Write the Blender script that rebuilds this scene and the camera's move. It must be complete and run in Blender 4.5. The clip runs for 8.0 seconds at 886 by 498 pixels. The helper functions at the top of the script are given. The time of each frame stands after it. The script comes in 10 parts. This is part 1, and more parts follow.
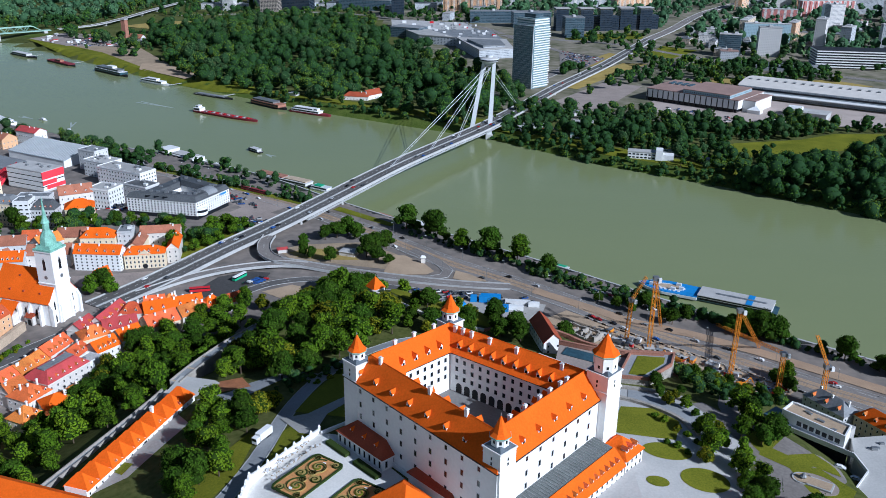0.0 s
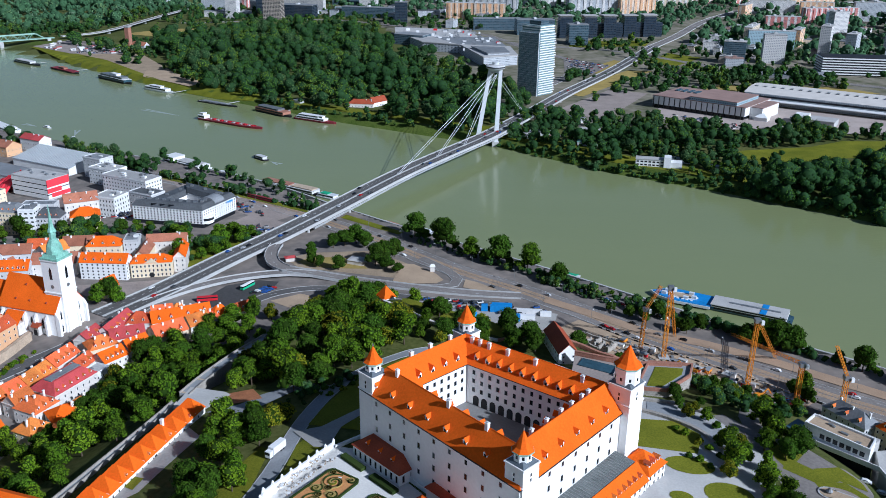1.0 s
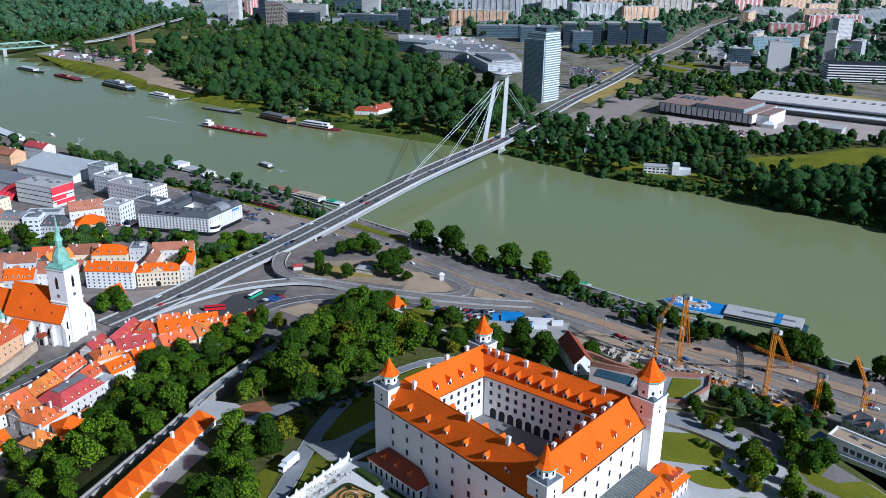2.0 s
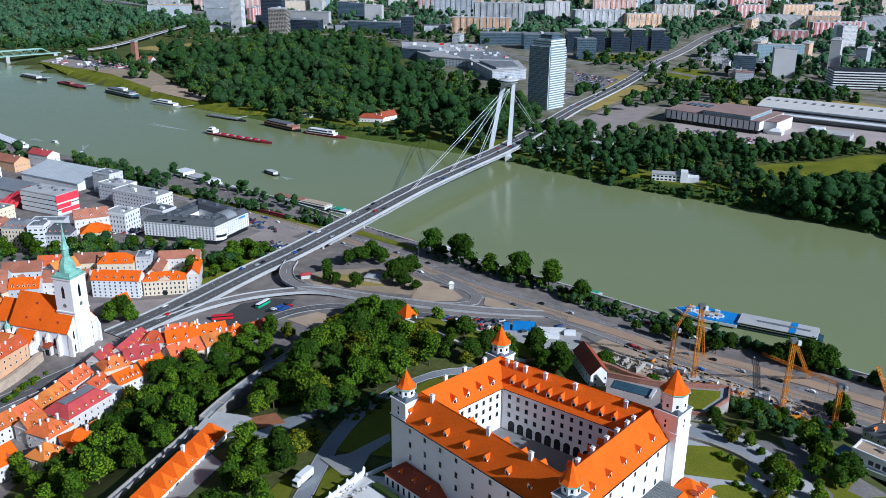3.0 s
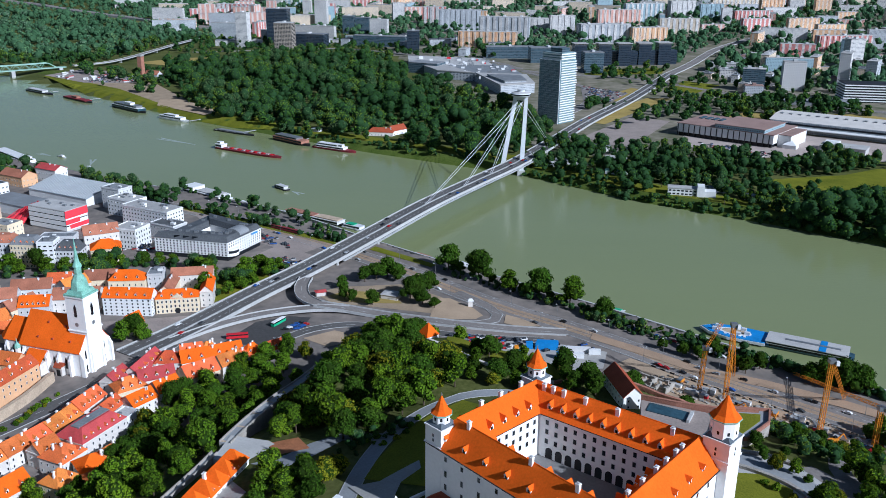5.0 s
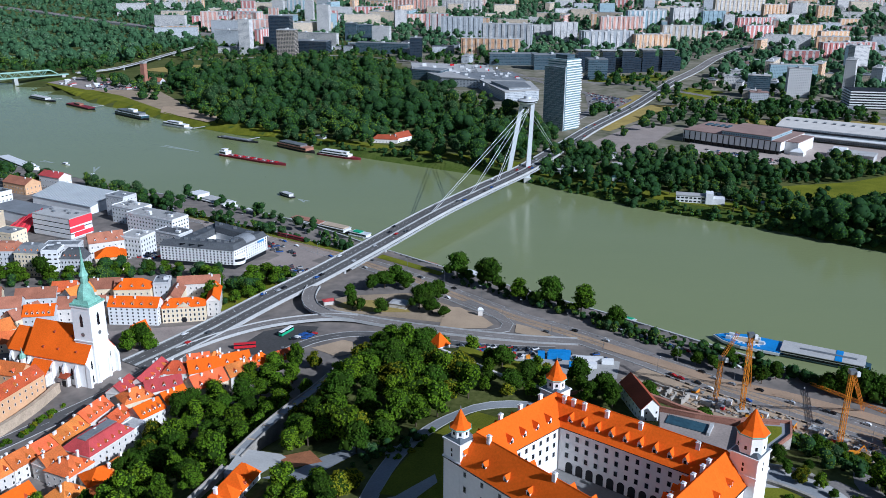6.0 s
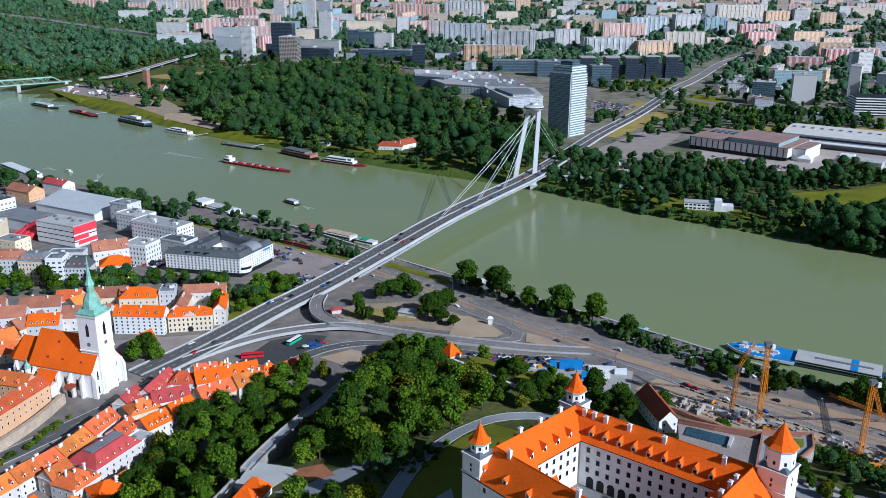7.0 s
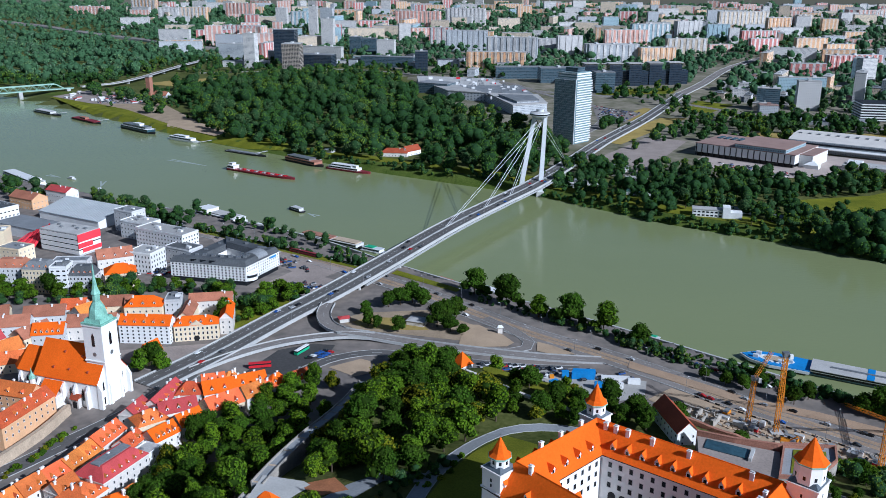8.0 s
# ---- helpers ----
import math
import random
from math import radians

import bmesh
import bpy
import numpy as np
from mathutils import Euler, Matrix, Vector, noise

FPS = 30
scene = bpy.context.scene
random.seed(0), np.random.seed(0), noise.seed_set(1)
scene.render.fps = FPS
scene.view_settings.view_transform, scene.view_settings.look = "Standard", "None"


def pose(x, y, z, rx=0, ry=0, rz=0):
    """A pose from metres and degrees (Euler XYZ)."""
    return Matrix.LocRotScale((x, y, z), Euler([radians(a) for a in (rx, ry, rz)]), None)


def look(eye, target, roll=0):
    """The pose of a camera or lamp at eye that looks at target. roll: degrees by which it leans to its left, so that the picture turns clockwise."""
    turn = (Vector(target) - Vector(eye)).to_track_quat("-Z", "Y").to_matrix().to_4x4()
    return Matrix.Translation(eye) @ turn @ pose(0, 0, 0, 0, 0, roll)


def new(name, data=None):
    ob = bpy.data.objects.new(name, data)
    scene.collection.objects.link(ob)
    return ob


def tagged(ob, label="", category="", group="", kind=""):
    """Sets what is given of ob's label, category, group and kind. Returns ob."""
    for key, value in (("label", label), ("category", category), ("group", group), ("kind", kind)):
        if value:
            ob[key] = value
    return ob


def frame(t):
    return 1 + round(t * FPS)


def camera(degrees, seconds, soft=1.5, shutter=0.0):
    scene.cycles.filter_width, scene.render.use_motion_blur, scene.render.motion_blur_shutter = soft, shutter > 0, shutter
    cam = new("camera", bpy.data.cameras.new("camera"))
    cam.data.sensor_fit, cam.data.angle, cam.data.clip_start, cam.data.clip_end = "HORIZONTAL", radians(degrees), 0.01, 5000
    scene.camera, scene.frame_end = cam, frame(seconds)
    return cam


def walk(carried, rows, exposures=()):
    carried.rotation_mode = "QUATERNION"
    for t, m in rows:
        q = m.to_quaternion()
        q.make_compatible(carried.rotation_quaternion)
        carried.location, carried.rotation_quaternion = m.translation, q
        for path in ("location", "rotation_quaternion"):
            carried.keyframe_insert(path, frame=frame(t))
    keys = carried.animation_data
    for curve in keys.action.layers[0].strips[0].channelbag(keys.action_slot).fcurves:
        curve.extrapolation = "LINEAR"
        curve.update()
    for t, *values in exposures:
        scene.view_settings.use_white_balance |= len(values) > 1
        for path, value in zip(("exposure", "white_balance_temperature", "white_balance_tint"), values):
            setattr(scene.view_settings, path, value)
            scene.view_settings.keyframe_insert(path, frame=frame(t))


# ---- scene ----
cam = camera(54.34, 8.0, soft=0.55)
# seconds, eye, yaw, pitch, roll (degrees); a drone gliding left and forward while it tilts up
PATH = [
    (0.00, 0.00, 0.00, 239.20, -0.002, -21.186, -0.706),
    (0.50, -3.09, 3.11, 238.43, 0.029, -20.945, -0.685),
    (1.00, -6.17, 6.23, 237.66, 0.060, -20.705, -0.663),
    (1.50, -9.24, 9.37, 236.91, 0.089, -20.467, -0.641),
    (2.25, -13.80, 14.12, 235.79, 0.132, -20.113, -0.608),
    (3.00, -18.34, 18.90, 234.69, 0.173, -19.762, -0.575),
    (3.50, -21.34, 22.11, 233.97, 0.199, -19.531, -0.553),
    (4.00, -24.32, 25.34, 233.26, 0.225, -19.300, -0.531),
    (4.50, -27.29, 28.59, 232.56, 0.250, -19.071, -0.508),
    (5.25, -31.72, 33.49, 231.53, 0.285, -18.731, -0.474),
    (6.00, -36.11, 38.43, 230.51, 0.319, -18.393, -0.440),
    (6.50, -39.02, 41.74, 229.85, 0.340, -18.170, -0.418),
    (7.00, -41.91, 45.08, 229.19, 0.360, -17.949, -0.395),
    (7.50, -44.79, 48.43, 228.54, 0.380, -17.729, -0.371),
    (8.00, -47.65, 51.79, 227.90, 0.399, -17.511, -0.348),
]


def eye_pose(x, y, z, yaw, pitch, roll):
    return pose(x, y, z, 0, 0, yaw) @ pose(0, 0, 0, 90 + pitch) @ pose(0, 0, 0, 0, 0, -roll)


walk(cam, [(t, eye_pose(x, y, z, yaw, pitch, roll)) for t, x, y, z, yaw, pitch, roll in PATH])

# ---- world, sun, exposure ----
SUN_FROM = Vector((0.675, -0.528, 0.515)).normalized()
SUN_ELEV = math.asin(SUN_FROM.z)
world = bpy.data.worlds.new("sky")
scene.world = world
world.use_nodes = True
_n = world.node_tree.nodes
_sky = _n.new("ShaderNodeTexSky")
_sky.sky_type = "NISHITA"
_sky.sun_disc = False
_sky.sun_elevation = SUN_ELEV
_sky.sun_rotation = math.atan2(SUN_FROM.x, SUN_FROM.y)
_sky.altitude = 200.0
_bg = _n["Background"]
_bg.inputs["Strength"].default_value = 0.046
world.node_tree.links.new(_sky.outputs["Color"], _bg.inputs["Color"])
_sd = bpy.data.lights.new("sun", "SUN")
_sd.energy, _sd.angle, _sd.color = 5.0, radians(0.53), (1.0, 0.97, 0.93)
_so = new("sun", _sd)
_so.matrix_world = look(SUN_FROM * 500, (0, 0, 0))
scene.view_settings.exposure = 0.03
scene.view_settings.use_white_balance = True
scene.view_settings.white_balance_temperature = 5250

# ---- materials ----
def nt(name):
    m = bpy.data.materials.new(name)
    m.use_nodes = True
    return m, m.node_tree.nodes, m.node_tree.links, m.node_tree.nodes["Principled BSDF"]


def shade(c, k):
    return tuple(min(1.0, v * k) for v in c)


def mat(name, base, var=0.25, big=0.05, fine=1.2, rough=0.8, metal=0.0, spec=0.3, bump=0.0, rand=0.0, other=None, tint=0.0):
    """A surface with broad stains and fine grain; big and fine are noise scales per metre, rand varies it from object to object."""
    m, n, l, p = nt(name)
    geo = n.new("ShaderNodeNewGeometry")
    n1 = n.new("ShaderNodeTexNoise")
    n1.inputs["Scale"].default_value, n1.inputs["Detail"].default_value = big, 4
    n2 = n.new("ShaderNodeTexNoise")
    n2.inputs["Scale"].default_value, n2.inputs["Detail"].default_value = fine, 3
    for k in (n1, n2):
        l.new(geo.outputs["Position"], k.inputs["Vector"])
    ramp = n.new("ShaderNodeMix")
    ramp.data_type = "RGBA"
    ramp.inputs["A"].default_value = (*shade(base, 1 - var), 1)
    ramp.inputs["B"].default_value = (*(other or shade(base, 1 + var)), 1)
    add = n.new("ShaderNodeMath")
    add.operation = "ADD"
    l.new(n1.outputs["Fac"], add.inputs[0])
    l.new(n2.outputs["Fac"], add.inputs[1])
    fit_ = n.new("ShaderNodeMapRange")
    fit_.inputs["From Min"].default_value, fit_.inputs["From Max"].default_value = 0.65, 1.35
    l.new(add.outputs[0], fit_.inputs["Value"])
    l.new(fit_.outputs["Result"], ramp.inputs["Factor"])
    col = ramp.outputs["Result"]
    if rand or tint:
        info = n.new("ShaderNodeObjectInfo")
        hsv = n.new("ShaderNodeHueSaturation")
        mr = n.new("ShaderNodeMapRange")
        mr.inputs["To Min"].default_value, mr.inputs["To Max"].default_value = 1 - rand, 1 + rand
        l.new(info.outputs["Random"], mr.inputs["Value"])
        l.new(mr.outputs["Result"], hsv.inputs["Value"])
        if tint:
            m2 = n.new("ShaderNodeMath")
            m2.operation = "MULTIPLY_ADD"
            m2.inputs[1].default_value, m2.inputs[2].default_value = 7.31, 0.0
            fr = n.new("ShaderNodeMath")
            fr.operation = "FRACT"
            l.new(info.outputs["Random"], m2.inputs[0])
            l.new(m2.outputs[0], fr.inputs[0])
            mh = n.new("ShaderNodeMapRange")
            mh.inputs["To Min"].default_value, mh.inputs["To Max"].default_value = 0.5 - tint, 0.5 + tint
            l.new(fr.outputs[0], mh.inputs["Value"])
            l.new(mh.outputs["Result"], hsv.inputs["Hue"])
        l.new(col, hsv.inputs["Color"])
        col = hsv.outputs["Color"]
    l.new(col, p.inputs["Base Color"])
    p.inputs["Roughness"].default_value, p.inputs["Metallic"].default_value = rough, metal
    p.inputs["Specular IOR Level"].default_value = spec
    if bump:
        b = n.new("ShaderNodeBump")
        b.inputs["Strength"].default_value, b.inputs["Distance"].default_value = bump, 0.3
        l.new(n2.outputs["Fac"], b.inputs["Height"])
        l.new(b.outputs["Normal"], p.inputs["Normal"])
    return m


def leaf_mat(name, base, var=0.22, rand=0.28, tint=0.02):
    """Foliage: each leaf clump a little different, some light through the leaves."""
    m, n, l, p = nt(name)
    geo = n.new("ShaderNodeNewGeometry")
    big = n.new("ShaderNodeTexNoise")
    big.inputs["Scale"].default_value = 0.11
    l.new(geo.outputs["Position"], big.inputs["Vector"])
    add = n.new("ShaderNodeMath")
    add.operation = "ADD"
    l.new(geo.outputs["Random Per Island"], add.inputs[0])
    l.new(big.outputs["Fac"], add.inputs[1])
    mr = n.new("ShaderNodeMapRange")
    mr.inputs["From Min"].default_value, mr.inputs["From Max"].default_value = 0.3, 1.7
    mr.inputs["To Min"].default_value, mr.inputs["To Max"].default_value = 1 - var, 1 + var
    l.new(add.outputs[0], mr.inputs["Value"])
    info = n.new("ShaderNodeObjectInfo")
    mo = n.new("ShaderNodeMapRange")
    mo.inputs["To Min"].default_value, mo.inputs["To Max"].default_value = 1 - rand, 1 + rand
    l.new(info.outputs["Random"], mo.inputs["Value"])
    mul = n.new("ShaderNodeMath")
    mul.operation = "MULTIPLY"
    l.new(mr.outputs["Result"], mul.inputs[0])
    l.new(mo.outputs["Result"], mul.inputs[1])
    mh = n.new("ShaderNodeMapRange")
    mh.inputs["To Min"].default_value, mh.inputs["To Max"].default_value = 0.5 + tint, 0.5 - tint
    l.new(big.outputs["Fac"], mh.inputs["Value"])
    hsv = n.new("ShaderNodeHueSaturation")
    hsv.inputs["Color"].default_value = (*base, 1)
    l.new(mul.outputs[0], hsv.inputs["Value"])
    l.new(mh.outputs["Result"], hsv.inputs["Hue"])
    l.new(hsv.outputs["Color"], p.inputs["Base Color"])
    p.inputs["Roughness"].default_value = 0.8
    p.inputs["Specular IOR Level"].default_value = 0.04
    return m


def facade_mat(name, wall, glass=(0.12, 0.135, 0.16), du=3.0, dv=2.85, fu=(0.26, 0.70), fv=(0.34, 0.76), rand=0.12, tint=0.0, stripe=None, rough=0.75):
    """A far wall with rows of windows, laid out in the object's own metres; stripe tints whole bays."""
    m, n, l, p = nt(name)
    tc = n.new("ShaderNodeTexCoord")
    sp = n.new("ShaderNodeSeparateXYZ")
    l.new(tc.outputs["Object"], sp.inputs[0])

    def math_(op, a, b=None):
        k = n.new("ShaderNodeMath")
        k.operation = op
        for i, v in enumerate((a, b)):
            if v is None:
                continue
            if isinstance(v, (int, float)):
                k.inputs[i].default_value = v
            else:
                l.new(v, k.inputs[i])
        return k.outputs[0]

    u = math_("ADD", sp.outputs["X"], sp.outputs["Y"])
    u = math_("ADD", u, 600.0)
    fu_ = math_("FRACT", math_("DIVIDE", u, du))
    fv_ = math_("FRACT", math_("DIVIDE", math_("ADD", sp.outputs["Z"], 570.0), dv))
    inside = math_("MULTIPLY", math_("MULTIPLY", math_("GREATER_THAN", fu_, fu[0]), math_("LESS_THAN", fu_, fu[1])),
                   math_("MULTIPLY", math_("GREATER_THAN", fv_, fv[0]), math_("LESS_THAN", fv_, fv[1])))
    geo = n.new("ShaderNodeNewGeometry")
    sn = n.new("ShaderNodeSeparateXYZ")
    l.new(geo.outputs["Normal"], sn.inputs[0])
    inside = math_("MULTIPLY", inside, math_("LESS_THAN", math_("ABSOLUTE", sn.outputs["Z"]), 0.5))
    # single panes differ: a cell noise over window positions
    cell = n.new("ShaderNodeTexWhiteNoise")
    cb = n.new("ShaderNodeCombineXYZ")
    l.new(math_("FLOOR", math_("DIVIDE", u, du)), cb.inputs[0])
    l.new(math_("FLOOR", math_("DIVIDE", math_("ADD", sp.outputs["Z"], 570.0), dv)), cb.inputs[1])
    l.new(cb.outputs[0], cell.inputs["Vector"])
    pane = n.new("ShaderNodeMix")
    pane.data_type = "RGBA"
    pane.inputs["A"].default_value = (*shade(glass, 0.7), 1)
    pane.inputs["B"].default_value = (*shade(glass, 1.7), 1)
    l.new(cell.outputs["Value"], pane.inputs["Factor"])
    info = n.new("ShaderNodeObjectInfo")
    hsv = n.new("ShaderNodeHueSaturation")
    mr = n.new("ShaderNodeMapRange")
    mr.inputs["To Min"].default_value, mr.inputs["To Max"].default_value = 1 - rand, 1 + rand
    l.new(info.outputs["Random"], mr.inputs["Value"])
    l.new(mr.outputs["Result"], hsv.inputs["Value"])
    noise_ = n.new("ShaderNodeTexNoise")
    noise_.inputs["Scale"].default_value = 0.15
    l.new(tc.outputs["Object"], noise_.inputs["Vector"])
    wl = n.new("ShaderNodeMix")
    wl.data_type = "RGBA"
    wl.inputs["A"].default_value, wl.inputs["B"].default_value = (*shade(wall, 0.82), 1), (*shade(wall, 1.12), 1)
    l.new(noise_.outputs["Fac"], wl.inputs["Factor"])
    wcol = wl.outputs["Result"]
    if stripe:
        bay = math_("LESS_THAN", math_("FRACT", math_("DIVIDE", u, du * 5)), 0.4)
        st = n.new("ShaderNodeMix")
        st.data_type = "RGBA"
        l.new(bay, st.inputs["Factor"])
        l.new(wcol, st.inputs["A"])
        st.inputs["B"].default_value = (*stripe, 1)
        wcol = st.outputs["Result"]
    l.new(wcol, hsv.inputs["Color"])
    mix = n.new("ShaderNodeMix")
    mix.data_type = "RGBA"
    l.new(inside, mix.inputs["Factor"])
    l.new(hsv.outputs["Color"], mix.inputs["A"])
    l.new(pane.outputs["Result"], mix.inputs["B"])
    l.new(mix.outputs["Result"], p.inputs["Base Color"])
    rg = n.new("ShaderNodeMapRange")
    rg.inputs["To Min"].default_value, rg.inputs["To Max"].default_value = rough, 0.15
    l.new(inside, rg.inputs["Value"])
    l.new(rg.outputs["Result"], p.inputs["Roughness"])
    return m


def water_mat():
    m, n, l, p = nt("river_water")
    geo = n.new("ShaderNodeNewGeometry")
    n1 = n.new("ShaderNodeTexNoise")
    n1.inputs["Scale"].default_value, n1.inputs["Detail"].default_value = 0.006, 9
    n1.inputs["Roughness"].default_value = 0.62
    mp = n.new("ShaderNodeMapping")
    mp.inputs["Rotation"].default_value = (0, 0, radians(35))
    mp.inputs["Scale"].default_value = (0.35, 1.0, 1.0)
    l.new(geo.outputs["Position"], mp.inputs["Vector"])
    l.new(mp.outputs["Vector"], n1.inputs["Vector"])
    mix = n.new("ShaderNodeMix")
    mix.data_type = "RGBA"
    mix.inputs["A"].default_value = (0.198, 0.230, 0.102, 1)
    mix.inputs["B"].default_value = (0.244, 0.272, 0.128, 1)
    l.new(n1.outputs["Fac"], mix.inputs["Factor"])
    l.new(mix.outputs["Result"], p.inputs["Base Color"])
    p.inputs["Roughness"].default_value = 0.12
    p.inputs["IOR"].default_value = 1.36
    n2 = n.new("ShaderNodeTexNoise")
    n2.inputs["Scale"].default_value, n2.inputs["Detail"].default_value = 0.35, 6
    l.new(mp.outputs["Vector"], n2.inputs["Vector"])
    b = n.new("ShaderNodeBump")
    b.inputs["Strength"].default_value, b.inputs["Distance"].default_value = 0.5, 0.3
    l.new(n2.outputs["Fac"], b.inputs["Height"])
    l.new(b.outputs["Normal"], p.inputs["Normal"])
    return m


WATER = water_mat()
PLASTER = mat("white_plaster", (0.83, 0.82, 0.80), 0.06, 0.06, 0.8, rough=0.85)
PLASTER_OLD = mat("aged_plaster", (0.66, 0.62, 0.57), 0.12, 0.08, 0.9, rough=0.9, rand=0.1)
PLASTER_CREAM = mat("cream_plaster", (0.72, 0.60, 0.42), 0.1, 0.08, 0.9, rough=0.9, rand=0.1)
PLASTER_ORANGE = mat("ochre_plaster", (0.66, 0.40, 0.22), 0.12, 0.08, 0.9, rough=0.9, rand=0.1)
PLASTER_GREY = mat("grey_render", (0.55, 0.55, 0.55), 0.1, 0.08, 0.9, rough=0.85, rand=0.12)
TILE = mat("orange_roof_tile", (0.76, 0.126, 0.006), 0.15, 0.10, 1.3, rough=0.85, bump=0.1, spec=0.08)
TILE_OLD = mat("weathered_roof_tile", (0.60, 0.150, 0.035), 0.34, 0.15, 2.0, rough=0.85, bump=0.3, rand=0.25, tint=0.015)
TILE_BROWN = mat("brown_roof_tile", (0.34, 0.135, 0.08), 0.3, 0.15, 2.0, rough=0.9, bump=0.3, rand=0.25)
TILE_RED = mat("crimson_roof_tile", (0.42, 0.06, 0.06), 0.25, 0.15, 2.0, rough=0.8, bump=0.3, rand=0.15)
TILE_DARK = mat("dark_red_roof_tile", (0.33, 0.068, 0.028), 0.25, 0.15, 2.0, rough=0.8, bump=0.3)
COPPER = mat("green_copper", (0.23, 0.45, 0.36), 0.4, 0.3, 2.0, rough=0.6)
ROOF_GREY = mat("grey_roof_sheet", (0.22, 0.23, 0.24), 0.25, 0.1, 0.8, rough=0.6, rand=0.15)
ROOF_DARK = mat("dark_roof_sheet", (0.085, 0.09, 0.095), 0.3, 0.1, 0.8, rough=0.5, rand=0.15)
ROOF_LIGHT = mat("light_gravel_roof", (0.42, 0.41, 0.395), 0.2, 0.1, 1.5, rough=0.9, rand=0.15)
ROOF_BROWN = mat("brown_gravel_roof", (0.30, 0.20, 0.17), 0.25, 0.05, 1.0, rough=0.9)
SLATE = mat("blue_grey_slate", (0.10, 0.12, 0.14), 0.3, 0.3, 2.0, rough=0.55)
ASPHALT = mat("asphalt", (0.112, 0.106, 0.101), 0.22, 0.03, 0.8, rough=0.9)
ASPHALT_LIGHT = mat("pale_asphalt", (0.212, 0.190, 0.174), 0.25, 0.03, 0.8, rough=0.9)
PAVING = mat("pale_stone_paving", (0.36, 0.345, 0.32), 0.15, 0.06, 1.0, rough=0.9)
TERRACE_STONE = mat("white_limestone_paving", (0.44, 0.43, 0.41), 0.12, 0.08, 1.2, rough=0.9)
TERRACE_WHITE = mat("bright_terrace_gravel", (0.66, 0.64, 0.60), 0.1, 0.1, 1.5, rough=0.92)
STONE_PINK = mat("pinkish_paving", (0.30, 0.25, 0.22), 0.2, 0.06, 0.9, rough=0.92)
PATH_GREY = mat("grey_path", (0.28, 0.29, 0.30), 0.15, 0.06, 1.0, rough=0.9)
CONCRETE = mat("concrete", (0.42, 0.42, 0.41), 0.18, 0.06, 0.9, rough=0.85)
CONCRETE_DARK = mat("stained_concrete", (0.20, 0.20, 0.20), 0.25, 0.06, 0.9, rough=0.9)
STONE_WALL = mat("rubble_stone", (0.34, 0.31, 0.27), 0.3, 0.2, 1.6, rough=0.95, bump=0.6)
STONE_TAN = mat("tan_masonry", (0.46, 0.36, 0.26), 0.25, 0.2, 1.4, rough=0.95, bump=0.4)
BRICK = mat("old_brick", (0.34, 0.16, 0.11), 0.25, 0.2, 1.6, rough=0.95, bump=0.4)
GRASS = mat("mown_grass", (0.125, 0.150, 0.012), 0.3, 0.05, 1.5, rough=0.95, spec=0.1, bump=0.3, other=(0.215, 0.215, 0.018))
GRASS_DRY = mat("dry_grass", (0.33, 0.25, 0.08), 0.3, 0.05, 1.5, rough=0.95, spec=0.1)
EARTH = mat("bare_earth", (0.33, 0.255, 0.175), 0.25, 0.08, 1.2, rough=0.95, spec=0.1)
SAND = mat("sandy_earth", (0.40, 0.30, 0.205), 0.2, 0.08, 1.2, rough=0.95, spec=0.1)
GLASS = mat("dark_window_glass", (0.014, 0.017, 0.021), 0.3, 0.4, 1.0, rough=0.15, spec=0.3, rand=0.4)
GLASS_TEAL = facade_mat("teal_curtain_wall", (0.25, 0.33, 0.34), (0.10, 0.18, 0.20), 2.4, 3.3, (0.04, 0.96), (0.14, 0.9), rand=0.02, rough=0.3)
GLASS_BLUE = mat("blue_green_glazing", (0.04, 0.085, 0.11), 0.35, 0.08, 0.5, rough=0.12, spec=0.7)
WHITE = mat("white_paint", (0.74, 0.74, 0.73), 0.08, 0.1, 1.0, rough=0.5, rand=0.06)
STEEL_WHITE = mat("white_painted_steel", (0.62, 0.64, 0.66), 0.1, 0.1, 1.0, rough=0.4)
STEEL = mat("grey_steel", (0.30, 0.31, 0.32), 0.2, 0.2, 1.5, rough=0.4, metal=0.6)
ORANGE_STEEL = mat("orange_painted_steel", (0.72, 0.26, 0.015), 0.2, 0.2, 1.5, rough=0.5)
BLACK = mat("black_paint", (0.02, 0.02, 0.022), 0.3, 0.2, 1.5, rough=0.5)
RED = mat("red_paint", (0.55, 0.02, 0.03), 0.15, 0.1, 0.8, rough=0.5)
RED_PANEL = mat("coral_red_panel", (0.80, 0.05, 0.07), 0.12, 0.3, 0.8, rough=0.6)
DARK_RED = mat("oxide_red_hull", (0.22, 0.03, 0.04), 0.25, 0.1, 0.8, rough=0.6)
BLUE = mat("bright_blue_paint", (0.03, 0.22, 0.55), 0.15, 0.1, 0.8, rough=0.5)
GREEN_STEEL = mat("pale_green_steel", (0.30, 0.46, 0.38), 0.2, 0.1, 1.0, rough=0.6)
GREEN_AWNING = mat("green_awning", (0.04, 0.36, 0.18), 0.15, 0.2, 1.0, rough=0.6)
BARK = mat("bark", (0.10, 0.075, 0.05), 0.3, 0.5, 3.0, rough=0.95)
HEDGE = leaf_mat("hedge_leaves", (0.035, 0.055, 0.014))
LEAF = [leaf_mat("leaves_mid", (0.074, 0.138, 0.007)), leaf_mat("leaves_deep", (0.042, 0.088, 0.007)),
        leaf_mat("leaves_olive", (0.150, 0.154, 0.007)), leaf_mat("leaves_bright", (0.106, 0.176, 0.007))]
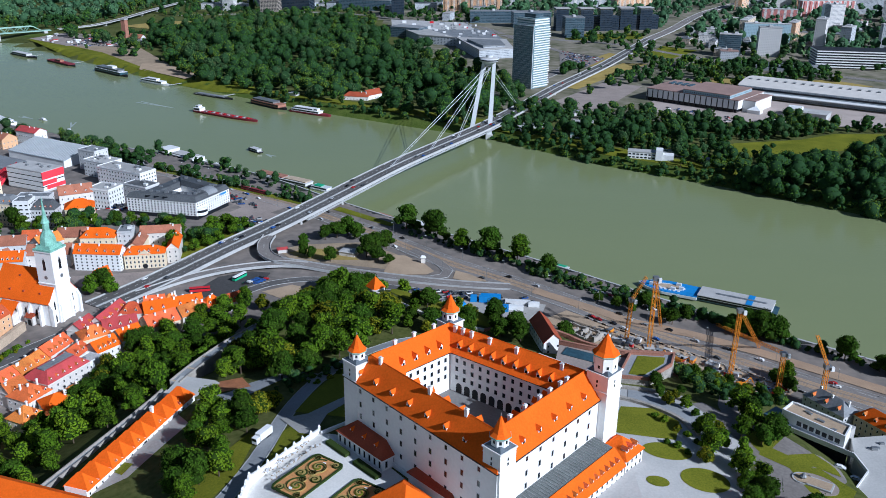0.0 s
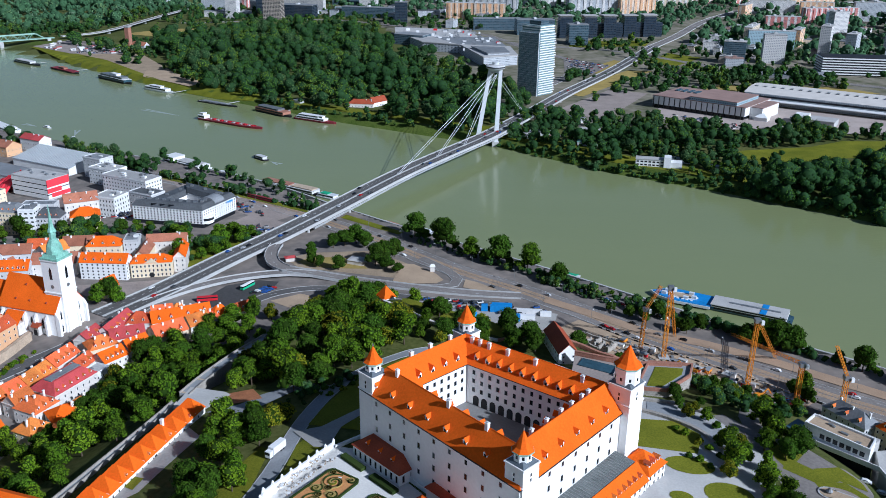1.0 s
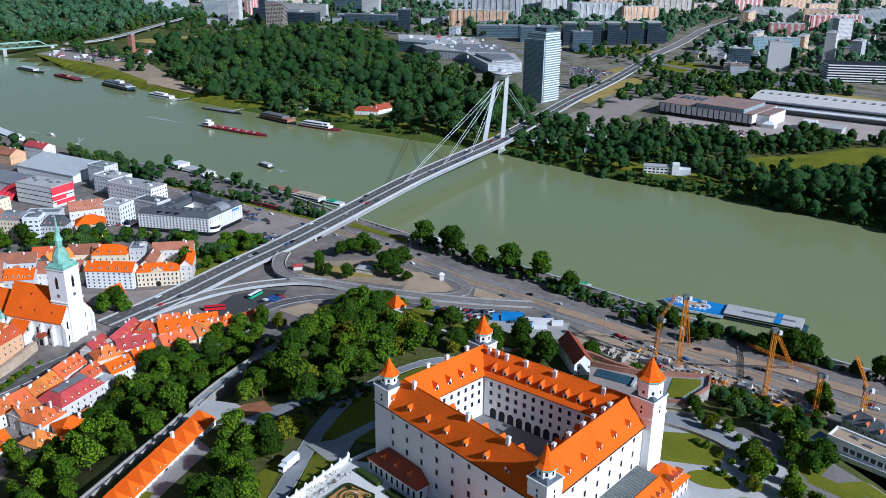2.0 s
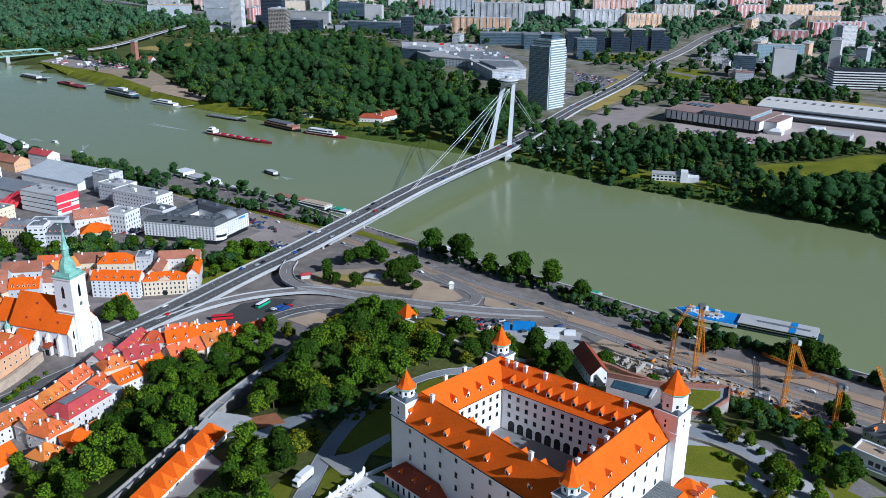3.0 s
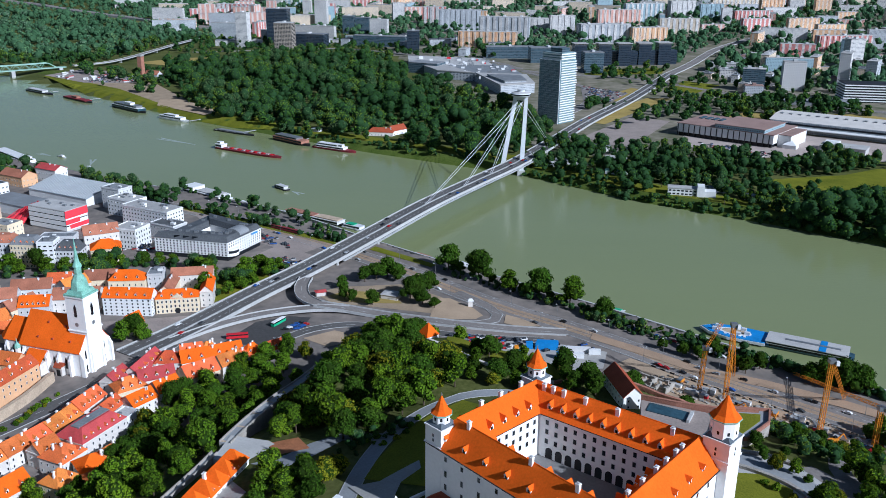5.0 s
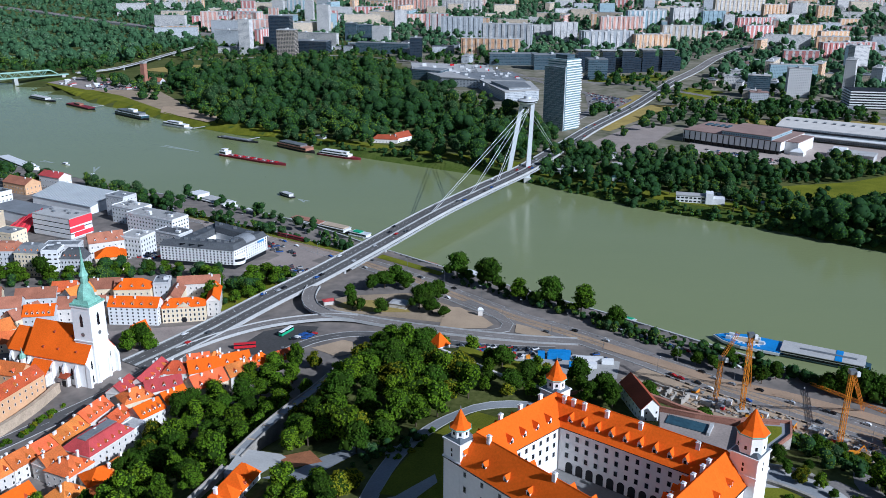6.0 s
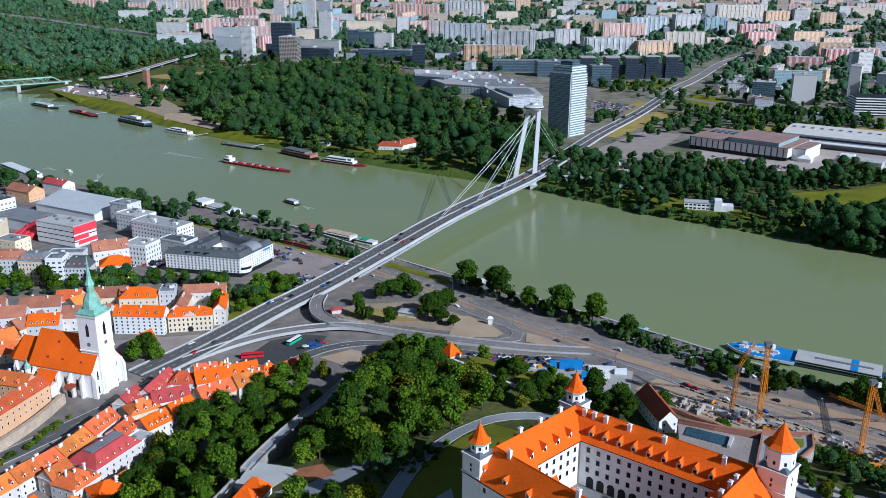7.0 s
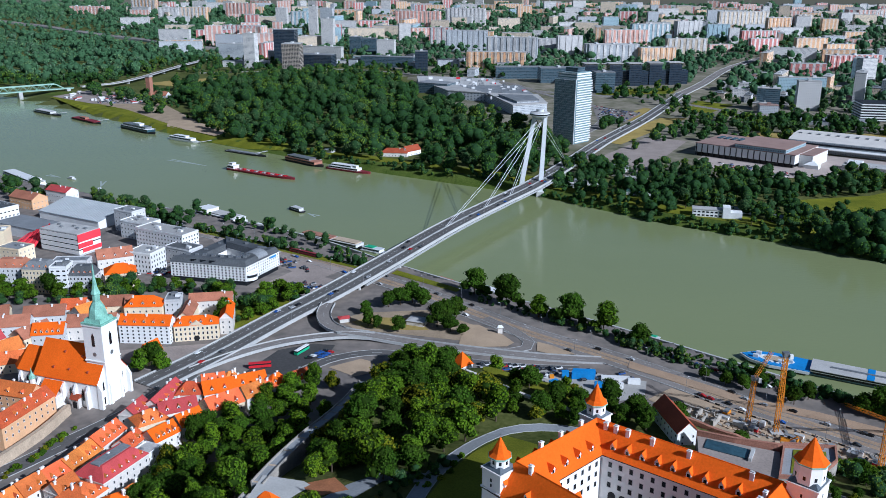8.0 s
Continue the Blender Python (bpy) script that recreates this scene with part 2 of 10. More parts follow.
# the crown's self-shadow, put into a darker green for the inner lobes
LEAF_SHADE = leaf_mat("inner_leaf_shade", (0.019, 0.038, 0.004))
# fifth entry of each wood list: shade between leaves, painted darker on inner lobes
FOREST = [leaf_mat("wood_leaves_mid", (0.062, 0.130, 0.020), 0.2, 0.0, 0.02), leaf_mat("wood_leaves_deep", (0.036, 0.086, 0.018), 0.2, 0.0, 0.01),
          leaf_mat("wood_leaves_bright", (0.112, 0.176, 0.020), 0.2, 0.0, 0.02), leaf_mat("wood_leaves_grey", (0.078, 0.124, 0.046), 0.2, 0.0, 0.01), leaf_mat("wood_leaves_shade", (0.022, 0.052, 0.018), 0.2, 0.0, 0.01)]
# far woods: distance haze put into the leaf colours, lighter and bluer
HAZE_GREENS = [leaf_mat("hazy_leaves_mid", (0.092, 0.177, 0.078), 0.22, 0.0, 0.02), leaf_mat("hazy_leaves_deep", (0.059, 0.132, 0.061), 0.2, 0.0, 0.01),
          leaf_mat("hazy_leaves_pale", (0.127, 0.206, 0.085), 0.2, 0.0, 0.02), leaf_mat("hazy_leaves_grey", (0.116, 0.177, 0.106), 0.2, 0.0, 0.01), leaf_mat("hazy_leaves_shade", (0.047, 0.100, 0.047), 0.2, 0.0, 0.01)]
LINE = mat("road_marking", (0.48, 0.48, 0.46), 0.15, 0.3, 1.0, rough=0.8)
CAR_PAINTS = [mat("car_" + n, c, 0.05, 0.2, 1.0, rough=0.25, spec=0.6) for n, c in
              (("white", (0.7, 0.7, 0.7)), ("black", (0.015, 0.015, 0.017)), ("silver", (0.36, 0.37, 0.38)), ("red", (0.4, 0.02, 0.02)),
               ("blue", (0.03, 0.09, 0.3)), ("graphite", (0.06, 0.065, 0.07)))]

# ---- building kit ----
class Mesh:
    """Collects faces with a material each and becomes one mesh object."""

    def __init__(self):
        self.v, self.f, self.m = [], [], []

    def add(self, verts, faces, mi=0, mtx=None):
        k = len(self.v)
        self.v += [tuple(mtx @ Vector(p)) for p in verts] if mtx else [tuple(p) for p in verts]
        self.f += [tuple(i + k for i in f) for f in faces]
        self.m += [mi] * len(faces)
        return self

    def box(self, x0, y0, z0, x1, y1, z1, mi=0, mtx=None):
        v = [(x0, y0, z0), (x1, y0, z0), (x1, y1, z0), (x0, y1, z0), (x0, y0, z1), (x1, y0, z1), (x1, y1, z1), (x0, y1, z1)]
        return self.add(v, [(0, 3, 2, 1), (4, 5, 6, 7), (0, 1, 5, 4), (1, 2, 6, 5), (2, 3, 7, 6), (3, 0, 4, 7)], mi, mtx)

    def prism(self, poly, z0, z1, mi=0, top=None, cap=True):
        """Upright walls over an outline (counter-clockwise), with a lid in material top."""
        n = len(poly)
        zz0 = z0 if isinstance(z0, (list, tuple)) else [z0] * n
        zz1 = z1 if isinstance(z1, (list, tuple)) else [z1] * n
        v = [(x, y, z) for (x, y), z in zip(poly, zz0)] + [(x, y, z) for (x, y), z in zip(poly, zz1)]
        self.add(v, [(i, (i + 1) % n, n + (i + 1) % n, n + i) for i in range(n)], mi)
        if cap:
            self.add(v[n:], [tuple(range(n))], mi if top is None else top)
            self.add(v[:n], [tuple(reversed(range(n)))], mi)
        return self

    def lathe(self, prof, n=8, mi=0, at=(0, 0, 0), turn=0.0, sx=1.0, sy=1.0):
        """Rings of (radius, z) round an upright axis."""
        v, f = [], []
        for r, z in prof:
            for i in range(n):
                a = turn + 2 * math.pi * i / n
                v.append((at[0] + r * math.cos(a) * sx, at[1] + r * math.sin(a) * sy, at[2] + z))
        for j in range(len(prof) - 1):
            for i in range(n):
                k = (i + 1) % n
                f.append((j * n + i, j * n + k, (j + 1) * n + k, (j + 1) * n + i))
        f += [tuple(reversed(range(n))), tuple((len(prof) - 1) * n + i for i in range(n))]
        return self.add(v, f, mi)

    def tube(self, p, q, r, n=6, mi=0, r2=None):
        p, q = Vector(p), Vector(q)
        t = (q - p).normalized()
        a = t.orthogonal().normalized()
        b = t.cross(a)
        r2 = r if r2 is None else r2
        ring = [(math.cos(2 * math.pi * i / n), math.sin(2 * math.pi * i / n)) for i in range(n)]
        v = [p + (a * c + b * s) * r for c, s in ring] + [q + (a * c + b * s) * r2 for c, s in ring]
        return self.add(v, [(i, (i + 1) % n, n + (i + 1) % n, n + i) for i in range(n)] + [tuple(reversed(range(n))), tuple(range(n, 2 * n))], mi)

    def gable(self, w, d, z, rise, over=0.5, mi=0, gable_mi=None, thick=0.3, mtx=None):
        """A saddle roof over w by d (ridge along x) with eaves at z."""
        a, b = w / 2 + over, d / 2 + over
        dz = rise * over / (d / 2)
        v = [(-a, -b, z - dz), (a, -b, z - dz), (a, b, z - dz), (-a, b, z - dz), (-a, 0, z + rise), (a, 0, z + rise)]
        v += [(x, y, zz + thick) for x, y, zz in v]
        f = [(6, 7, 11, 10), (8, 9, 10, 11), (1, 0, 4, 5), (3, 2, 5, 4), (0, 1, 7, 6), (2, 3, 9, 8), (0, 6, 10, 4), (3, 4, 10, 9), (1, 5, 11, 7), (2, 8, 11, 5)]
        self.add(v, f, mi, mtx)
        if gable_mi is not None:
            for x in (-w / 2 + 0.02, w / 2 - 0.02):
                self.add([(x, -d / 2, z), (x, d / 2, z), (x, 0, z + rise)], [(0, 1, 2) if x > 0 else (0, 2, 1)], gable_mi, mtx)
        return self

    def hip(self, w, d, z, rise, over=0.5, mi=0, mtx=None, flat=0.0):
        a, b = w / 2 + over, d / 2 + over
        e = max(a - b, 0.0) + flat if w >= d else flat
        g = flat if w >= d else max(b - a, 0.0) + flat
        e, g = max(e, 0.05), max(g, 0.05)
        zz = z - rise * over / (min(w, d) / 2)
        v = [(-a, -b, zz), (a, -b, zz), (a, b, zz), (-a, b, zz), (-e, -g, z + rise), (e, -g, z + rise), (e, g, z + rise), (-e, g, z + rise)]
        return self.add(v, [(0, 3, 2, 1), (4, 5, 6, 7), (0, 1, 5, 4), (1, 2, 6, 5), (2, 3, 7, 6), (3, 0, 4, 7)], mi, mtx)

    def data(self, name, mats):
        me = bpy.data.meshes.new(name)
        me.from_pydata(self.v, [], self.f)
        for m in (mats if isinstance(mats, (list, tuple)) else [mats]):
            me.materials.append(m)
        if max(self.m, default=0):
            me.polygons.foreach_set("material_index", self.m)
        me.update()
        return me


def thing(name, x=0.0, y=0.0, z=0.0, turn=0.0, label="", category="", group="", kind=""):
    ob = new(name)
    ob.empty_display_size = 0.5
    ob.matrix_basis = pose(x, y, z, 0, 0, turn)
    return tagged(ob, label, category, group, kind)


def part(name, me, mats, parent, label="", m=None, kind=""):
    """One mesh object under a thing or a part; m is its place in the parent's space."""
    ob = new(name, me if isinstance(me, bpy.types.Mesh) else me.data(name, mats))
    ob.parent = parent
    if m is not None:
        ob.matrix_basis = m
    return tagged(ob, label, kind=kind)


def solo(name, me, mats, label, category, x=0.0, y=0.0, z=0.0, turn=0.0, group="", kind=""):
    ob = new(name, me if isinstance(me, bpy.types.Mesh) else me.data(name, mats))
    ob.matrix_basis = pose(x, y, z, 0, 0, turn)
    return tagged(ob, label, category, group, kind)


def offset(poly, d):
    """The outline moved outwards by d (counter-clockwise outline)."""
    n, out = len(poly), []
    for i in range(n):
        p0, p1, p2 = (Vector(poly[(i + k) % n]) for k in (-1, 0, 1))
        e1, e2 = (p1 - p0).normalized(), (p2 - p1).normalized()
        n1, n2 = Vector((e1.y, -e1.x)), Vector((e2.y, -e2.x))
        b = (n1 + n2)
        out.append(tuple(p1 + b * (d / max(0.3, 1 + n1.dot(n2)))))
    return out


def smooth_line(pts, step=6.0):
    """A rounded way through points (x, y) or (x, y, z)."""
    P = [Vector(p if len(p) == 3 else (*p, 0)) for p in pts]
    P = [2 * P[0] - P[1]] + P + [2 * P[-1] - P[-2]]
    out = []
    for i in range(1, len(P) - 2):
        a, b, c, d = P[i - 1:i + 3]
        k = max(1, int((c - b).length / step))
        for j in range(k):
            t = j / k
            out.append(0.5 * (2 * b + (c - a) * t + (2 * a - 5 * b + 4 * c - d) * t * t + (3 * b - a - 3 * c + d) * t ** 3))
    out.append(P[-2])
    return out


def sides(line):
    """The unit vectors to the right of a line at each of its points."""
    out = []
    for i in range(len(line)):
        t = line[min(i + 1, len(line) - 1)] - line[max(i - 1, 0)]
        t.z = 0
        t.normalize()
        out.append(Vector((t.y, -t.x, 0)))
    return out


def ribbon(mesh, line, a, b, lift=0.0, thick=0.5, mi=0, on_ground=False):
    """A slab along a line from offset a to b (to the right), its top at the line's height plus lift."""
    s = sides(line)
    v = []
    for p, n in zip(line, s):
        for o, dz in ((a, 0), (b, 0), (b, -thick), (a, -thick)):
            q = p + n * o
            if on_ground:
                q.z = ground_z(q.x, q.y)
            v.append((q.x, q.y, q.z + lift + dz))
    f = []
    for i in range(len(line) - 1):
        k = 4 * i
        f += [(k, k + 4, k + 5, k + 1), (k + 1, k + 5, k + 6, k + 2), (k + 2, k + 6, k + 7, k + 3), (k + 3, k + 7, k + 4, k)]
    k = 4 * (len(line) - 1)
    f += [(0, 1, 2, 3), (k + 3, k + 2, k + 1, k)]
    return mesh.add(v, f, mi)


def window_mesh(name, frame_m, pane_m, mull=True):
    """One window, 1 wide and 1 high, facing -y, its foot at the origin: a frame, a sill and a set-back pane."""
    k = Mesh()
    o = [(-0.5, 0.0), (0.5, 0.0), (0.5, 1.0), (-0.5, 1.0)]
    n = [(-0.4, 0.07), (0.4, 0.07), (0.4, 0.93), (-0.4, 0.93)]
    v = [(x, 0.05, z) for x, z in o] + [(x, -0.07, z) for x, z in o] + [(x, -0.07, z) for x, z in n] + [(x, -0.02, z) for x, z in n]
    k.add(v, [(a + i, a + (i + 1) % 4, a + 4 + (i + 1) % 4, a + 4 + i) for a in (0, 4, 8) for i in range(4)])
    k.f.append((12, 13, 14, 15))
    k.m.append(1)
    return k.data(name, [frame_m, pane_m])


WIN = window_mesh("window", PLASTER_GREY, GLASS)
WIN_WHITE = window_mesh("window_white", WHITE, GLASS)
_k = Mesh()
_k.box(-0.5, -0.05, 0, 0.5, 0.05, 1)
WIN_PLAIN = _k.data("window_plain", GLASS)


def window_row(parent, p, q, z, n, w, h, me=WIN, skip=(), name="window", inset=0.0):
    """n windows evenly along a wall from p to q (outside on the right of p to q)."""
    p, q = Vector((*p[:2], 0)), Vector((*q[:2], 0))
    d = q - p
    turn = math.atan2(d.y, d.x)
    for i in range(n):
        if i in skip:
            continue
        c = p + d * ((i + 0.5) / n)
        ob = new(name, me)
        ob.parent = parent
        ob.matrix_basis = Matrix.Translation((c.x, c.y, z)) @ Matrix.Rotation(turn, 4, "Z") @ Matrix.Diagonal((w, 1, h, 1))


# ---- terrain ----
LEFT_BANK = [(-1600, 1900), (-900, 1270), (-510, 985), (-215, 819), (-90, 712), (-39, 668), (60, 588), (121, 535), (181, 482), (229, 446), (420, 300), (900, -80), (1600, -640), (4600, -2900)]
RIGHT_BANK = [(-4600, 5200), (-2600, 3300), (-877, 1729), (-410, 1285), (-134, 1080), (50, 968), (164, 860), (267, 790), (350, 722), (480, 630), (900, 300), (1900, -480), (4600, -2600)]


def signed(pts, X, Y):
    """Distance to a line of points, positive on its left side."""
    best = np.full(X.shape, 1e9)
    sign = np.ones(X.shape)
    for (ax, ay), (bx, by) in zip(pts, pts[1:]):
        dx, dy = bx - ax, by - ay
        t = np.clip(((X - ax) * dx + (Y - ay) * dy) / (dx * dx + dy * dy), 0, 1)
        ex, ey = X - ax - t * dx, Y - ay - t * dy
        d = np.hypot(ex, ey)
        s = np.sign(dx * ey - dy * ex)
        m = d < best
        best = np.where(m, d, best)
        sign = np.where(m, s, sign)
    return best * sign


TERRACE_EDGE = [(-95, 370), (-20, 325), (70, 325), (105, 355), (66, 398), (-28, 458), (-55, 450), (-85, 415)]


def terrain(X, Y):
    X, Y = np.asarray(X, float), np.asarray(Y, float)
    dx, dy = X - 12, Y - 255
    v = dx * 0.58 + dy * 0.81
    r = np.hypot(dx, dy)
    d = r * (1 + 0.12 * np.clip(v / (r + 1e-6), 0, 1))
    d = np.where(dy < -40, np.hypot(dx, (dy + 40) * 0.35 - 40), d)
    h = np.interp(d, [0, 62, 125, 160, 205, 235], [52, 52, 42, 35, 14, 8])
    flank = np.clip((62 - np.degrees(np.arctan2(dy, np.maximum(dx, 1e-6)))) / 30, 0, 1) * (dx > 0)
    h = h + flank * (np.interp(d, [0, 62, 85, 125, 152, 180, 205], [52, 52, 49.5, 45.4, 43.6, 27, 14]) - np.interp(d, [0, 62, 125, 160, 205], [52, 52, 42, 35, 14])).clip(0)
    dd = np.full(X.shape, -1e9)
    for (ax, ay), (bx, by) in zip(TERRACE_EDGE, TERRACE_EDGE[1:] + TERRACE_EDGE[:1]):
        dd = np.maximum(dd, ((X - ax) * (by - ay) - (Y - ay) * (bx - ax)) / math.hypot(bx - ax, by - ay))
    h = np.maximum(h, np.interp(dd, [0, 24], [37, 8]))
    far = np.hypot(X, Y)
    h = h + 112 * np.clip((far - 2600) / 2250, 0, 1) ** 1.5 * (Y > 0) + 110 * np.clip((far - 4700) / 1900, 0, 1) * (Y > 0)
    dl = -signed(LEFT_BANK, X, Y)
    dr = signed(RIGHT_BANK, X, Y)
    bank_l = np.interp(dl, [-3, 1.5, 4], [-5, -3, 60])
    bank_r = np.interp(dr, [-12, 0, 12, 22], [-6, 0.2, 6.5, 60])
    left_side = dl > -140
    return np.where(left_side, np.minimum(h, bank_l), np.minimum(h - 1.0, bank_r))


def ground_z(x, y):
    return float(terrain(np.array([x]), np.array([y]))[0])

# ---- ground, river, far land ----
def axis(lo, a, b, hi, step, n):
    g = np.linspace(0, 1, n) ** 2
    return np.concatenate([a - (a - lo) * g[::-1][:-1], np.arange(a, b, step), b + (hi - b) * g])


def build_ground():
    xs, ys = axis(-5600, -620, 480, 5600, 5.0, 40), axis(-1500, 120, 1150, 7200, 5.0, 70)
    X, Y = np.meshgrid(xs, ys)
    Z = terrain(X, Y)
    n, m = len(xs), len(ys)
    verts = np.stack([X.ravel(), Y.ravel(), Z.ravel()], 1)
    i = np.arange(n * m).reshape(m, n)
    quads = np.stack([i[:-1, :-1].ravel(), i[:-1, 1:].ravel(), i[1:, 1:].ravel(), i[1:, :-1].ravel()], 1)
    me = bpy.data.meshes.new("ground")
    me.vertices.add(len(verts))
    me.vertices.foreach_set("co", verts.ravel())
    me.loops.add(quads.size)
    me.loops.foreach_set("vertex_index", quads.ravel())
    me.polygons.add(len(quads))
    me.polygons.foreach_set("loop_start", np.arange(0, quads.size, 4))
    me.update(calc_edges=True)
    me.materials.append(GROUND)
    me.materials.append(CITY_FLOOR)
    me.materials.append(FAR_FLOOR)
    me.materials.append(BANK_GRASS)
    cx, cy = X[:-1, :-1].ravel() + 2.5, Y[:-1, :-1].ravel() + 2.5
    flat = (Z[:-1, :-1].ravel() < 8.6) & (signed(LEFT_BANK, cx, cy) < -2) & (np.hypot(cx, cy) < 1300)
    far = (signed(RIGHT_BANK, cx, cy) > 60) & (cx > -0.28 * cy) & (np.abs(cx) < 4600) & (cy > 1040) & (cx > 90 - (cy - 1040) * 0.24)
    rb = signed(RIGHT_BANK, cx, cy)
    bank = (rb > -14) & (rb < 24)
    me.polygons.foreach_set("material_index", np.where(far, 2, np.where(bank, 3, flat)).astype(np.int32))
    return tagged(new("ground", me), "grassy and paved city ground falling from a hill to the river", "ground", kind="structure")


GROUND = mat("city_ground", (0.060, 0.082, 0.014), 0.3, 0.02, 0.4, rough=0.95, spec=0.1, other=(0.135, 0.140, 0.045))
CITY_FLOOR = mat("city_paving", (0.150, 0.136, 0.124), 0.2, 0.03, 0.12, rough=0.9, other=(0.26, 0.22, 0.19))
FAR_FLOOR = mat("far_city_ground", (0.090, 0.105, 0.036), 0.3, 0.014, 0.06, rough=0.95, other=(0.30, 0.26, 0.205))
BANK_GRASS = mat("bank_grass", (0.062, 0.112, 0.012), 0.35, 0.05, 0.6, rough=0.95, spec=0.1, other=(0.12, 0.15, 0.03))
build_ground()
k = Mesh()
k.add([(-4700, -3000, 0), (4700, -3000, 0), (4700, 4900, 0), (-4700, 4900, 0)], [(0, 1, 2, 3)])
solo("water", k, WATER, "olive green river water with faint ripples", "river", kind="structure")

# ---- the castle ----
RIDGE = [(-26.3, 285.2), (17.6, 236.2), (52.0, 275.6), (2.9, 313.2)]   # left, front, right, back
OUT, INN = offset(RIDGE, 7.2), offset(RIDGE, -7.2)
BASE, EAVE, TOP, COURT = 49.0, 77.4, 86.0, 61.0


def lerp(p, q, t):
    return (p[0] + (q[0] - p[0]) * t, p[1] + (q[1] - p[1]) * t)


def dormer(parent, x, y, z, turn, me, name="dormer"):
    ob = new(name, me)
    ob.parent = parent
    ob.matrix_basis = pose(x, y, z, 0, 0, turn)
    return ob


def dormer_mesh(w=1.5, h=1.5, d=2.6, tile=None, pitch=0.62):
    """A small gabled roof window facing -y, running back into the roof."""
    k = Mesh()
    k.box(-w / 2, 0, -0.6, w / 2, d, h, 0)
    k.box(-w * 0.26, -0.05, 0.15, w * 0.26, 0.05, h * 0.85, 2)
    k.gable(d + 0.3, w, h, w * pitch, 0.22, 1, 0, 0.1, Matrix.Translation((0, d / 2 - 0.1, 0)) @ Matrix.Rotation(radians(90), 4, "Z"))
    return k.data("dormer", [PLASTER, tile or TILE, GLASS])


def chimney_mesh(w=1.5, d=1.0, h=3.0):
    k = Mesh()
    k.box(-w / 2, -d / 2, -2.0, w / 2, d / 2, h - 0.3, 0)
    k.box(-w / 2 - 0.15, -d / 2 - 0.15, h - 0.3, w / 2 + 0.15, d / 2 + 0.15, h, 0)
    k.box(-w / 2 + 0.2, -d / 2 + 0.15, h, w / 2 - 0.2, d / 2 - 0.15, h + 0.3, 1)
    return k.data("chimney", [PLASTER, PLASTER_GREY])


DORMER, CHIMNEY = dormer_mesh(1.7, 1.7, 2.8), chimney_mesh(1.35, 1.05, 2.5)
DORMER_COURT = dormer_mesh(1.75, 1.5, 3.0, None, 0.85)
castle = thing("castle", 0, 0, 0, 0, "white four-winged castle with orange roofs and corner towers", "castle")
SIDES = ("front", "right", "back", "left")
for i, side in enumerate(SIDES):
    j = (i + 1) % 4
    o0, o1, i0, i1 = OUT[i], OUT[j], INN[i], INN[j]
    # walls of one wing: outer face down to the hill, inner face down to the court, battered plinth
    k = Mesh()
    k.prism([o0, o1, i1, i0], BASE, EAVE, 0)
    t = Vector((o1[0] - o0[0], o1[1] - o0[1])).normalized()
    nrm = Vector((t.y, -t.x))

    def out(p, d, n=nrm):
        return (p[0] + n.x * d, p[1] + n.y * d)

    wall = part("wall", k, PLASTER, castle, "white plastered wing wall")
    for a, z0, z1, nm in ((0.45, EAVE - 0.9, EAVE - 0.15, "cornice"), (0.7, BASE, BASE + 5, "plinth")):
        part(nm, Mesh().prism([out(o0, a), out(o1, a), out(o1, -0.5), out(o0, -0.5)], z0, z1, 0), PLASTER, castle, "white moulded " + nm)
    # roof of the wing, mitred at the corners
    k = Mesh()
    oo0, oo1 = offset(OUT, 0.7)[i], offset(OUT, 0.7)[j]
    ii0, ii1 = offset(INN, -0.6)[i], offset(INN, -0.6)[j]
    r0, r1 = RIDGE[i], RIDGE[j]
    v = [(*oo0, EAVE - 0.3), (*oo1, EAVE - 0.3), (*r1, TOP), (*r0, TOP), (*ii0, EAVE + 0.6), (*ii1, EAVE + 0.6)]
    k.add(v, [(0, 1, 2, 3), (3, 2, 5, 4), (1, 0, 4, 5)], 0)
    k.tube((*r0, TOP), (*r1, TOP), 0.16, 5, 0)
    roof = part("roof", k, TILE, castle, "steep orange tiled roof")
    k = Mesh()
    k.tube((*oo0, EAVE - 0.35), (*oo1, EAVE - 0.35), 0.2, 5)
    k.tube((*ii0, EAVE + 0.45), (*ii1, EAVE + 0.45), 0.16, 5)
    part("gutter", k, BLACK, castle, "dark gutter under the eaves")
    ang = math.degrees(math.atan2(t.y, t.x))
    nd = {"front": 8, "right": 7, "back": 8, "left": 6}[side]
    for s in range(nd):
        f = (s + 0.75) / (nd + 0.5)
        a = lerp(OUT[i], OUT[j], f)
        dormer(roof, a[0] - nrm.x * 1.5, a[1] - nrm.y * 1.5, EAVE + 1.75, ang, DORMER)
    ni = {"front": 6, "right": 6, "back": 9, "left": 4}[side]
    for s in range(ni):
        b = lerp(INN[i], INN[j], (s + 0.6) / (ni + 0.2))
        dormer(roof, b[0] + nrm.x * 1.3, b[1] + nrm.y * 1.3, EAVE + 2.35, ang + 180, DORMER_COURT)
    for f in {"front": (0.1, 0.52, 0.8), "right": (0.18, 0.34, 0.5, 0.62, 0.74, 0.82), "back": (0.14, 0.46, 0.66, 0.8, 0.87, 0.93), "left": (0.2, 0.46, 0.7)}[side]:
        c = lerp(r0, r1, f)
        off_ = -1.6 if side in ("right", "back") else 0.5
        dormer(roof, c[0] + nrm.x * off_, c[1] + nrm.y * off_, TOP - 1.2 * abs(off_), ang, CHIMNEY, "chimney")
    # windows, outside and court
    L = math.dist(o0, o1)
    n = {"front": 9, "right": 8, "back": 9, "left": 7}[side]
    a0, a1 = lerp(o0, o1, 0.07), lerp(o0, o1, 0.95)
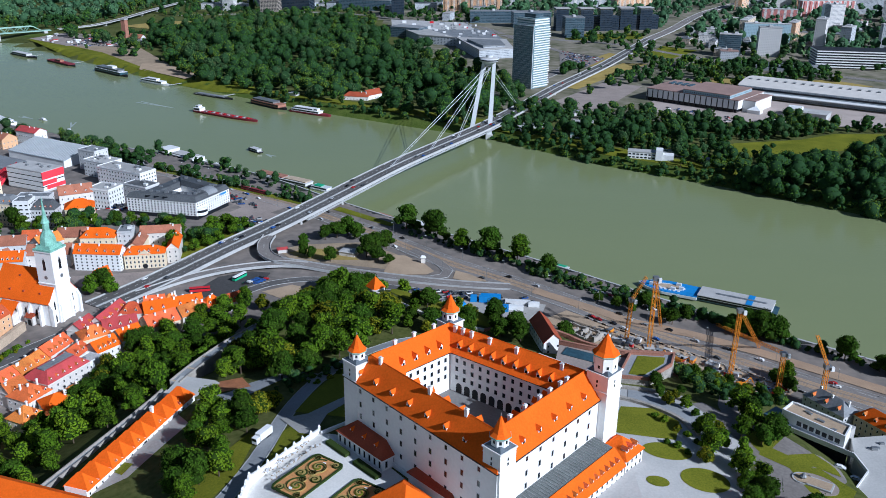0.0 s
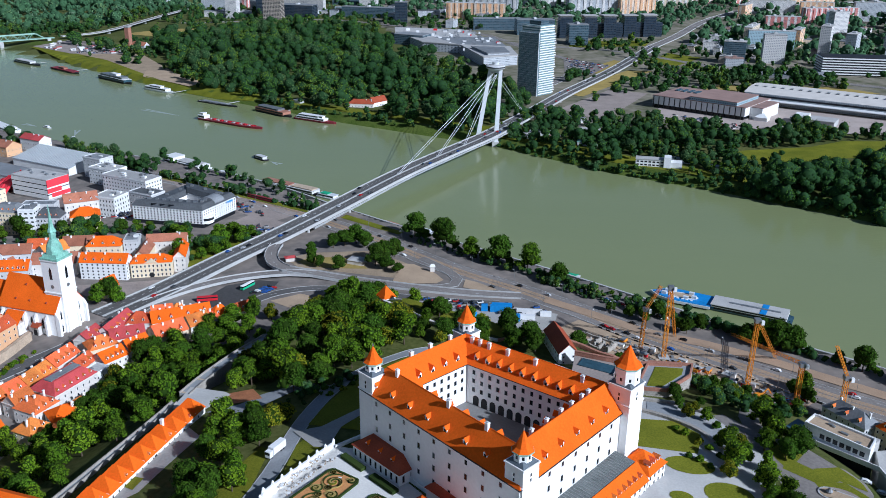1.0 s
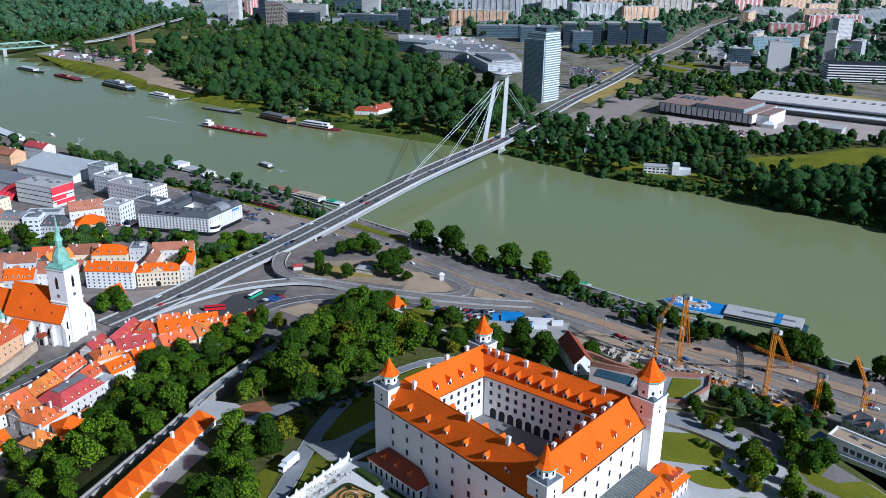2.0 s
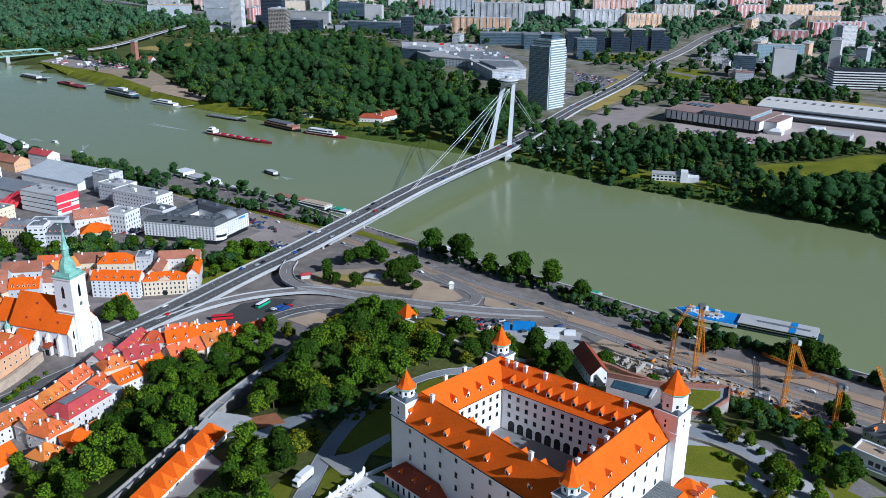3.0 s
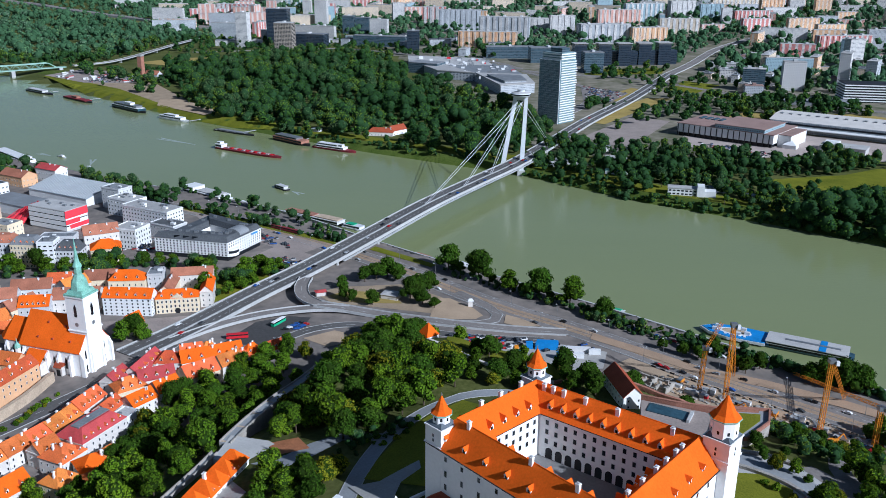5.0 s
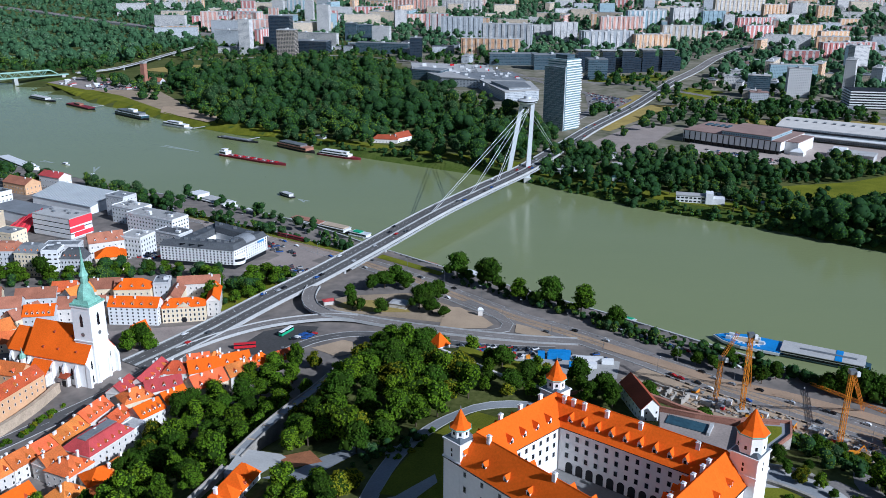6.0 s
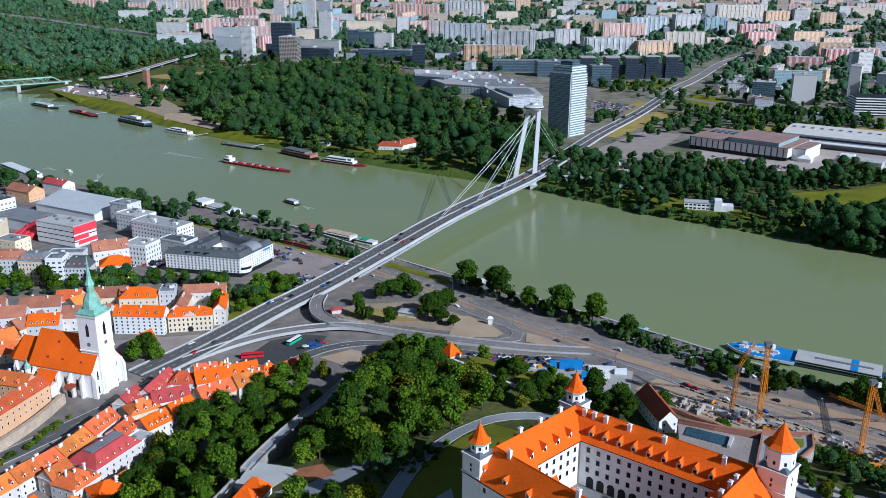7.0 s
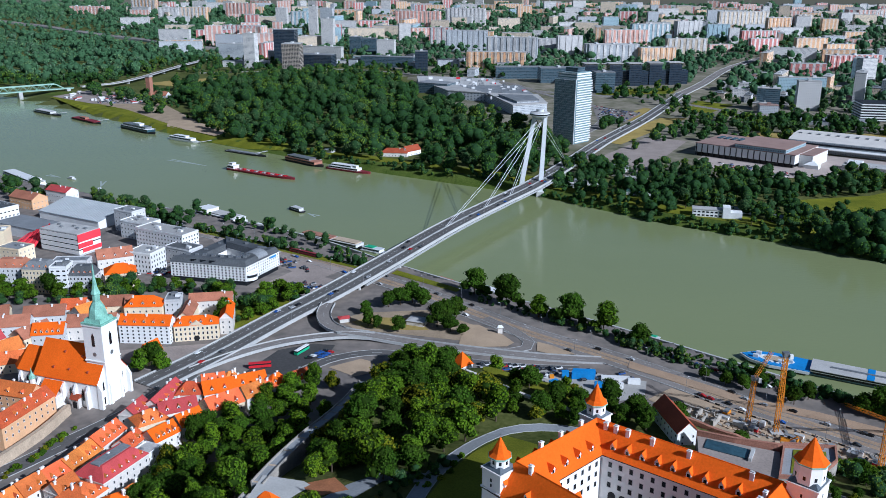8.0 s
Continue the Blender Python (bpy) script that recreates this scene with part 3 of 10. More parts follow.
    for z, h in ((EAVE - 4.0, 2.0), (EAVE - 9.8, 2.5), (EAVE - 14.8, 2.5), (EAVE - 20.2, 2.2)):
        window_row(wall, a0, a1, z, n, 1.45, h, WIN)
    m = {"front": 8, "right": 7, "back": 12, "left": 7}[side]
    for z in (EAVE - 3.3, EAVE - 7.0, EAVE - 10.8):
        window_row(wall, lerp(i1, i0, 0.03), lerp(i1, i0, 0.97), z, m, 1.5, 2.1, WIN)
# court with its paving and the arcade of the back wing
k = Mesh()
k.prism(offset(INN, 0.3), BASE, COURT, 0)
part("courtyard", k, mat("court_paving", (0.19, 0.185, 0.18), 0.15, 0.1, 1.0, rough=0.9), castle, "dark paved inner court")
# arcade openings are flat panels; the shade inside is painted black
arch = Mesh()
pts = [(-1.15, 0.0), (1.15, 0.0), (1.15, 2.7)] + [(1.15 * math.cos(a), 2.7 + 1.15 * math.sin(a)) for a in np.linspace(0.2, math.pi - 0.2, 8)] + [(-1.15, 2.7)]
arch.add([(x, -0.12, z) for x, z in pts] + [(x, 0.1, z) for x, z in pts], [tuple(range(len(pts)))] + [(i, i + len(pts), (i + 1) % len(pts) + len(pts), (i + 1) % len(pts)) for i in range(len(pts))], 0)
ARCH = arch.data("arch", BLACK)
p, q = lerp(INN[3], INN[2], 0.02), lerp(INN[3], INN[2], 0.98)
d = Vector((q[0] - p[0], q[1] - p[1]))
for f in range(11):
    c = lerp(p, q, (f + 0.9) / 11.6)
    ob = part("arcade_arch", ARCH, None, castle, "flat round arch panel with its deep shade painted black", pose(c[0] + d.normalized().y * 0.03, c[1] - d.normalized().x * 0.03, COURT, 0, 0, math.degrees(math.atan2(d.y, d.x))))
    ob.matrix_basis = ob.matrix_basis @ Matrix.Diagonal((1.15, 1, 1.1, 1))


def corner_tower(c, turn, side, z_sq, z_oct, apex, oct_r, name):
    """A square corner tower with cornices, an eight-sided lantern and a pointed tiled roof."""
    h = side / 2
    tw = part(name, Mesh().box(-h, -h, BASE - 3, h, h, z_sq, 0).box(-h - 0.35, -h - 0.35, z_sq - 0.5, h + 0.35, h + 0.35, z_sq, 0)
              .box(-h - 0.35, -h - 0.35, z_sq - 7.2, h + 0.35, h + 0.35, z_sq - 6.6, 0), PLASTER, castle, "white square corner tower", pose(c[0], c[1], 0, 0, 0, turn))
    k = Mesh()
    k.lathe([(h * 1.38, z_sq + 0.05), (oct_r * 1.06, z_sq + 1.3)], 4, 0, turn=radians(45))
    part("skirt_roof", k, SLATE, tw, "low dark skirt roof")
    k = Mesh()
    k.lathe([(oct_r, z_sq + 0.2), (oct_r, z_oct), (oct_r + 0.35, z_oct + 0.1), (oct_r + 0.35, z_oct + 0.5)], 8, 0, turn=radians(22.5))
    lan = part("lantern", k, PLASTER, tw, "white eight-sided top storey")
    for a in range(8):
        m = Matrix.Rotation(radians(45 * a), 4, "Z") @ Matrix.Translation((0, -oct_r * math.cos(radians(22.5)), z_sq + 1.8)) @ Matrix.Diagonal((0.8, 1, 1.2, 1))
        part("window", WIN_PLAIN, None, lan, m=m)
    k = Mesh()
    k.lathe([(oct_r + 0.75, z_oct + 0.4), (oct_r + 0.7, z_oct + 0.75)], 8, 1, turn=radians(22.5))
    k.lathe([(oct_r + 0.65, z_oct + 0.7), (oct_r * 0.8, z_oct + 1.9), (0.12, apex)], 8, 0, turn=radians(22.5))
    k.lathe([(0.1, apex - 0.3), (0.28, apex + 0.2), (0.05, apex + 1.2)], 6, 2)
    part("spire", k, [TILE, COPPER, STEEL], tw, "pointed orange tiled roof with a green copper rim")
    for z in (z_sq - 3.8, z_sq - 5.6):
        for a in range(4):
            part("window", WIN_PLAIN, None, tw, m=Matrix.Rotation(radians(90 * a), 4, "Z") @ Matrix.Translation((0, -h, z)) @ Matrix.Diagonal((0.6, 1, 1.1, 1)))
    return tw


corner_tower((-31.4, 285.3), -46, 7.6, 84.2, 87.6, 94.4, 3.1, "tower")
corner_tower((18.6, 230.2), -46, 7.4, 84.2, 87.6, 95.0, 3.0, "tower")
corner_tower((3.3, 318.4), -46, 7.6, 85.0, 88.8, 96.2, 3.4, "tower")
corner_tower((58.8, 274.4), -43, 9.0, 87.3, 93.4, 101.6, 4.5, "crown_tower")

# ---- the cable-stayed bridge and its roads ----
DECK = smooth_line([(-216, 488, 8.6), (-198, 517, 9.0), (-184, 540, 9.8), (-159, 583, 11.8), (-131, 628, 13.6), (-97, 691, 15.6), (-49, 786, 17.4), (-4, 868, 17.6), (44, 955, 17.3),
                    (102, 1088, 14.6), (165, 1238, 12.0), (272, 1460, 10.4), (412, 1778, 10.0)], 12.0)
bridge = thing("bridge", 0, 0, 0, 0, "grey cable-stayed road bridge with a slanting pylon and round viewing saucer", "bridge")
k = Mesh()
ribbon(k, DECK, -10.5, 10.5, 0, 1.4, 0)
part("deck", k, ASPHALT, bridge, "grey asphalt carriageway deck")
main = [p for p in DECK if 640 < p.y < 1000]
k = Mesh()
ribbon(k, main, -4.2, 4.2, -1.4, 2.6, 0)
part("girder", k, STEEL_WHITE, bridge, "pale steel box girder")
for a, b, lift, th, m_, nm in ((-0.7, 0.7, 0.35, 0.4, CONCRETE, "median"), (-10.9, -10.3, 0.9, 2.4, CONCRETE, "parapet"), (10.3, 10.9, 0.9, 2.4, CONCRETE, "parapet")):
    k = Mesh()
    ribbon(k, DECK, a, b, lift, th, 0)
    part(nm, k, m_, bridge, "light concrete edge")
for o in (-13.0, 10.9):
    k = Mesh()
    ribbon(k, main, o, o + 2.1, -1.9, 0.4, 0)
    part("walkway", k, CONCRETE, bridge, "lower footway slung under the deck edge")
    k = Mesh()
    e = o if o < 0 else o + 2.1
    ribbon(k, main, e - 0.06, e + 0.06, -0.8, 0.12, 0)
    for p, s in list(zip(main, sides(main)))[::1]:
        c = p + s * e
        k.box(c.x - 0.07, c.y - 0.07, c.z - 1.9, c.x + 0.07, c.y + 0.07, c.z - 0.8)
    part("railing", k, STEEL_WHITE, bridge, "white footway railing")
k = Mesh()
for o in (-5.4, 5.4):
    for p, q in zip(DECK, DECK[1:]):
        s = sides([p, q])[0]
        for f in (0.0, 0.5):
            a, b = p.lerp(q, f), p.lerp(q, f + 0.22)
            ribbon(k, [a + s * o, b + s * o], -0.12, 0.12, 0.02, 0.02, 0)
for o in (-9.6, -1.1, 1.1, 9.6):
    ribbon(k, DECK, o - 0.1, o + 0.1, 0.02, 0.02, 0)
part("lane_marking", k, LINE, bridge, "white lane lines", kind="stuff")
# pylon
LEGS = [((51.2, 968.5), (55.0, 978.0)), ((30.4, 980.0), (44.0, 985.0))]
for (bx, by), (tx, ty) in LEGS:
    k = Mesh()
    ring = []
    for f in (0.0, 0.5, 1.0):
        c = Vector((bx, by, 1.0)).lerp(Vector((tx, ty, 86.0)), f)
        w = 2.6 - 0.7 * f
        ring += [(c.x - w, c.y - w * 0.8, c.z), (c.x + w, c.y - w * 0.8, c.z), (c.x + w, c.y + w * 0.8, c.z), (c.x - w, c.y + w * 0.8, c.z)]
    k.add(ring, [(4 * j + i, 4 * j + (i + 1) % 4, 4 * j + 4 + (i + 1) % 4, 4 * j + 4 + i) for j in (0, 1) for i in range(4)] + [(3, 2, 1, 0), (8, 9, 10, 11)])
    part("pylon_leg", k, STEEL_WHITE, bridge, "white tapering steel pylon leg")
    part("footing", Mesh().box(bx - 4, by - 4, -2, bx + 4, by + 4, 5.5), CONCRETE, bridge, "concrete pylon footing")
UFO = (49.3, 981.0)
k = Mesh()
k.lathe([(2.5, 83.0), (6.5, 84.6), (10.2, 86.2), (10.9, 87.2), (10.9, 88.6), (10.2, 89.4)], 36, 0, (*UFO, 0))
sau = part("saucer", k, STEEL_WHITE, bridge, "round white viewing saucer on the pylon top")
part("window_band", Mesh().lathe([(10.96, 87.3), (10.96, 88.5)], 36, 0, (*UFO, 0)), GLASS, sau, "dark ring of saucer windows")
part("saucer_roof", Mesh().lathe([(10.2, 89.4), (6.0, 90.4), (4.0, 90.6)], 36, 0, (*UFO, 0)), ROOF_LIGHT, sau, "pale saucer roof")
k = Mesh()
k.lathe([(4.0, 90.5), (4.0, 92.6), (4.4, 92.8), (4.4, 93.2)], 20, 0, (*UFO, 0))
for a in range(20):
    x, y = UFO[0] + 8.6 * math.cos(a * math.pi / 10), UFO[1] + 8.6 * math.sin(a * math.pi / 10)
    k.tube((x, y, 89.5), (x, y, 91.0), 0.07, 4)
part("lookout", k, STEEL_WHITE, sau, "roof lookout with railing posts")
part("crossbeam", Mesh().tube((55.0, 978.0, 82.5), (44.0, 985.0, 82.5), 1.7, 8), STEEL_WHITE, bridge, "pylon head beam")
for ax, ay, az in ((-49.5, 785.5, 17.6), (-13.5, 850.5, 17.8), (14.5, 901.0, 17.8), (93.0, 1066.0, 15.4)):
    for s in (-0.8, 0.8):
        k = Mesh()
        k.tube((ax + 0.88 * s, ay - 0.48 * s, az), (49.3 + 3.0 * s, 981 - 1.8 * s, 80.5), 0.2, 6)
        part("stay_cable", k, STEEL_WHITE, bridge, "white stay cable")
    k = Mesh()
    k.box(ax - 1.2, ay - 1.2, az - 0.4, ax + 1.2, ay + 1.2, az + 1.0)
    part("cable_anchor", k, CONCRETE, bridge, "concrete cable anchor block")
for f in (0.055, 0.09, 0.125, 0.16, 0.43, 0.47, 0.51, 0.55):
    p = DECK[int(f * (len(DECK) - 1))]
    s = sides(DECK)[int(f * (len(DECK) - 1))]
    for o in (-6, 6):
        c = p + s * o
        g = min(ground_z(c.x, c.y), 8)
        part("pier", Mesh().lathe([(1.3, g - 2), (1.1, c.z - 1.2)], 10, 0, (c.x, c.y, 0)), CONCRETE, bridge, "round concrete bridge pier")
    part("pier_cap", Mesh().box(-9, -1.1, -2.3, 9, 1.1, -1.3, 0, Matrix.Translation(p) @ Matrix.Rotation(math.atan2(s.y, s.x), 4, "Z")), CONCRETE, bridge, "pier cross beam")


def road(name, pts, width, label, m_=ASPHALT, lift=0.12, kerb=True, flat=None, marks=(), thick=0.3, step=6.0):
    """A carriageway laid on the ground (or at given heights), with kerbs and lane lines."""
    line = smooth_line(pts, step)
    on = len(pts[0]) == 2
    ob = thing(name, label=label, category="road", kind="structure")
    if on:
        for p in line:
            p.z = ground_z(p.x, p.y)
    k = Mesh()
    ribbon(k, line, -width / 2, width / 2, lift, thick if on else 0.9, 0, on)
    part("carriageway", k, m_, ob)
    if kerb:
        for o in (-width / 2 - 0.3, width / 2):
            k = Mesh()
            ribbon(k, line, o, o + 0.3, lift + (0.13 if on else 0.8), thick + 0.2 if on else 1.9, 0, on)
            part("kerb" if on else "parapet", k, CONCRETE, ob, "pale stone edge")
    if marks:
        k = Mesh()
        for o, dash in marks:
            if dash:
                for p, q in list(zip(line, line[1:]))[::2]:
                    s = sides([p, q])[0]
                    ribbon(k, [p + s * o, p.lerp(q, 0.8) + s * o], -0.11, 0.11, lift + 0.02, 0.015, 0, on)
            else:
                ribbon(k, line, o - 0.1, o + 0.1, lift + 0.02, 0.015, 0, on)
        part("lane_marking", k, LINE, ob, "white lane lines", kind="stuff")
    return line


EMB = road("road_embankment", [(-330, 828), (-210, 756), (-149, 712), (-100, 670), (-64, 639), (-36, 610), (7, 567), (45, 537), (79, 507), (109, 477), (138, 453), (164, 431), (199, 401), (224, 383), (330, 300), (480, 190)],
           19, "wide grey riverside road with tram track", ASPHALT_LIGHT, marks=((-7, True), (-3.8, False), (4.0, True), (9.0, False)))
TRACK_BED = mat("worn_track_paving", (0.36, 0.255, 0.165), 0.25, 0.06, 0.8, rough=0.95)
k = Mesh()
ribbon(k, EMB, -3.9, -0.6, 0.16, 0.03, 0, True)
ribbon(k, EMB, 0.4, 3.7, 0.16, 0.03, 0, True)
bed = solo("tram_track", k, TRACK_BED, "tan paved tram track bed along the riverside road", "tram track", kind="structure")
k = Mesh()
for o in (-2.6, -1.2, 1.0, 2.4):
    ribbon(k, EMB, o - 0.06, o + 0.06, 0.22, 0.05, 0, True)
part("rail", k, STEEL, bed, "steel tram rails", kind="stuff")
RAMP_Z = [(-130, 606, 13.4), (-131, 590, 12.8), (-127, 574, 12.0), (-116, 563, 11.2), (-100, 559, 10.4), (-80, 553, 9.4), (-55, 546, 8.8), (-25, 538.5, 8.5), (0, 533, 8.4), (22, 529.5, 8.3), (45, 527.5, 8.2)]
road("road_loop_ramp", RAMP_Z, 9, "curved concrete slip road leaving the bridge", ASPHALT_LIGHT, 0.06, marks=((0, True),))
road("road_slip", [(-196, 508, 8.7), (-178, 527, 9.4), (-156, 543, 10.2), (-133, 553, 10.6), (-112, 558, 10.5), (-95, 557, 10.2)], 8, "slip road joining the bridge on a low viaduct", ASPHALT_LIGHT, 0.05, marks=((0, True),))
road("road_lower", [(-146, 492), (-137, 503), (-126, 518), (-114, 529), (-94, 536.5), (-71, 534), (-45, 527.5), (-10, 519), (30, 516)], 7.5, "lower grey street below the hill", ASPHALT, marks=((0, True),))
road("road_turn", [(-26, 541.5), (-8, 541), (1, 545.5), (3.5, 555), (-1, 566), (-11, 580), (-23, 594)], 7, "turning loop round the sandy lot", ASPHALT_LIGHT, 0.2)
road("road_street", [(-300, 350), (-262, 388), (-236, 425), (-215, 458), (-205, 480), (-196, 505)], 11, "town street running up to the bridge", ASPHALT, marks=((0, True),))
road("road_south_motorway", [(412, 1778, 9.6), (500, 1950, 9.6), (640, 2250, 10), (780, 2480, 11), (900, 2620, 14), (1050, 2720, 17), (1300, 2800, 22)], 21, "grey motorway beyond the river", ASPHALT_LIGHT, 0.4, marks=((0, False),), step=30.0)
road("road_hill", [(-82, 236), (-75, 250), (-70, 266), (-67, 280), (-64, 302), (-60, 322), (-54, 342), (-44, 362), (-34, 378), (-22, 390), (-6, 394), (12, 390), (28, 380), (40, 368)], 6.5, "grey castle drive curving round the lawn", PATH_GREY)
road("road_left_motorway", [(-3300, 4500), (-2400, 3850), (-1760, 3426), (-1552, 3310), (-1294, 3115), (-1043, 2948), (-857, 2800), (-687, 2710), (-400, 2610)], 30, "distant grey motorway among trees", ASPHALT_LIGHT, 6.0, thick=7.0, step=60.0, marks=((0, False),))
# quay wall of the city side
k = Mesh()
q_line = smooth_line([p for p in LEFT_BANK[1:12]], 12.0)
for p in q_line:
    p.z = 6.6
ribbon(k, q_line, -1.2, 0.4, 0.0, 9.0, 0)
solo("quay_wall", k, CONCRETE, "pale concrete quay wall along the river", "quay", kind="structure")

# ---- trees ----
def leaf_cloud(centers, radii, n, size, rng, squash=0.8, each=False, stray=0.3):
    """Leaf clumps as small bent quads over the outsides of several balls: vertices (n*4, 3)."""
    c = np.arange(n) if each else rng.integers(0, len(centers), n)
    d = rng.normal(size=(n, 3))
    d[:, 2] = np.abs(d[:, 2]) * 0.9 - 0.35 * rng.random(n)
    d /= np.linalg.norm(d, axis=1)[:, None]
    pos = centers[c] + d * (radii[c] * (0.80 + 0.38 * rng.random(n)))[:, None] * np.array([1, 1, squash])
    nrm = d + rng.normal(size=(n, 3)) * stray
    nrm /= np.linalg.norm(nrm, axis=1)[:, None]
    a = np.cross(nrm, rng.normal(size=(n, 3)))
    a /= np.linalg.norm(a, axis=1)[:, None]
    b = np.cross(nrm, a)
    s = (size * (0.55 + 0.9 * rng.random(n)))[:, None]
    bend = nrm * s * 0.35
    return np.stack([pos - a * s - bend, pos - b * s * 0.8 + bend * 0.3, pos + a * s - bend, pos + b * s * 0.8 + bend * 0.3], 1).reshape(-1, 3)


def lobe_cores(centers, radii, rng, squash=0.8, fill=0.86, sides_=7, coarse=False):
    """The leafy inside of each lobe: an uneven dome of five rings. Returns vertices and quads."""
    prof = np.array([(0.62, -0.72), (0.96, -0.2), (0.92, 0.36), (0.56, 0.8), (0.06, 0.98)])
    if coarse:
        prof = np.array([(0.75, -0.6), (1.0, 0.05), (0.7, 0.66), (0.08, 0.97)])
    n, k = len(centers), len(prof)
    ang = np.arange(sides_) * 2 * np.pi / sides_ + rng.random((n, 1)) * 6.28
    rough = 0.74 + 0.44 * rng.random((n, k, sides_))
    rough[:, -1] = 1.0
    r = (radii * fill)[:, None, None]
    x = np.cos(ang)[:, None, :] * prof[None, :, :1] * rough * r
    y = np.sin(ang)[:, None, :] * prof[None, :, :1] * rough * r
    z = np.broadcast_to(prof[None, :, 1:], x.shape) * r * squash * (0.92 + 0.16 * rng.random((n, 1, sides_)))
    v = (np.stack([x, y, z], 3) + np.asarray(centers)[:, None, None, :]).reshape(-1, 3)
    j, i = np.meshgrid(np.arange(k - 1), np.arange(sides_), indexing="ij")
    f = np.stack([j * sides_ + i, j * sides_ + (i + 1) % sides_, (j + 1) * sides_ + (i + 1) % sides_, (j + 1) * sides_ + i], 2).reshape(-1, 4)
    return v, (f[None] + (np.arange(n) * k * sides_)[:, None, None]).reshape(-1, 4)


def quads_mesh(name, verts, mats, which=None, core=None, core_which=None):
    """Loose leaf quads (4 vertices each), then the smooth quads of the lobes inside."""
    n = len(verts) // 4
    cv, cf = core if core else (np.zeros((0, 3)), np.zeros((0, 4), int))
    me = bpy.data.meshes.new(name)
    me.vertices.add(4 * n + len(cv))
    me.vertices.foreach_set("co", np.concatenate([verts, cv]).ravel())
    idx = np.concatenate([np.arange(4 * n), cf.ravel() + 4 * n]).astype(np.int32)
    total = n + len(cf)
    me.loops.add(len(idx))
    me.loops.foreach_set("vertex_index", idx)
    me.polygons.add(total)
    me.polygons.foreach_set("loop_start", (np.arange(total) * 4).astype(np.int32))
    for m in mats:
        me.materials.append(m)
    if which is not None:
        me.polygons.foreach_set("material_index", np.concatenate([which, core_which]).astype(np.int32))
    me.polygons.foreach_set("use_smooth", np.concatenate([np.zeros(n, bool), np.ones(len(cf), bool)]))
    me.update(calc_edges=True)
    return me


def with_inner(core, slot):
    """The lobes and the material slot of each of their faces."""
    return core, np.full(len(core[1]), slot)


def make_crown(seed, r, h, lm, n=1150, size=0.43, lobes=11):
    """A broad crown about r wide and h high, its foot at the origin, made of leafy lobes."""
    rng = np.random.default_rng(seed)
    a = rng.random(lobes) * 2 * np.pi
    f = rng.random(lobes) ** 0.6
    lev = rng.random(lobes)
    c = np.stack([np.cos(a) * f * r * 0.62 * (1.15 - 0.6 * lev), np.sin(a) * f * r * 0.62 * (1.15 - 0.6 * lev), h * (0.22 + 0.56 * lev)], 1)
    c = np.concatenate([c, [[0, 0, h * 0.42], [rng.normal() * r * 0.1, rng.normal() * r * 0.1, h * 0.75]]])
    rad = np.concatenate([r * (0.30 + 0.2 * rng.random(lobes)), [r * 0.62, r * 0.4]])
    # slot 1 paints the inner shade onto the lobes
    return quads_mesh("crown", leaf_cloud(c, rad, n, size, rng), [lm, LEAF_SHADE], np.zeros(n), *with_inner(lobe_cores(c, rad, rng, fill=0.84), 1))


def make_trunk(seed, h, r=0.35):
    rng = random.Random(seed)
    k = Mesh()
    k.tube((0, 0, -1.0), (0.1, 0.05, h * 0.5), r, 7, 0, r * 0.72)
    k.tube((0.1, 0.05, h * 0.5), (0.0, 0.2, h), r * 0.72, 6, 0, r * 0.35)
    for i in range(4):
        a = rng.random() * 6.28
        k.tube((0.05, 0.05, h * (0.45 + 0.1 * i)), (math.cos(a) * h * 0.32, math.sin(a) * h * 0.32, h * (0.75 + 0.12 * i)), r * 0.38, 5, 0, r * 0.12)
    return k.data("trunk", BARK)


TRUNKS = [make_trunk(s, 6.5) for s in range(3)]
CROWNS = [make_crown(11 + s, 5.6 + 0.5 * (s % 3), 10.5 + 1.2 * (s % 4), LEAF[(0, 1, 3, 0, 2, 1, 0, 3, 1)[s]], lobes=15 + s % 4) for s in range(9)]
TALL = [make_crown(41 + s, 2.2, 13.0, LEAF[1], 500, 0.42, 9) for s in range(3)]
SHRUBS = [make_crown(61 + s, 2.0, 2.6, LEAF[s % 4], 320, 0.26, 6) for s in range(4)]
TREE_LABEL = ("broad leafy tree with a dense mid-green crown", "leafy deciduous tree with a dark green rounded crown", "olive green leafy tree with an uneven crown", "bright green leafy tree standing on the hill")


def tree(x, y, s=1.0, kind=None, z=None, r=None, group="hill trees", name="tree"):
    r = r or random
    i = r.randrange(len(CROWNS)) if kind is None else kind
    z = ground_z(x, y) if z is None else z
    ob = thing(name, x, y, z, r.random() * 360, TREE_LABEL[(0, 1, 3, 0, 2, 1, 0, 3, 1)[i]], "tree", group)
    part("trunk", TRUNKS[i % 3], None, ob, m=Matrix.Diagonal((s, s, s, 1)))
    w = s * (0.9 + 0.25 * r.random())
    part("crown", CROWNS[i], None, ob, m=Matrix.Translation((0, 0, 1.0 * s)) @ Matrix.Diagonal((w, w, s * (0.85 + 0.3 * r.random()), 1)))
    return ob


def poplar(x, y, s=1.0, group="riverside trees"):
    ob = thing("poplar", x, y, ground_z(x, y), random.random() * 360, "tall slim dark green poplar", "tree", group)
    part("trunk", TRUNKS[0], None, ob, m=Matrix.Diagonal((s * 0.8, s * 0.8, s, 1)))
    part("crown", TALL[random.randrange(3)], None, ob, m=Matrix.Translation((0, 0, 1.2)) @ Matrix.Diagonal((s, s, s, 1)))


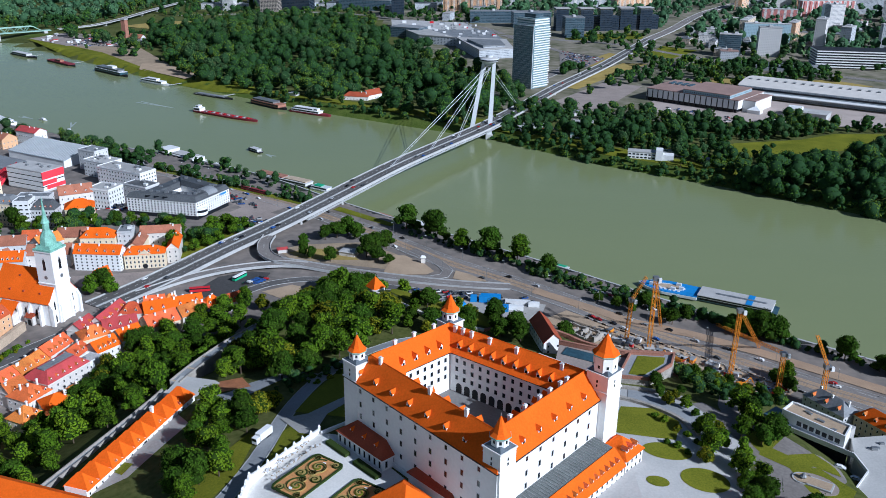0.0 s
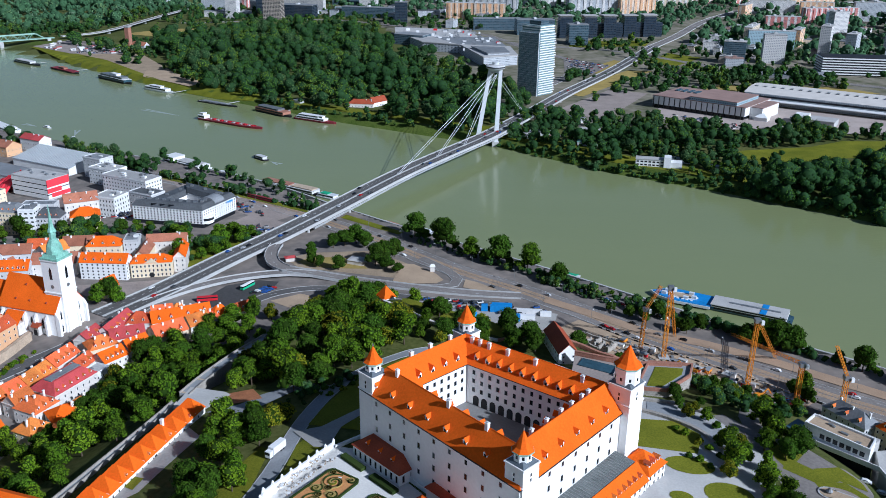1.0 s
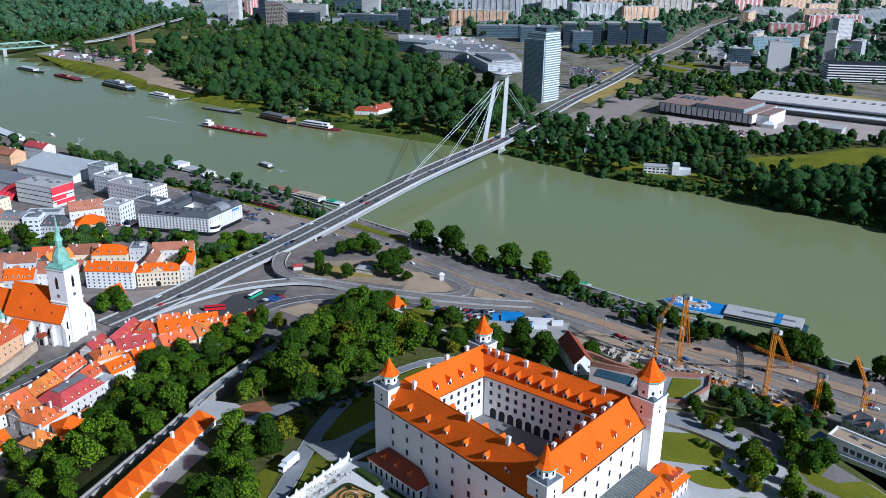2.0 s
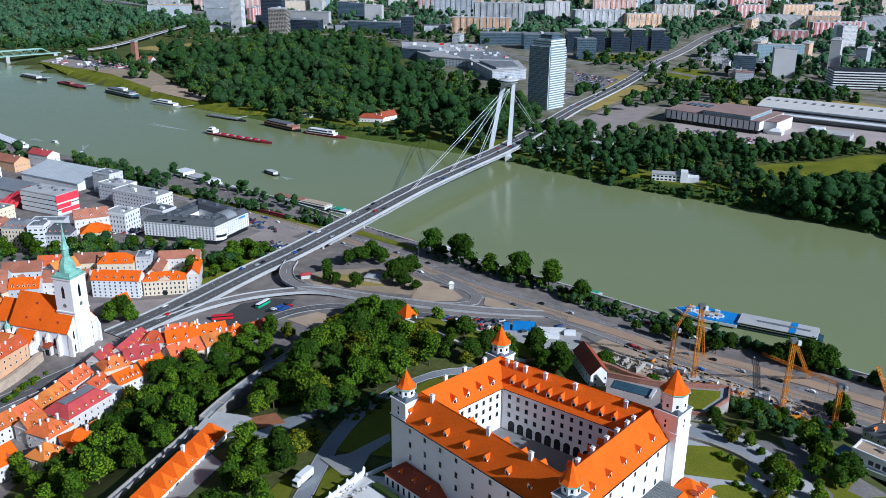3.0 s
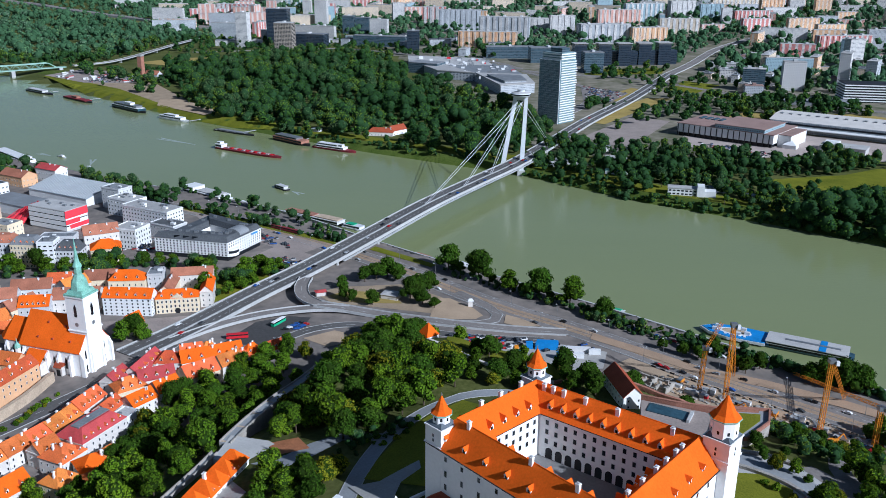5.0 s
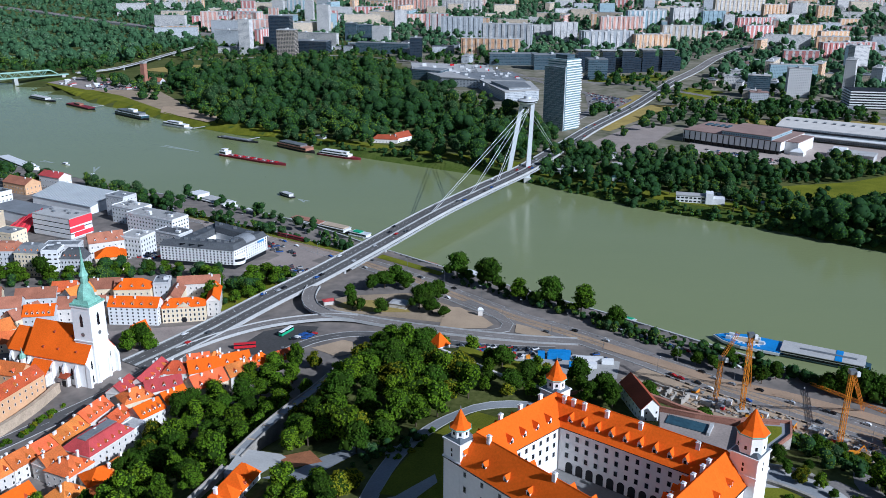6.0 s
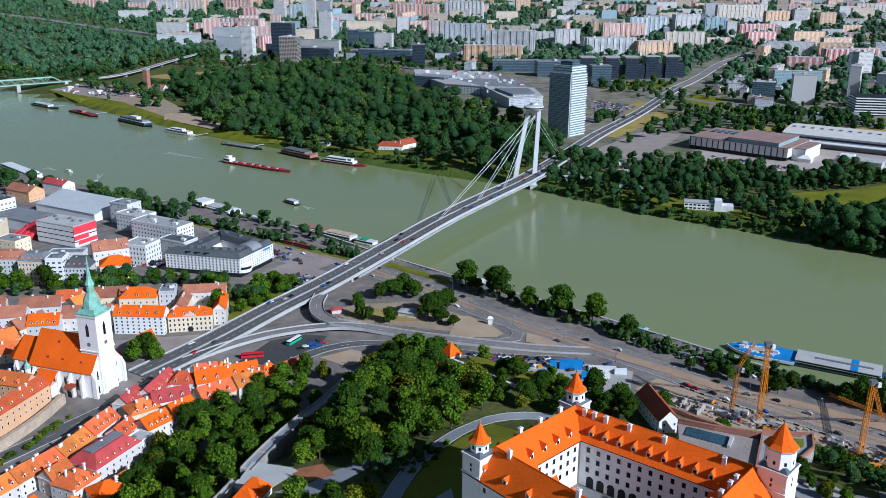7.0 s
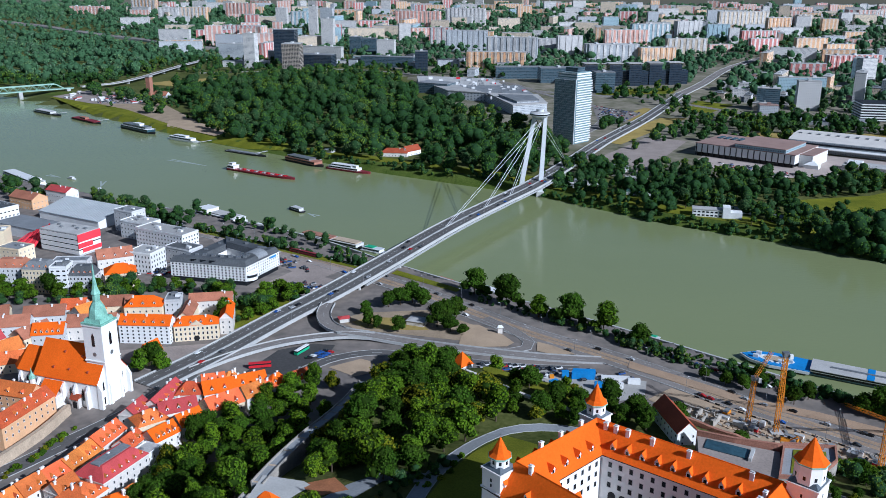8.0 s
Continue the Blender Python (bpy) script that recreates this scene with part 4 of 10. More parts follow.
def shrub(x, y, s=1.0, z=None, group="shrubs"):
    ob = new("shrub", SHRUBS[random.randrange(4)])
    z = ground_z(x, y) if z is None else z
    ob.matrix_basis = pose(x, y, z - 0.3, 0, 0, random.random() * 360) @ Matrix.Diagonal((s, s, s * (0.8 + 0.4 * random.random()), 1))
    tagged(ob, "rounded green shrub beside the way", "shrub", group)


def inside(poly, x, y):
    c = False
    for (ax, ay), (bx, by) in zip(poly, poly[1:] + poly[:1]):
        if (ay > y) != (by > y) and x < (bx - ax) * (y - ay) / (by - ay) + ax:
            c = not c
    return c


def scatter(poly, gap, rng, tries=30, keep=1.0, blocks=()):
    """Random places in an outline, at least gap apart."""
    xs, ys = [p[0] for p in poly], [p[1] for p in poly]
    area = (max(xs) - min(xs)) * (max(ys) - min(ys))
    cell, out = {}, []
    for _ in range(int(area / gap / gap * 2.2)):
        x, y = rng.uniform(min(xs), max(xs)), rng.uniform(min(ys), max(ys))
        if not inside(poly, x, y) or rng.random() > keep:
            continue
        if any(inside(b, x, y) for b in blocks):
            continue
        g = (int(x // gap), int(y // gap))
        if any((x - a) ** 2 + (y - b) ** 2 < gap * gap for i in (-1, 0, 1) for j in (-1, 0, 1) for a, b in cell.get((g[0] + i, g[1] + j), ())):
            continue
        cell.setdefault(g, []).append((x, y))
        out.append((x, y))
    return out


def woodland(name, places, label, r0, h0, leaves, size, seed, greens=None, lob=5):
    """A wood as one mesh: every tree a few lobes of leaf clumps in one of four greens."""
    rng = np.random.default_rng(seed)
    P = np.array(places)
    Z = terrain(P[:, 0], P[:, 1])
    n = len(P)
    s = 0.48 + 1.2 * rng.random(n) ** 1.5
    ang = rng.random((n, lob)) * 2 * np.pi
    rr = r0 * s[:, None] * 0.55 * rng.random((n, lob))
    cx, cy = P[:, :1] + np.cos(ang) * rr, P[:, 1:] + np.sin(ang) * rr
    cz = Z[:, None] + h0 * (s * rng.uniform(0.8, 1.3, n))[:, None] * (0.2 + 0.62 * rng.random((n, lob)))
    centers = np.stack([cx, cy, cz], 2)
    radii = r0 * s[:, None] * (0.34 + 0.42 * rng.random((n, lob)))
    per = np.maximum(8, (leaves * s * s).astype(int))
    owner = np.repeat(np.arange(n), per)
    pick = rng.integers(0, lob, len(owner))
    v = leaf_cloud(centers[owner, pick], radii[owner, pick], len(owner), size, rng, 0.9, each=True)
    # stands of one kind grow together
    stand = np.sin(P[:, 0] / 31 + seed) + np.sin(P[:, 1] / 39 + 2 * seed) + np.sin((P[:, 0] + P[:, 1]) / 67) + rng.normal(size=n) * 1.1
    green = np.array([1, 0, 3, 2])[np.searchsorted([0.30, 0.64, 0.80], stand.argsort().argsort() / n)]
    # slot 4 holds the painted shade inside the crowns
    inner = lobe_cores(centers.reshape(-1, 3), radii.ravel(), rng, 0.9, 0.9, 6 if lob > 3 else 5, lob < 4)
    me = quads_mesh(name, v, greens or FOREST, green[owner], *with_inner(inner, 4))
    return tagged(new(name, me), label, "woodland", kind="stuff")


R1 = random.Random(5)
PARK = [(-600, 1800), (-496, 1900), (-422, 2006), (-278, 2076), (-164, 1930), (-110, 1700), (-30, 1530), (40, 1400), (82, 1290), (88, 1232), (112, 1196), (106, 1168), (84, 1086), (36, 1016), (10, 1012), (-45, 1045), (-111, 1090), (-183, 1135), (-253, 1190), (-310, 1235), (-364, 1290), (-425, 1390), (-470, 1480), (-540, 1640)]
INN_CLEARING = [(-150, 1150), (-132, 1112), (-88, 1092), (-72, 1130), (-78, 1170), (-110, 1186), (-146, 1176)]
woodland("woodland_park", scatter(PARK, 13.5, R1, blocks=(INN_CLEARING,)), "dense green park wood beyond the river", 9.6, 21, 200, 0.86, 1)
# open grass between the riverside wood and the halls
MEADOW_GAP = [(282, 872), (296, 906), (320, 932), (360, 942), (401, 952), (452, 983), (560, 985), (640, 970), (520, 932), (430, 906), (350, 880)]
HALL_PLOT = [(255, 1165), (330, 1260), (440, 1160), (366, 1070)]
DARKWOOD = [(272, 781), (342, 721), (472, 629), (636, 501), (760, 600), (760, 800), (560, 930), (470, 905), (400, 850), (350, 830)]
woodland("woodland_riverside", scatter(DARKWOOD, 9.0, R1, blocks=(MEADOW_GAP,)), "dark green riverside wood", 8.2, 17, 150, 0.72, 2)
# open trees and thickets between the halls and the bank
BANK_GREEN = [(57, 971), (103, 925), (165, 868), (205, 874), (236, 834), (280, 792), (345, 835), (318, 885), (320, 940), (390, 900), (470, 930), (600, 960), (560, 1010), (470, 1010), (400, 1030), (330, 1020), (262, 1060), (220, 1075), (165, 1085), (120, 1110), (96, 1070)]
VILLA_YARD = [(175, 850), (250, 838), (246, 872), (200, 884), (176, 880)]
KIOSK_YARD = [(96, 985), (124, 1010), (176, 1030), (190, 1010), (150, 985), (110, 975)]
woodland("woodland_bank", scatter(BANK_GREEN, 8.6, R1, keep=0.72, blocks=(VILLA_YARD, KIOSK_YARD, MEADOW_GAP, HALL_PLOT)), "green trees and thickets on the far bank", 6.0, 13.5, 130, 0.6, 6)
BANK_EDGE = [(56, 976), (168, 870), (271, 800), (354, 732), (480, 642), (476, 634), (348, 722), (264, 790), (162, 859), (50, 966)]
woodland("bank_thicket", scatter(BANK_EDGE, 4.6, R1, keep=0.6), "dense green bushes along the far bank", 3.4, 4.6, 60, 0.5, 34)
PARK_EDGE = [(36, 1006), (-45, 1042), (-111, 1084), (-183, 1132), (-253, 1188), (-258, 1182), (-188, 1126), (-115, 1078), (-48, 1036), (34, 999)]
woodland("park_edge_thicket", scatter(PARK_EDGE, 5.5, R1, keep=0.5), "green bushes at the edge of the park", 4.0, 6.0, 60, 0.6, 35)
HALL_GREEN = [(180, 1180), (300, 1310), (330, 1420), (420, 1380), (330, 1240), (400, 1330), (520, 1320), (620, 1330), (600, 1400), (420, 1450), (340, 1500), (300, 1330)]
woodland("woodland_halls", scatter(HALL_GREEN, 12.0, R1, keep=0.8, blocks=(HALL_PLOT,)), "green trees behind the exhibition halls", 6.2, 15, 60, 1.3, 7)
BOATYARD_TREES = [(-760, 1760), (-650, 1720), (-600, 1800), (-560, 1700), (-520, 1560), (-560, 1560), (-640, 1640), (-720, 1700)]
woodland("woodland_boatyard", scatter(BOATYARD_TREES, 15, R1, keep=0.6) + [(-470, 1440), (-455, 1420), (-540, 1500), (-530, 1490), (-548, 1492), (-400, 1330), (-390, 1318), (-412, 1345), (-640, 1560), (-352, 1262), (-370, 1275), (-440, 1395)], "green trees round the boatyard", 7.5, 14, 110, 1.1, 21)
JUNCTION = [(150, 1330), (200, 1420), (230, 1560), (330, 1680), (420, 1640), (560, 1490), (700, 1420), (900, 1450), (1000, 1700), (760, 1900), (600, 2020), (470, 1800), (380, 1600), (300, 1480), (220, 1370)]
JUNCTION_GAP = [(205, 1430), (280, 1420), (345, 1620), (240, 1660)]
woodland("woodland_junction", scatter(JUNCTION, 17, R1, keep=0.36, blocks=(JUNCTION_GAP,)), "green trees between roads and offices", 6.4, 11, 60, 1.2, 22)
MOTORWAY_VERGE = [(-3400, 4560), (-1760, 3480), (-1294, 3170), (-857, 2850), (-600, 2740), (-640, 2560), (-1000, 2760), (-1300, 2960), (-1800, 3260), (-2500, 3740)]
LEFTWOOD = [(-930, 1900), (-760, 2030), (-800, 2300), (-640, 2420), (-1000, 2800), (-1500, 3150), (-2500, 3800), (-3200, 4200), (-3400, 3300), (-2200, 2700), (-1300, 2150)]
woodland("woodland_far", scatter(LEFTWOOD, 19.0, R1, blocks=(MOTORWAY_VERGE,)), "far green floodplain wood", 12.0, 19, 20, 2.2, 4, HAZE_GREENS, 3)
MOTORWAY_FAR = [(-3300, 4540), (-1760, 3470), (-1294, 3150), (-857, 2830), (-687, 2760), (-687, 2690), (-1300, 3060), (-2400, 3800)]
woodland("woodland_verge", scatter(MOTORWAY_VERGE, 20, R1, keep=0.9), "low green scrub along the far motorway", 9, 7, 16, 1.9, 31, HAZE_GREENS, 2)
woodland("woodland_motorway", scatter([(-3300, 4620), (-1760, 3500), (-1294, 3180), (-857, 2870), (-600, 2800), (-620, 2900), (-1300, 3400), (-2400, 4200)], 20, R1, keep=0.9), "green trees beyond the far motorway", 11, 13, 20, 2.0, 32, HAZE_GREENS, 2)
BRIDGEHEAD = [(-1350, 2200), (-1050, 1900), (-850, 1800), (-785, 1850), (-765, 2000), (-750, 2250), (-700, 2420), (-800, 2300), (-800, 2060), (-930, 1930)]
woodland("woodland_bridgehead", scatter(BRIDGEHEAD, 14, R1), "green trees beside the truss bridge", 8.5, 16, 60, 1.2, 26, None, 3)
OFFICE_WOODS = [(-690, 2080), (-560, 2060), (-420, 2100), (-250, 2170), (-100, 2040), (0, 2000), (150, 2080), (100, 2250), (-250, 2420), (-500, 2520), (-660, 2460)]
woodland("woodland_offices", scatter(OFFICE_WOODS, 19, R1, keep=0.6), "green street trees among the office blocks", 7.6, 12, 44, 1.3, 27, None, 3)
ESTATE_BELT = [(828, 2801), (965, 3258), (1240, 3544), (1332, 3351), (1108, 2866), (913, 2742)]
woodland("woodland_estate_belt", scatter(ESTATE_BELT, 22, R1, keep=0.8), "green trees between far apartment blocks", 10, 14, 24, 2.0, 36, None, 3)
LEFTBACK = [(-900, 3050), (-1500, 3500), (-2600, 4200), (-3300, 4750), (-1900, 4750), (-900, 3900), (-600, 3200)]
woodland("woodland_beyond_motorway", scatter(LEFTBACK, 26.0, R1, blocks=(MOTORWAY_FAR,)), "far green wood beyond the motorway", 14.0, 19, 24, 2.6, 5, HAZE_GREENS, 3)
HILL_A = [(-186, 340), (-178, 372), (-181, 402), (-176, 424), (-168, 440), (-156, 462), (-140, 478), (-117, 490), (-106, 488), (-110, 450), (-118, 410), (-126, 370), (-130, 346), (-140, 315), (-160, 300), (-176, 318)]
HILL_B = [(-86, 505), (-79, 517), (-52, 522), (-38, 500), (-29, 462), (-25, 420), (-24, 398), (-40, 374), (-56, 352), (-66, 334), (-78, 350), (-84, 352), (-106, 352), (-108, 372), (-100, 405), (-94, 440), (-90, 470)]
HILL_C = [(-107, 322), (-104, 291), (-99, 263), (-94, 246), (-82, 243), (-80, 262), (-84, 288), (-90, 312)]
HILL_D = [(-212, 345), (-191, 345), (-160, 300), (-146, 278), (-154, 262), (-185, 270), (-215, 300)]
HILL_E = [(104.3, 293.1), (116.0, 302.3), (115.9, 278.9), (123.7, 257.2), (114.3, 246.4), (102.9, 245.4), (98.0, 267.3)]
HILL_F = [(90.7, 323.4), (96.1, 341.1), (104.1, 342.5), (107.1, 321.3), (109.6, 303.5), (103.3, 294.1)]
HILL_G = [(108.5, 341.1), (125.0, 400.0), (137.0, 402.0), (165.0, 394.0), (172.0, 378.0), (149.3, 370.4), (120.8, 330.2)]
HILL_H = [(123.3, 312.0), (127.2, 321.7), (136.6, 308.7), (135.0, 289.3), (123.2, 281.6), (118.2, 294.1)]
HILL_I = [(170.0, 405.0), (186, 412), (192.0, 392.0), (176.0, 382.0)]
RIVER_SLOPE = [(-25, 462), (0, 448), (30, 428), (50, 418), (56, 440), (20, 466), (-10, 480)]
LONG_HOUSE_YARD = [(-160, 250), (-132, 330), (-122, 342), (-100, 346), (-90, 336), (-102, 300), (-112, 268), (-128, 246)]
DRIVE = [(-84, 238), (-74, 270), (-72, 300), (-64, 330), (-50, 365), (-30, 392), (-20, 386), (-40, 350), (-54, 300), (-66, 240)]
HUT_GAP = [(-47, 436), (-27, 428), (-22, 452), (-27, 490), (-48, 486)]
HOUSE_CORNER = [(-240, 340), (-205, 352), (-178, 343), (-172, 360), (-180, 402), (-230, 430)]
RAMP_GAP = [(-132, 335), (-126, 370), (-117, 400), (-110, 430), (-104, 470), (-102, 495), (-88, 495), (-90, 460), (-96, 425), (-102, 396), (-110, 366), (-106, 352), (-84, 350), (-84, 332), (-100, 328)]
for poly, gap, lo, hi in ((HILL_A, 8.0, 0.85, 1.25), (HILL_B, 8.0, 0.95, 1.4), (HILL_C, 7.2, 0.75, 1.1), (HILL_D, 8.8, 0.7, 1.0), (HILL_E, 6.6, 0.6, 0.9),
                          (HILL_F, 6.6, 0.35, 0.6), (HILL_G, 7.4, 0.45, 0.75), (HILL_H, 6.8, 0.7, 1.0), (HILL_I, 7.5, 0.8, 1.0), (RIVER_SLOPE, 9.0, 0.6, 0.9)):
    for x, y in scatter(poly, gap, R1, blocks=(LONG_HOUSE_YARD, DRIVE, RAMP_GAP, HOUSE_CORNER, HUT_GAP)):
        tree(x, y, R1.uniform(lo, hi), r=R1)
for i, (x, y) in enumerate(((-29, 640), (-7, 617), (14, 598), (33, 586), (53, 570), (72, 551))):
    tree(x, y, (1.75, 1.75, 1.5, 1.75, 1.6, 1.25)[i], (1, 5, 0, 1, 3, 8)[i], r=R1, group="riverside trees")
for x, y, s in ((-20, 634, 0.6), (3, 611, 0.5), (23, 594, 0.55), (41, 580, 0.5), (-89, 613, 1.0), (-81, 617, 1.15), (-73, 622, 1.15), (-66, 617, 1.05), (-104, 600, 0.75), (-100, 578, 0.8), (-94, 574, 0.7), (-80, 569, 0.8),
                (-55, 578, 1.2), (-49, 584, 1.1), (-42, 596, 1.05), (-46, 570, 1.0), (-38, 565, 0.7)):
    tree(x, y, s * 1.15, (1, 5, 8)[int(s * 20) % 3], r=R1, group="road island trees")
for x, y, s in ((-80, 301, 1.05), (-77, 293, 0.95), (-75, 307, 0.95), (-83, 309, 1.0), (-71, 314, 0.8), (-100, 352, 0.9), (-94, 356, 1.0), (-88, 360, 0.95), (-98, 362, 1.0), (-80, 364, 0.8)):
    tree(x, y, s, r=R1)
for x, y, s in ((-169, 378, 1.1), (-170, 367, 1.05), (-164, 371, 1.0), (-173, 389, 0.95), (-174, 359, 0.9), (-168, 396, 1.0), (-177, 379, 1.0), (-180, 369, 0.95), (-176, 389, 0.9)):
    tree(x, y, s, (1, 5, 8)[int(x) % 3], r=R1)
# trees of the old town and the hotel square
for x, y, s in ((-362, 624, 1.0), (-352, 630, 1.1), (-344, 622, 0.9), (-332, 628, 1.05), (-322, 622, 0.9), (-311, 626, 1.0), (-300, 632, 0.85), (-291, 638, 0.8), (-281, 632, 0.9), (-271, 634, 0.8), (-258, 642, 0.75), (-247, 645, 0.8), (-236, 642, 0.8),
                (-212, 626, 0.9), (-203, 618, 1.0), (-200, 604, 1.15), (-198, 592, 1.1), (-196, 580, 1.1), (-193, 570, 0.9), (-176, 622, 1.1), (-168, 628, 1.1), (-160, 622, 1.0), (-181, 586, 0.8), (-174, 596, 0.9), (-168, 604, 0.8), (-155, 634, 0.8),
                (-226, 508, 0.9), (-220, 513, 0.95), (-214, 509, 0.8), (-370, 632, 1.1), (-378, 640, 1.0), (-388, 634, 1.0)):
    tree(x, y, s * 1.25, (0, 1, 5, 6)[int(s * 40) % 4], r=R1, group="town trees")

# ---- houses of the old town and the riverside quarter ----
CAM_SIDE = Vector((-20, 25, 0))
DORMER_OLD = dormer_mesh(1.5, 1.2, 2.2, TILE_OLD)
CHIM_OLD = chimney_mesh(0.9, 0.7, 1.6)


def facing(x, y, turn, nx, ny):
    n = Matrix.Rotation(radians(turn), 3, "Z") @ Vector((nx, ny, 0))
    return n.dot((CAM_SIDE - Vector((x, y, 0))).normalized())


def house(x, y, turn, w, d, h, rise, wall=PLASTER_OLD, tile=TILE_OLD, roof="gable", floors=3, cols=4, side_cols=2, dormers=0, chimneys=2, label="", name="house", z=None, group="old town houses", me=WIN_WHITE, wh=1.5, ww=1.0, base=0.0):
    """A town house, its front along local -y: walls with cornice, roof, dormers, chimneys and windows."""
    z = ground_z(x, y) if z is None else z
    if y < 480 and group == "old town houses":
        w, d = w * 1.1, d * 1.15
    ob = thing(name, x, y, z, turn, label or "plastered town house under a tiled roof", "house", group)
    body = part("wall", Mesh().box(-w / 2, -d / 2, -4, w / 2, d / 2, h), wall, ob)
    part("cornice", Mesh().box(-w / 2 - 0.25, -d / 2 - 0.25, h - 0.55, w / 2 + 0.25, d / 2 + 0.25, h + 0.04), wall, ob)
    k = Mesh()
    if roof == "gable":
        k.gable(w, d, h, rise, 0.45, 0, 1)
    elif roof == "hip":
        k.hip(w, d, h + 0.3, rise, 0.5, 0)
    elif roof == "mansard":
        k.hip(w, d, h + 0.3, rise, 0.3, 0, flat=min(w, d) * 0.22)
    else:
        k.box(-w / 2 + 0.3, -d / 2 + 0.3, h, w / 2 - 0.3, d / 2 - 0.3, h + 0.15)
        for a, b, c, e in ((-w / 2, -d / 2, w / 2, -d / 2 + 0.3), (-w / 2, d / 2 - 0.3, w / 2, d / 2), (-w / 2, -d / 2, -w / 2 + 0.3, d / 2), (w / 2 - 0.3, -d / 2, w / 2, d / 2)):
            k.box(a, b, h + 0.05, c, e, h + 0.8, 1)
    rf = part("roof", k, [tile, wall], ob)
    rng = random.Random(int(x * 7 + y * 13))
    for s, sy in ((1, -1), (-1, 1)):
        if facing(x, y, turn, 0, sy) < 0.1:
            continue
        for i in range(dormers):
            u = (i + 0.5) / dormers
            part("dormer", DORMER_OLD, None, rf, m=pose((u - 0.5) * (w - 2), sy * (d / 2 - 1.0), h + 1.0 * rise / (d / 2) + 0.1, 0, 0, 0 if sy < 0 else 180))
    if roof != "flat":
        for i in range(chimneys):
            part("chimney", CHIM_OLD, None, rf, m=pose(rng.uniform(-0.4, 0.4) * w, rng.choice((-1, 1)) * d * 0.1, h + rise * 0.82))
    elif chimneys:
        for i in range(chimneys):
            a = rng.uniform(1.0, 2.2)
            cx, cy = rng.uniform(-0.36, 0.36) * w, rng.uniform(-0.32, 0.32) * d
            part("roof_unit", Mesh().box(cx - a, cy - a * 0.7, h + 0.1, cx + a, cy + a * 0.7, h + 0.1 + a * 0.9), WHITE if i % 2 else STEEL, rf, "ventilation unit on the roof")
    for nx, ny, p, q, n in ((0, -1, (-w / 2, -d / 2), (w / 2, -d / 2), cols), (1, 0, (w / 2, -d / 2), (w / 2, d / 2), side_cols), (-1, 0, (-w / 2, d / 2), (-w / 2, -d / 2), side_cols), (0, 1, (w / 2, d / 2), (-w / 2, d / 2), cols)):
        if facing(x, y, turn, nx, ny) < 0.3 or not n:
            continue
        step = (h - 0.8 - base) / floors
        for f in range(floors):
            window_row(body, p, q, base + 0.7 + f * step, n, ww, min(wh, step * 0.6), me)
    return ob


O, B, RD, BR = TILE_OLD, TILE_BROWN, TILE_RED, TILE
# the street row under the hill
for (x, y, w, h, t_) in ((-213, 420, 17, 8, 74), (-217, 406, 10, 7, 74), (-219.5, 396.5, 9, 7.4, 74), (-224, 387, 11, 7.2, 64), (-229.5, 377, 11, 7.6, 62), (-235, 367.5, 11, 7, 62), (-241, 357, 12, 7.5, 62)):
    house(x, y, t_, w, 10, h, 4.6, PLASTER_OLD, O, floors=2, cols=max(2, int(w / 3)), dormers=int(w / 4), label="white row house with orange tiles and small dormers")
house(-198, 391, 66, 25, 15, 10.5, 4.5, PLASTER_OLD, RD, "mansard", 3, 7, 4, 6, 1, "large house with a crimson mansard roof and dormers")
solo("roof_terrace", Mesh().box(-9.5, -2.6, 14.9, 9.5, 2.6, 15.5), ROOF_GREY, "flat grey terrace on top of a crimson mansard house", "terrace", -198, 391, ground_z(-198, 391), 66)
house(-204, 372, 66, 13, 13, 8, 5.5, PLASTER_OLD, O, "hip", 2, 4, 4, 3, 3, "white house with a steep orange hipped roof")
house(-200, 417, 75, 11, 9, 7, 4, PLASTER_OLD, O, "gable", 2, 3, 2, 2)
house(-189, 409, 66, 9, 8, 7.5, 0.2, WHITE, ROOF_LIGHT, "flat", 2, 3, 2, 0, 1, "white flat-roofed annexe with a terrace")
house(-197, 437, 40, 14, 11, 8.4, 4.8, PLASTER_CREAM, O, "hip", 2, 5, 3, 3, 2, "cream corner house with a hipped orange roof")
house(-197, 461, 80, 24, 9, 8.5, 4.4, PLASTER_OLD, RD, "gable", 2, 7, 2, 4)
house(-186, 448, 28, 17, 9, 9, 4.5, PLASTER_OLD, RD, "gable", 2, 5, 2, 3)
house(-187, 424, 55, 13, 10, 7.5, 4.4, PLASTER_OLD, BR, "gable", 2, 4, 2, 4)
house(-177.5, 436.5, 50, 12, 10, 8.5, 4.6, PLASTER_OLD, BR, "gable", 2, 4, 2, 4)
house(-165, 455, 42, 17, 12, 8.5, 5.0, PLASTER_CREAM, O, "gable", 2, 5, 3, 3)
house(-185, 467, 8, 13, 10, 9, 5, PLASTER_OLD, O, "hip", 2, 4, 3, 2)
house(-171, 469, 25, 14, 10, 9.5, 5, PLASTER_OLD, BR, "gable", 3, 4, 2, 2)
house(-152, 468, 45, 12, 9, 8, 5, PLASTER_OLD, O, "gable", 2, 3, 2, 2)
house(-155, 484, 30, 13, 9, 7, 4.5, PLASTER_ORANGE, BR, "gable", 2, 4, 2, 2)
house(-142, 482, 45, 12, 8.5, 7, 5, PLASTER_OLD, BR, "hip", 2, 3, 2, 2)
house(-131, 491, 40, 10, 8, 6, 4, PLASTER_OLD, O, "gable", 2, 3, 2, 1)
house(-168, 486, 35, 10, 8, 7, 4, PLASTER_CREAM, O, "hip", 2, 3, 2, 1)
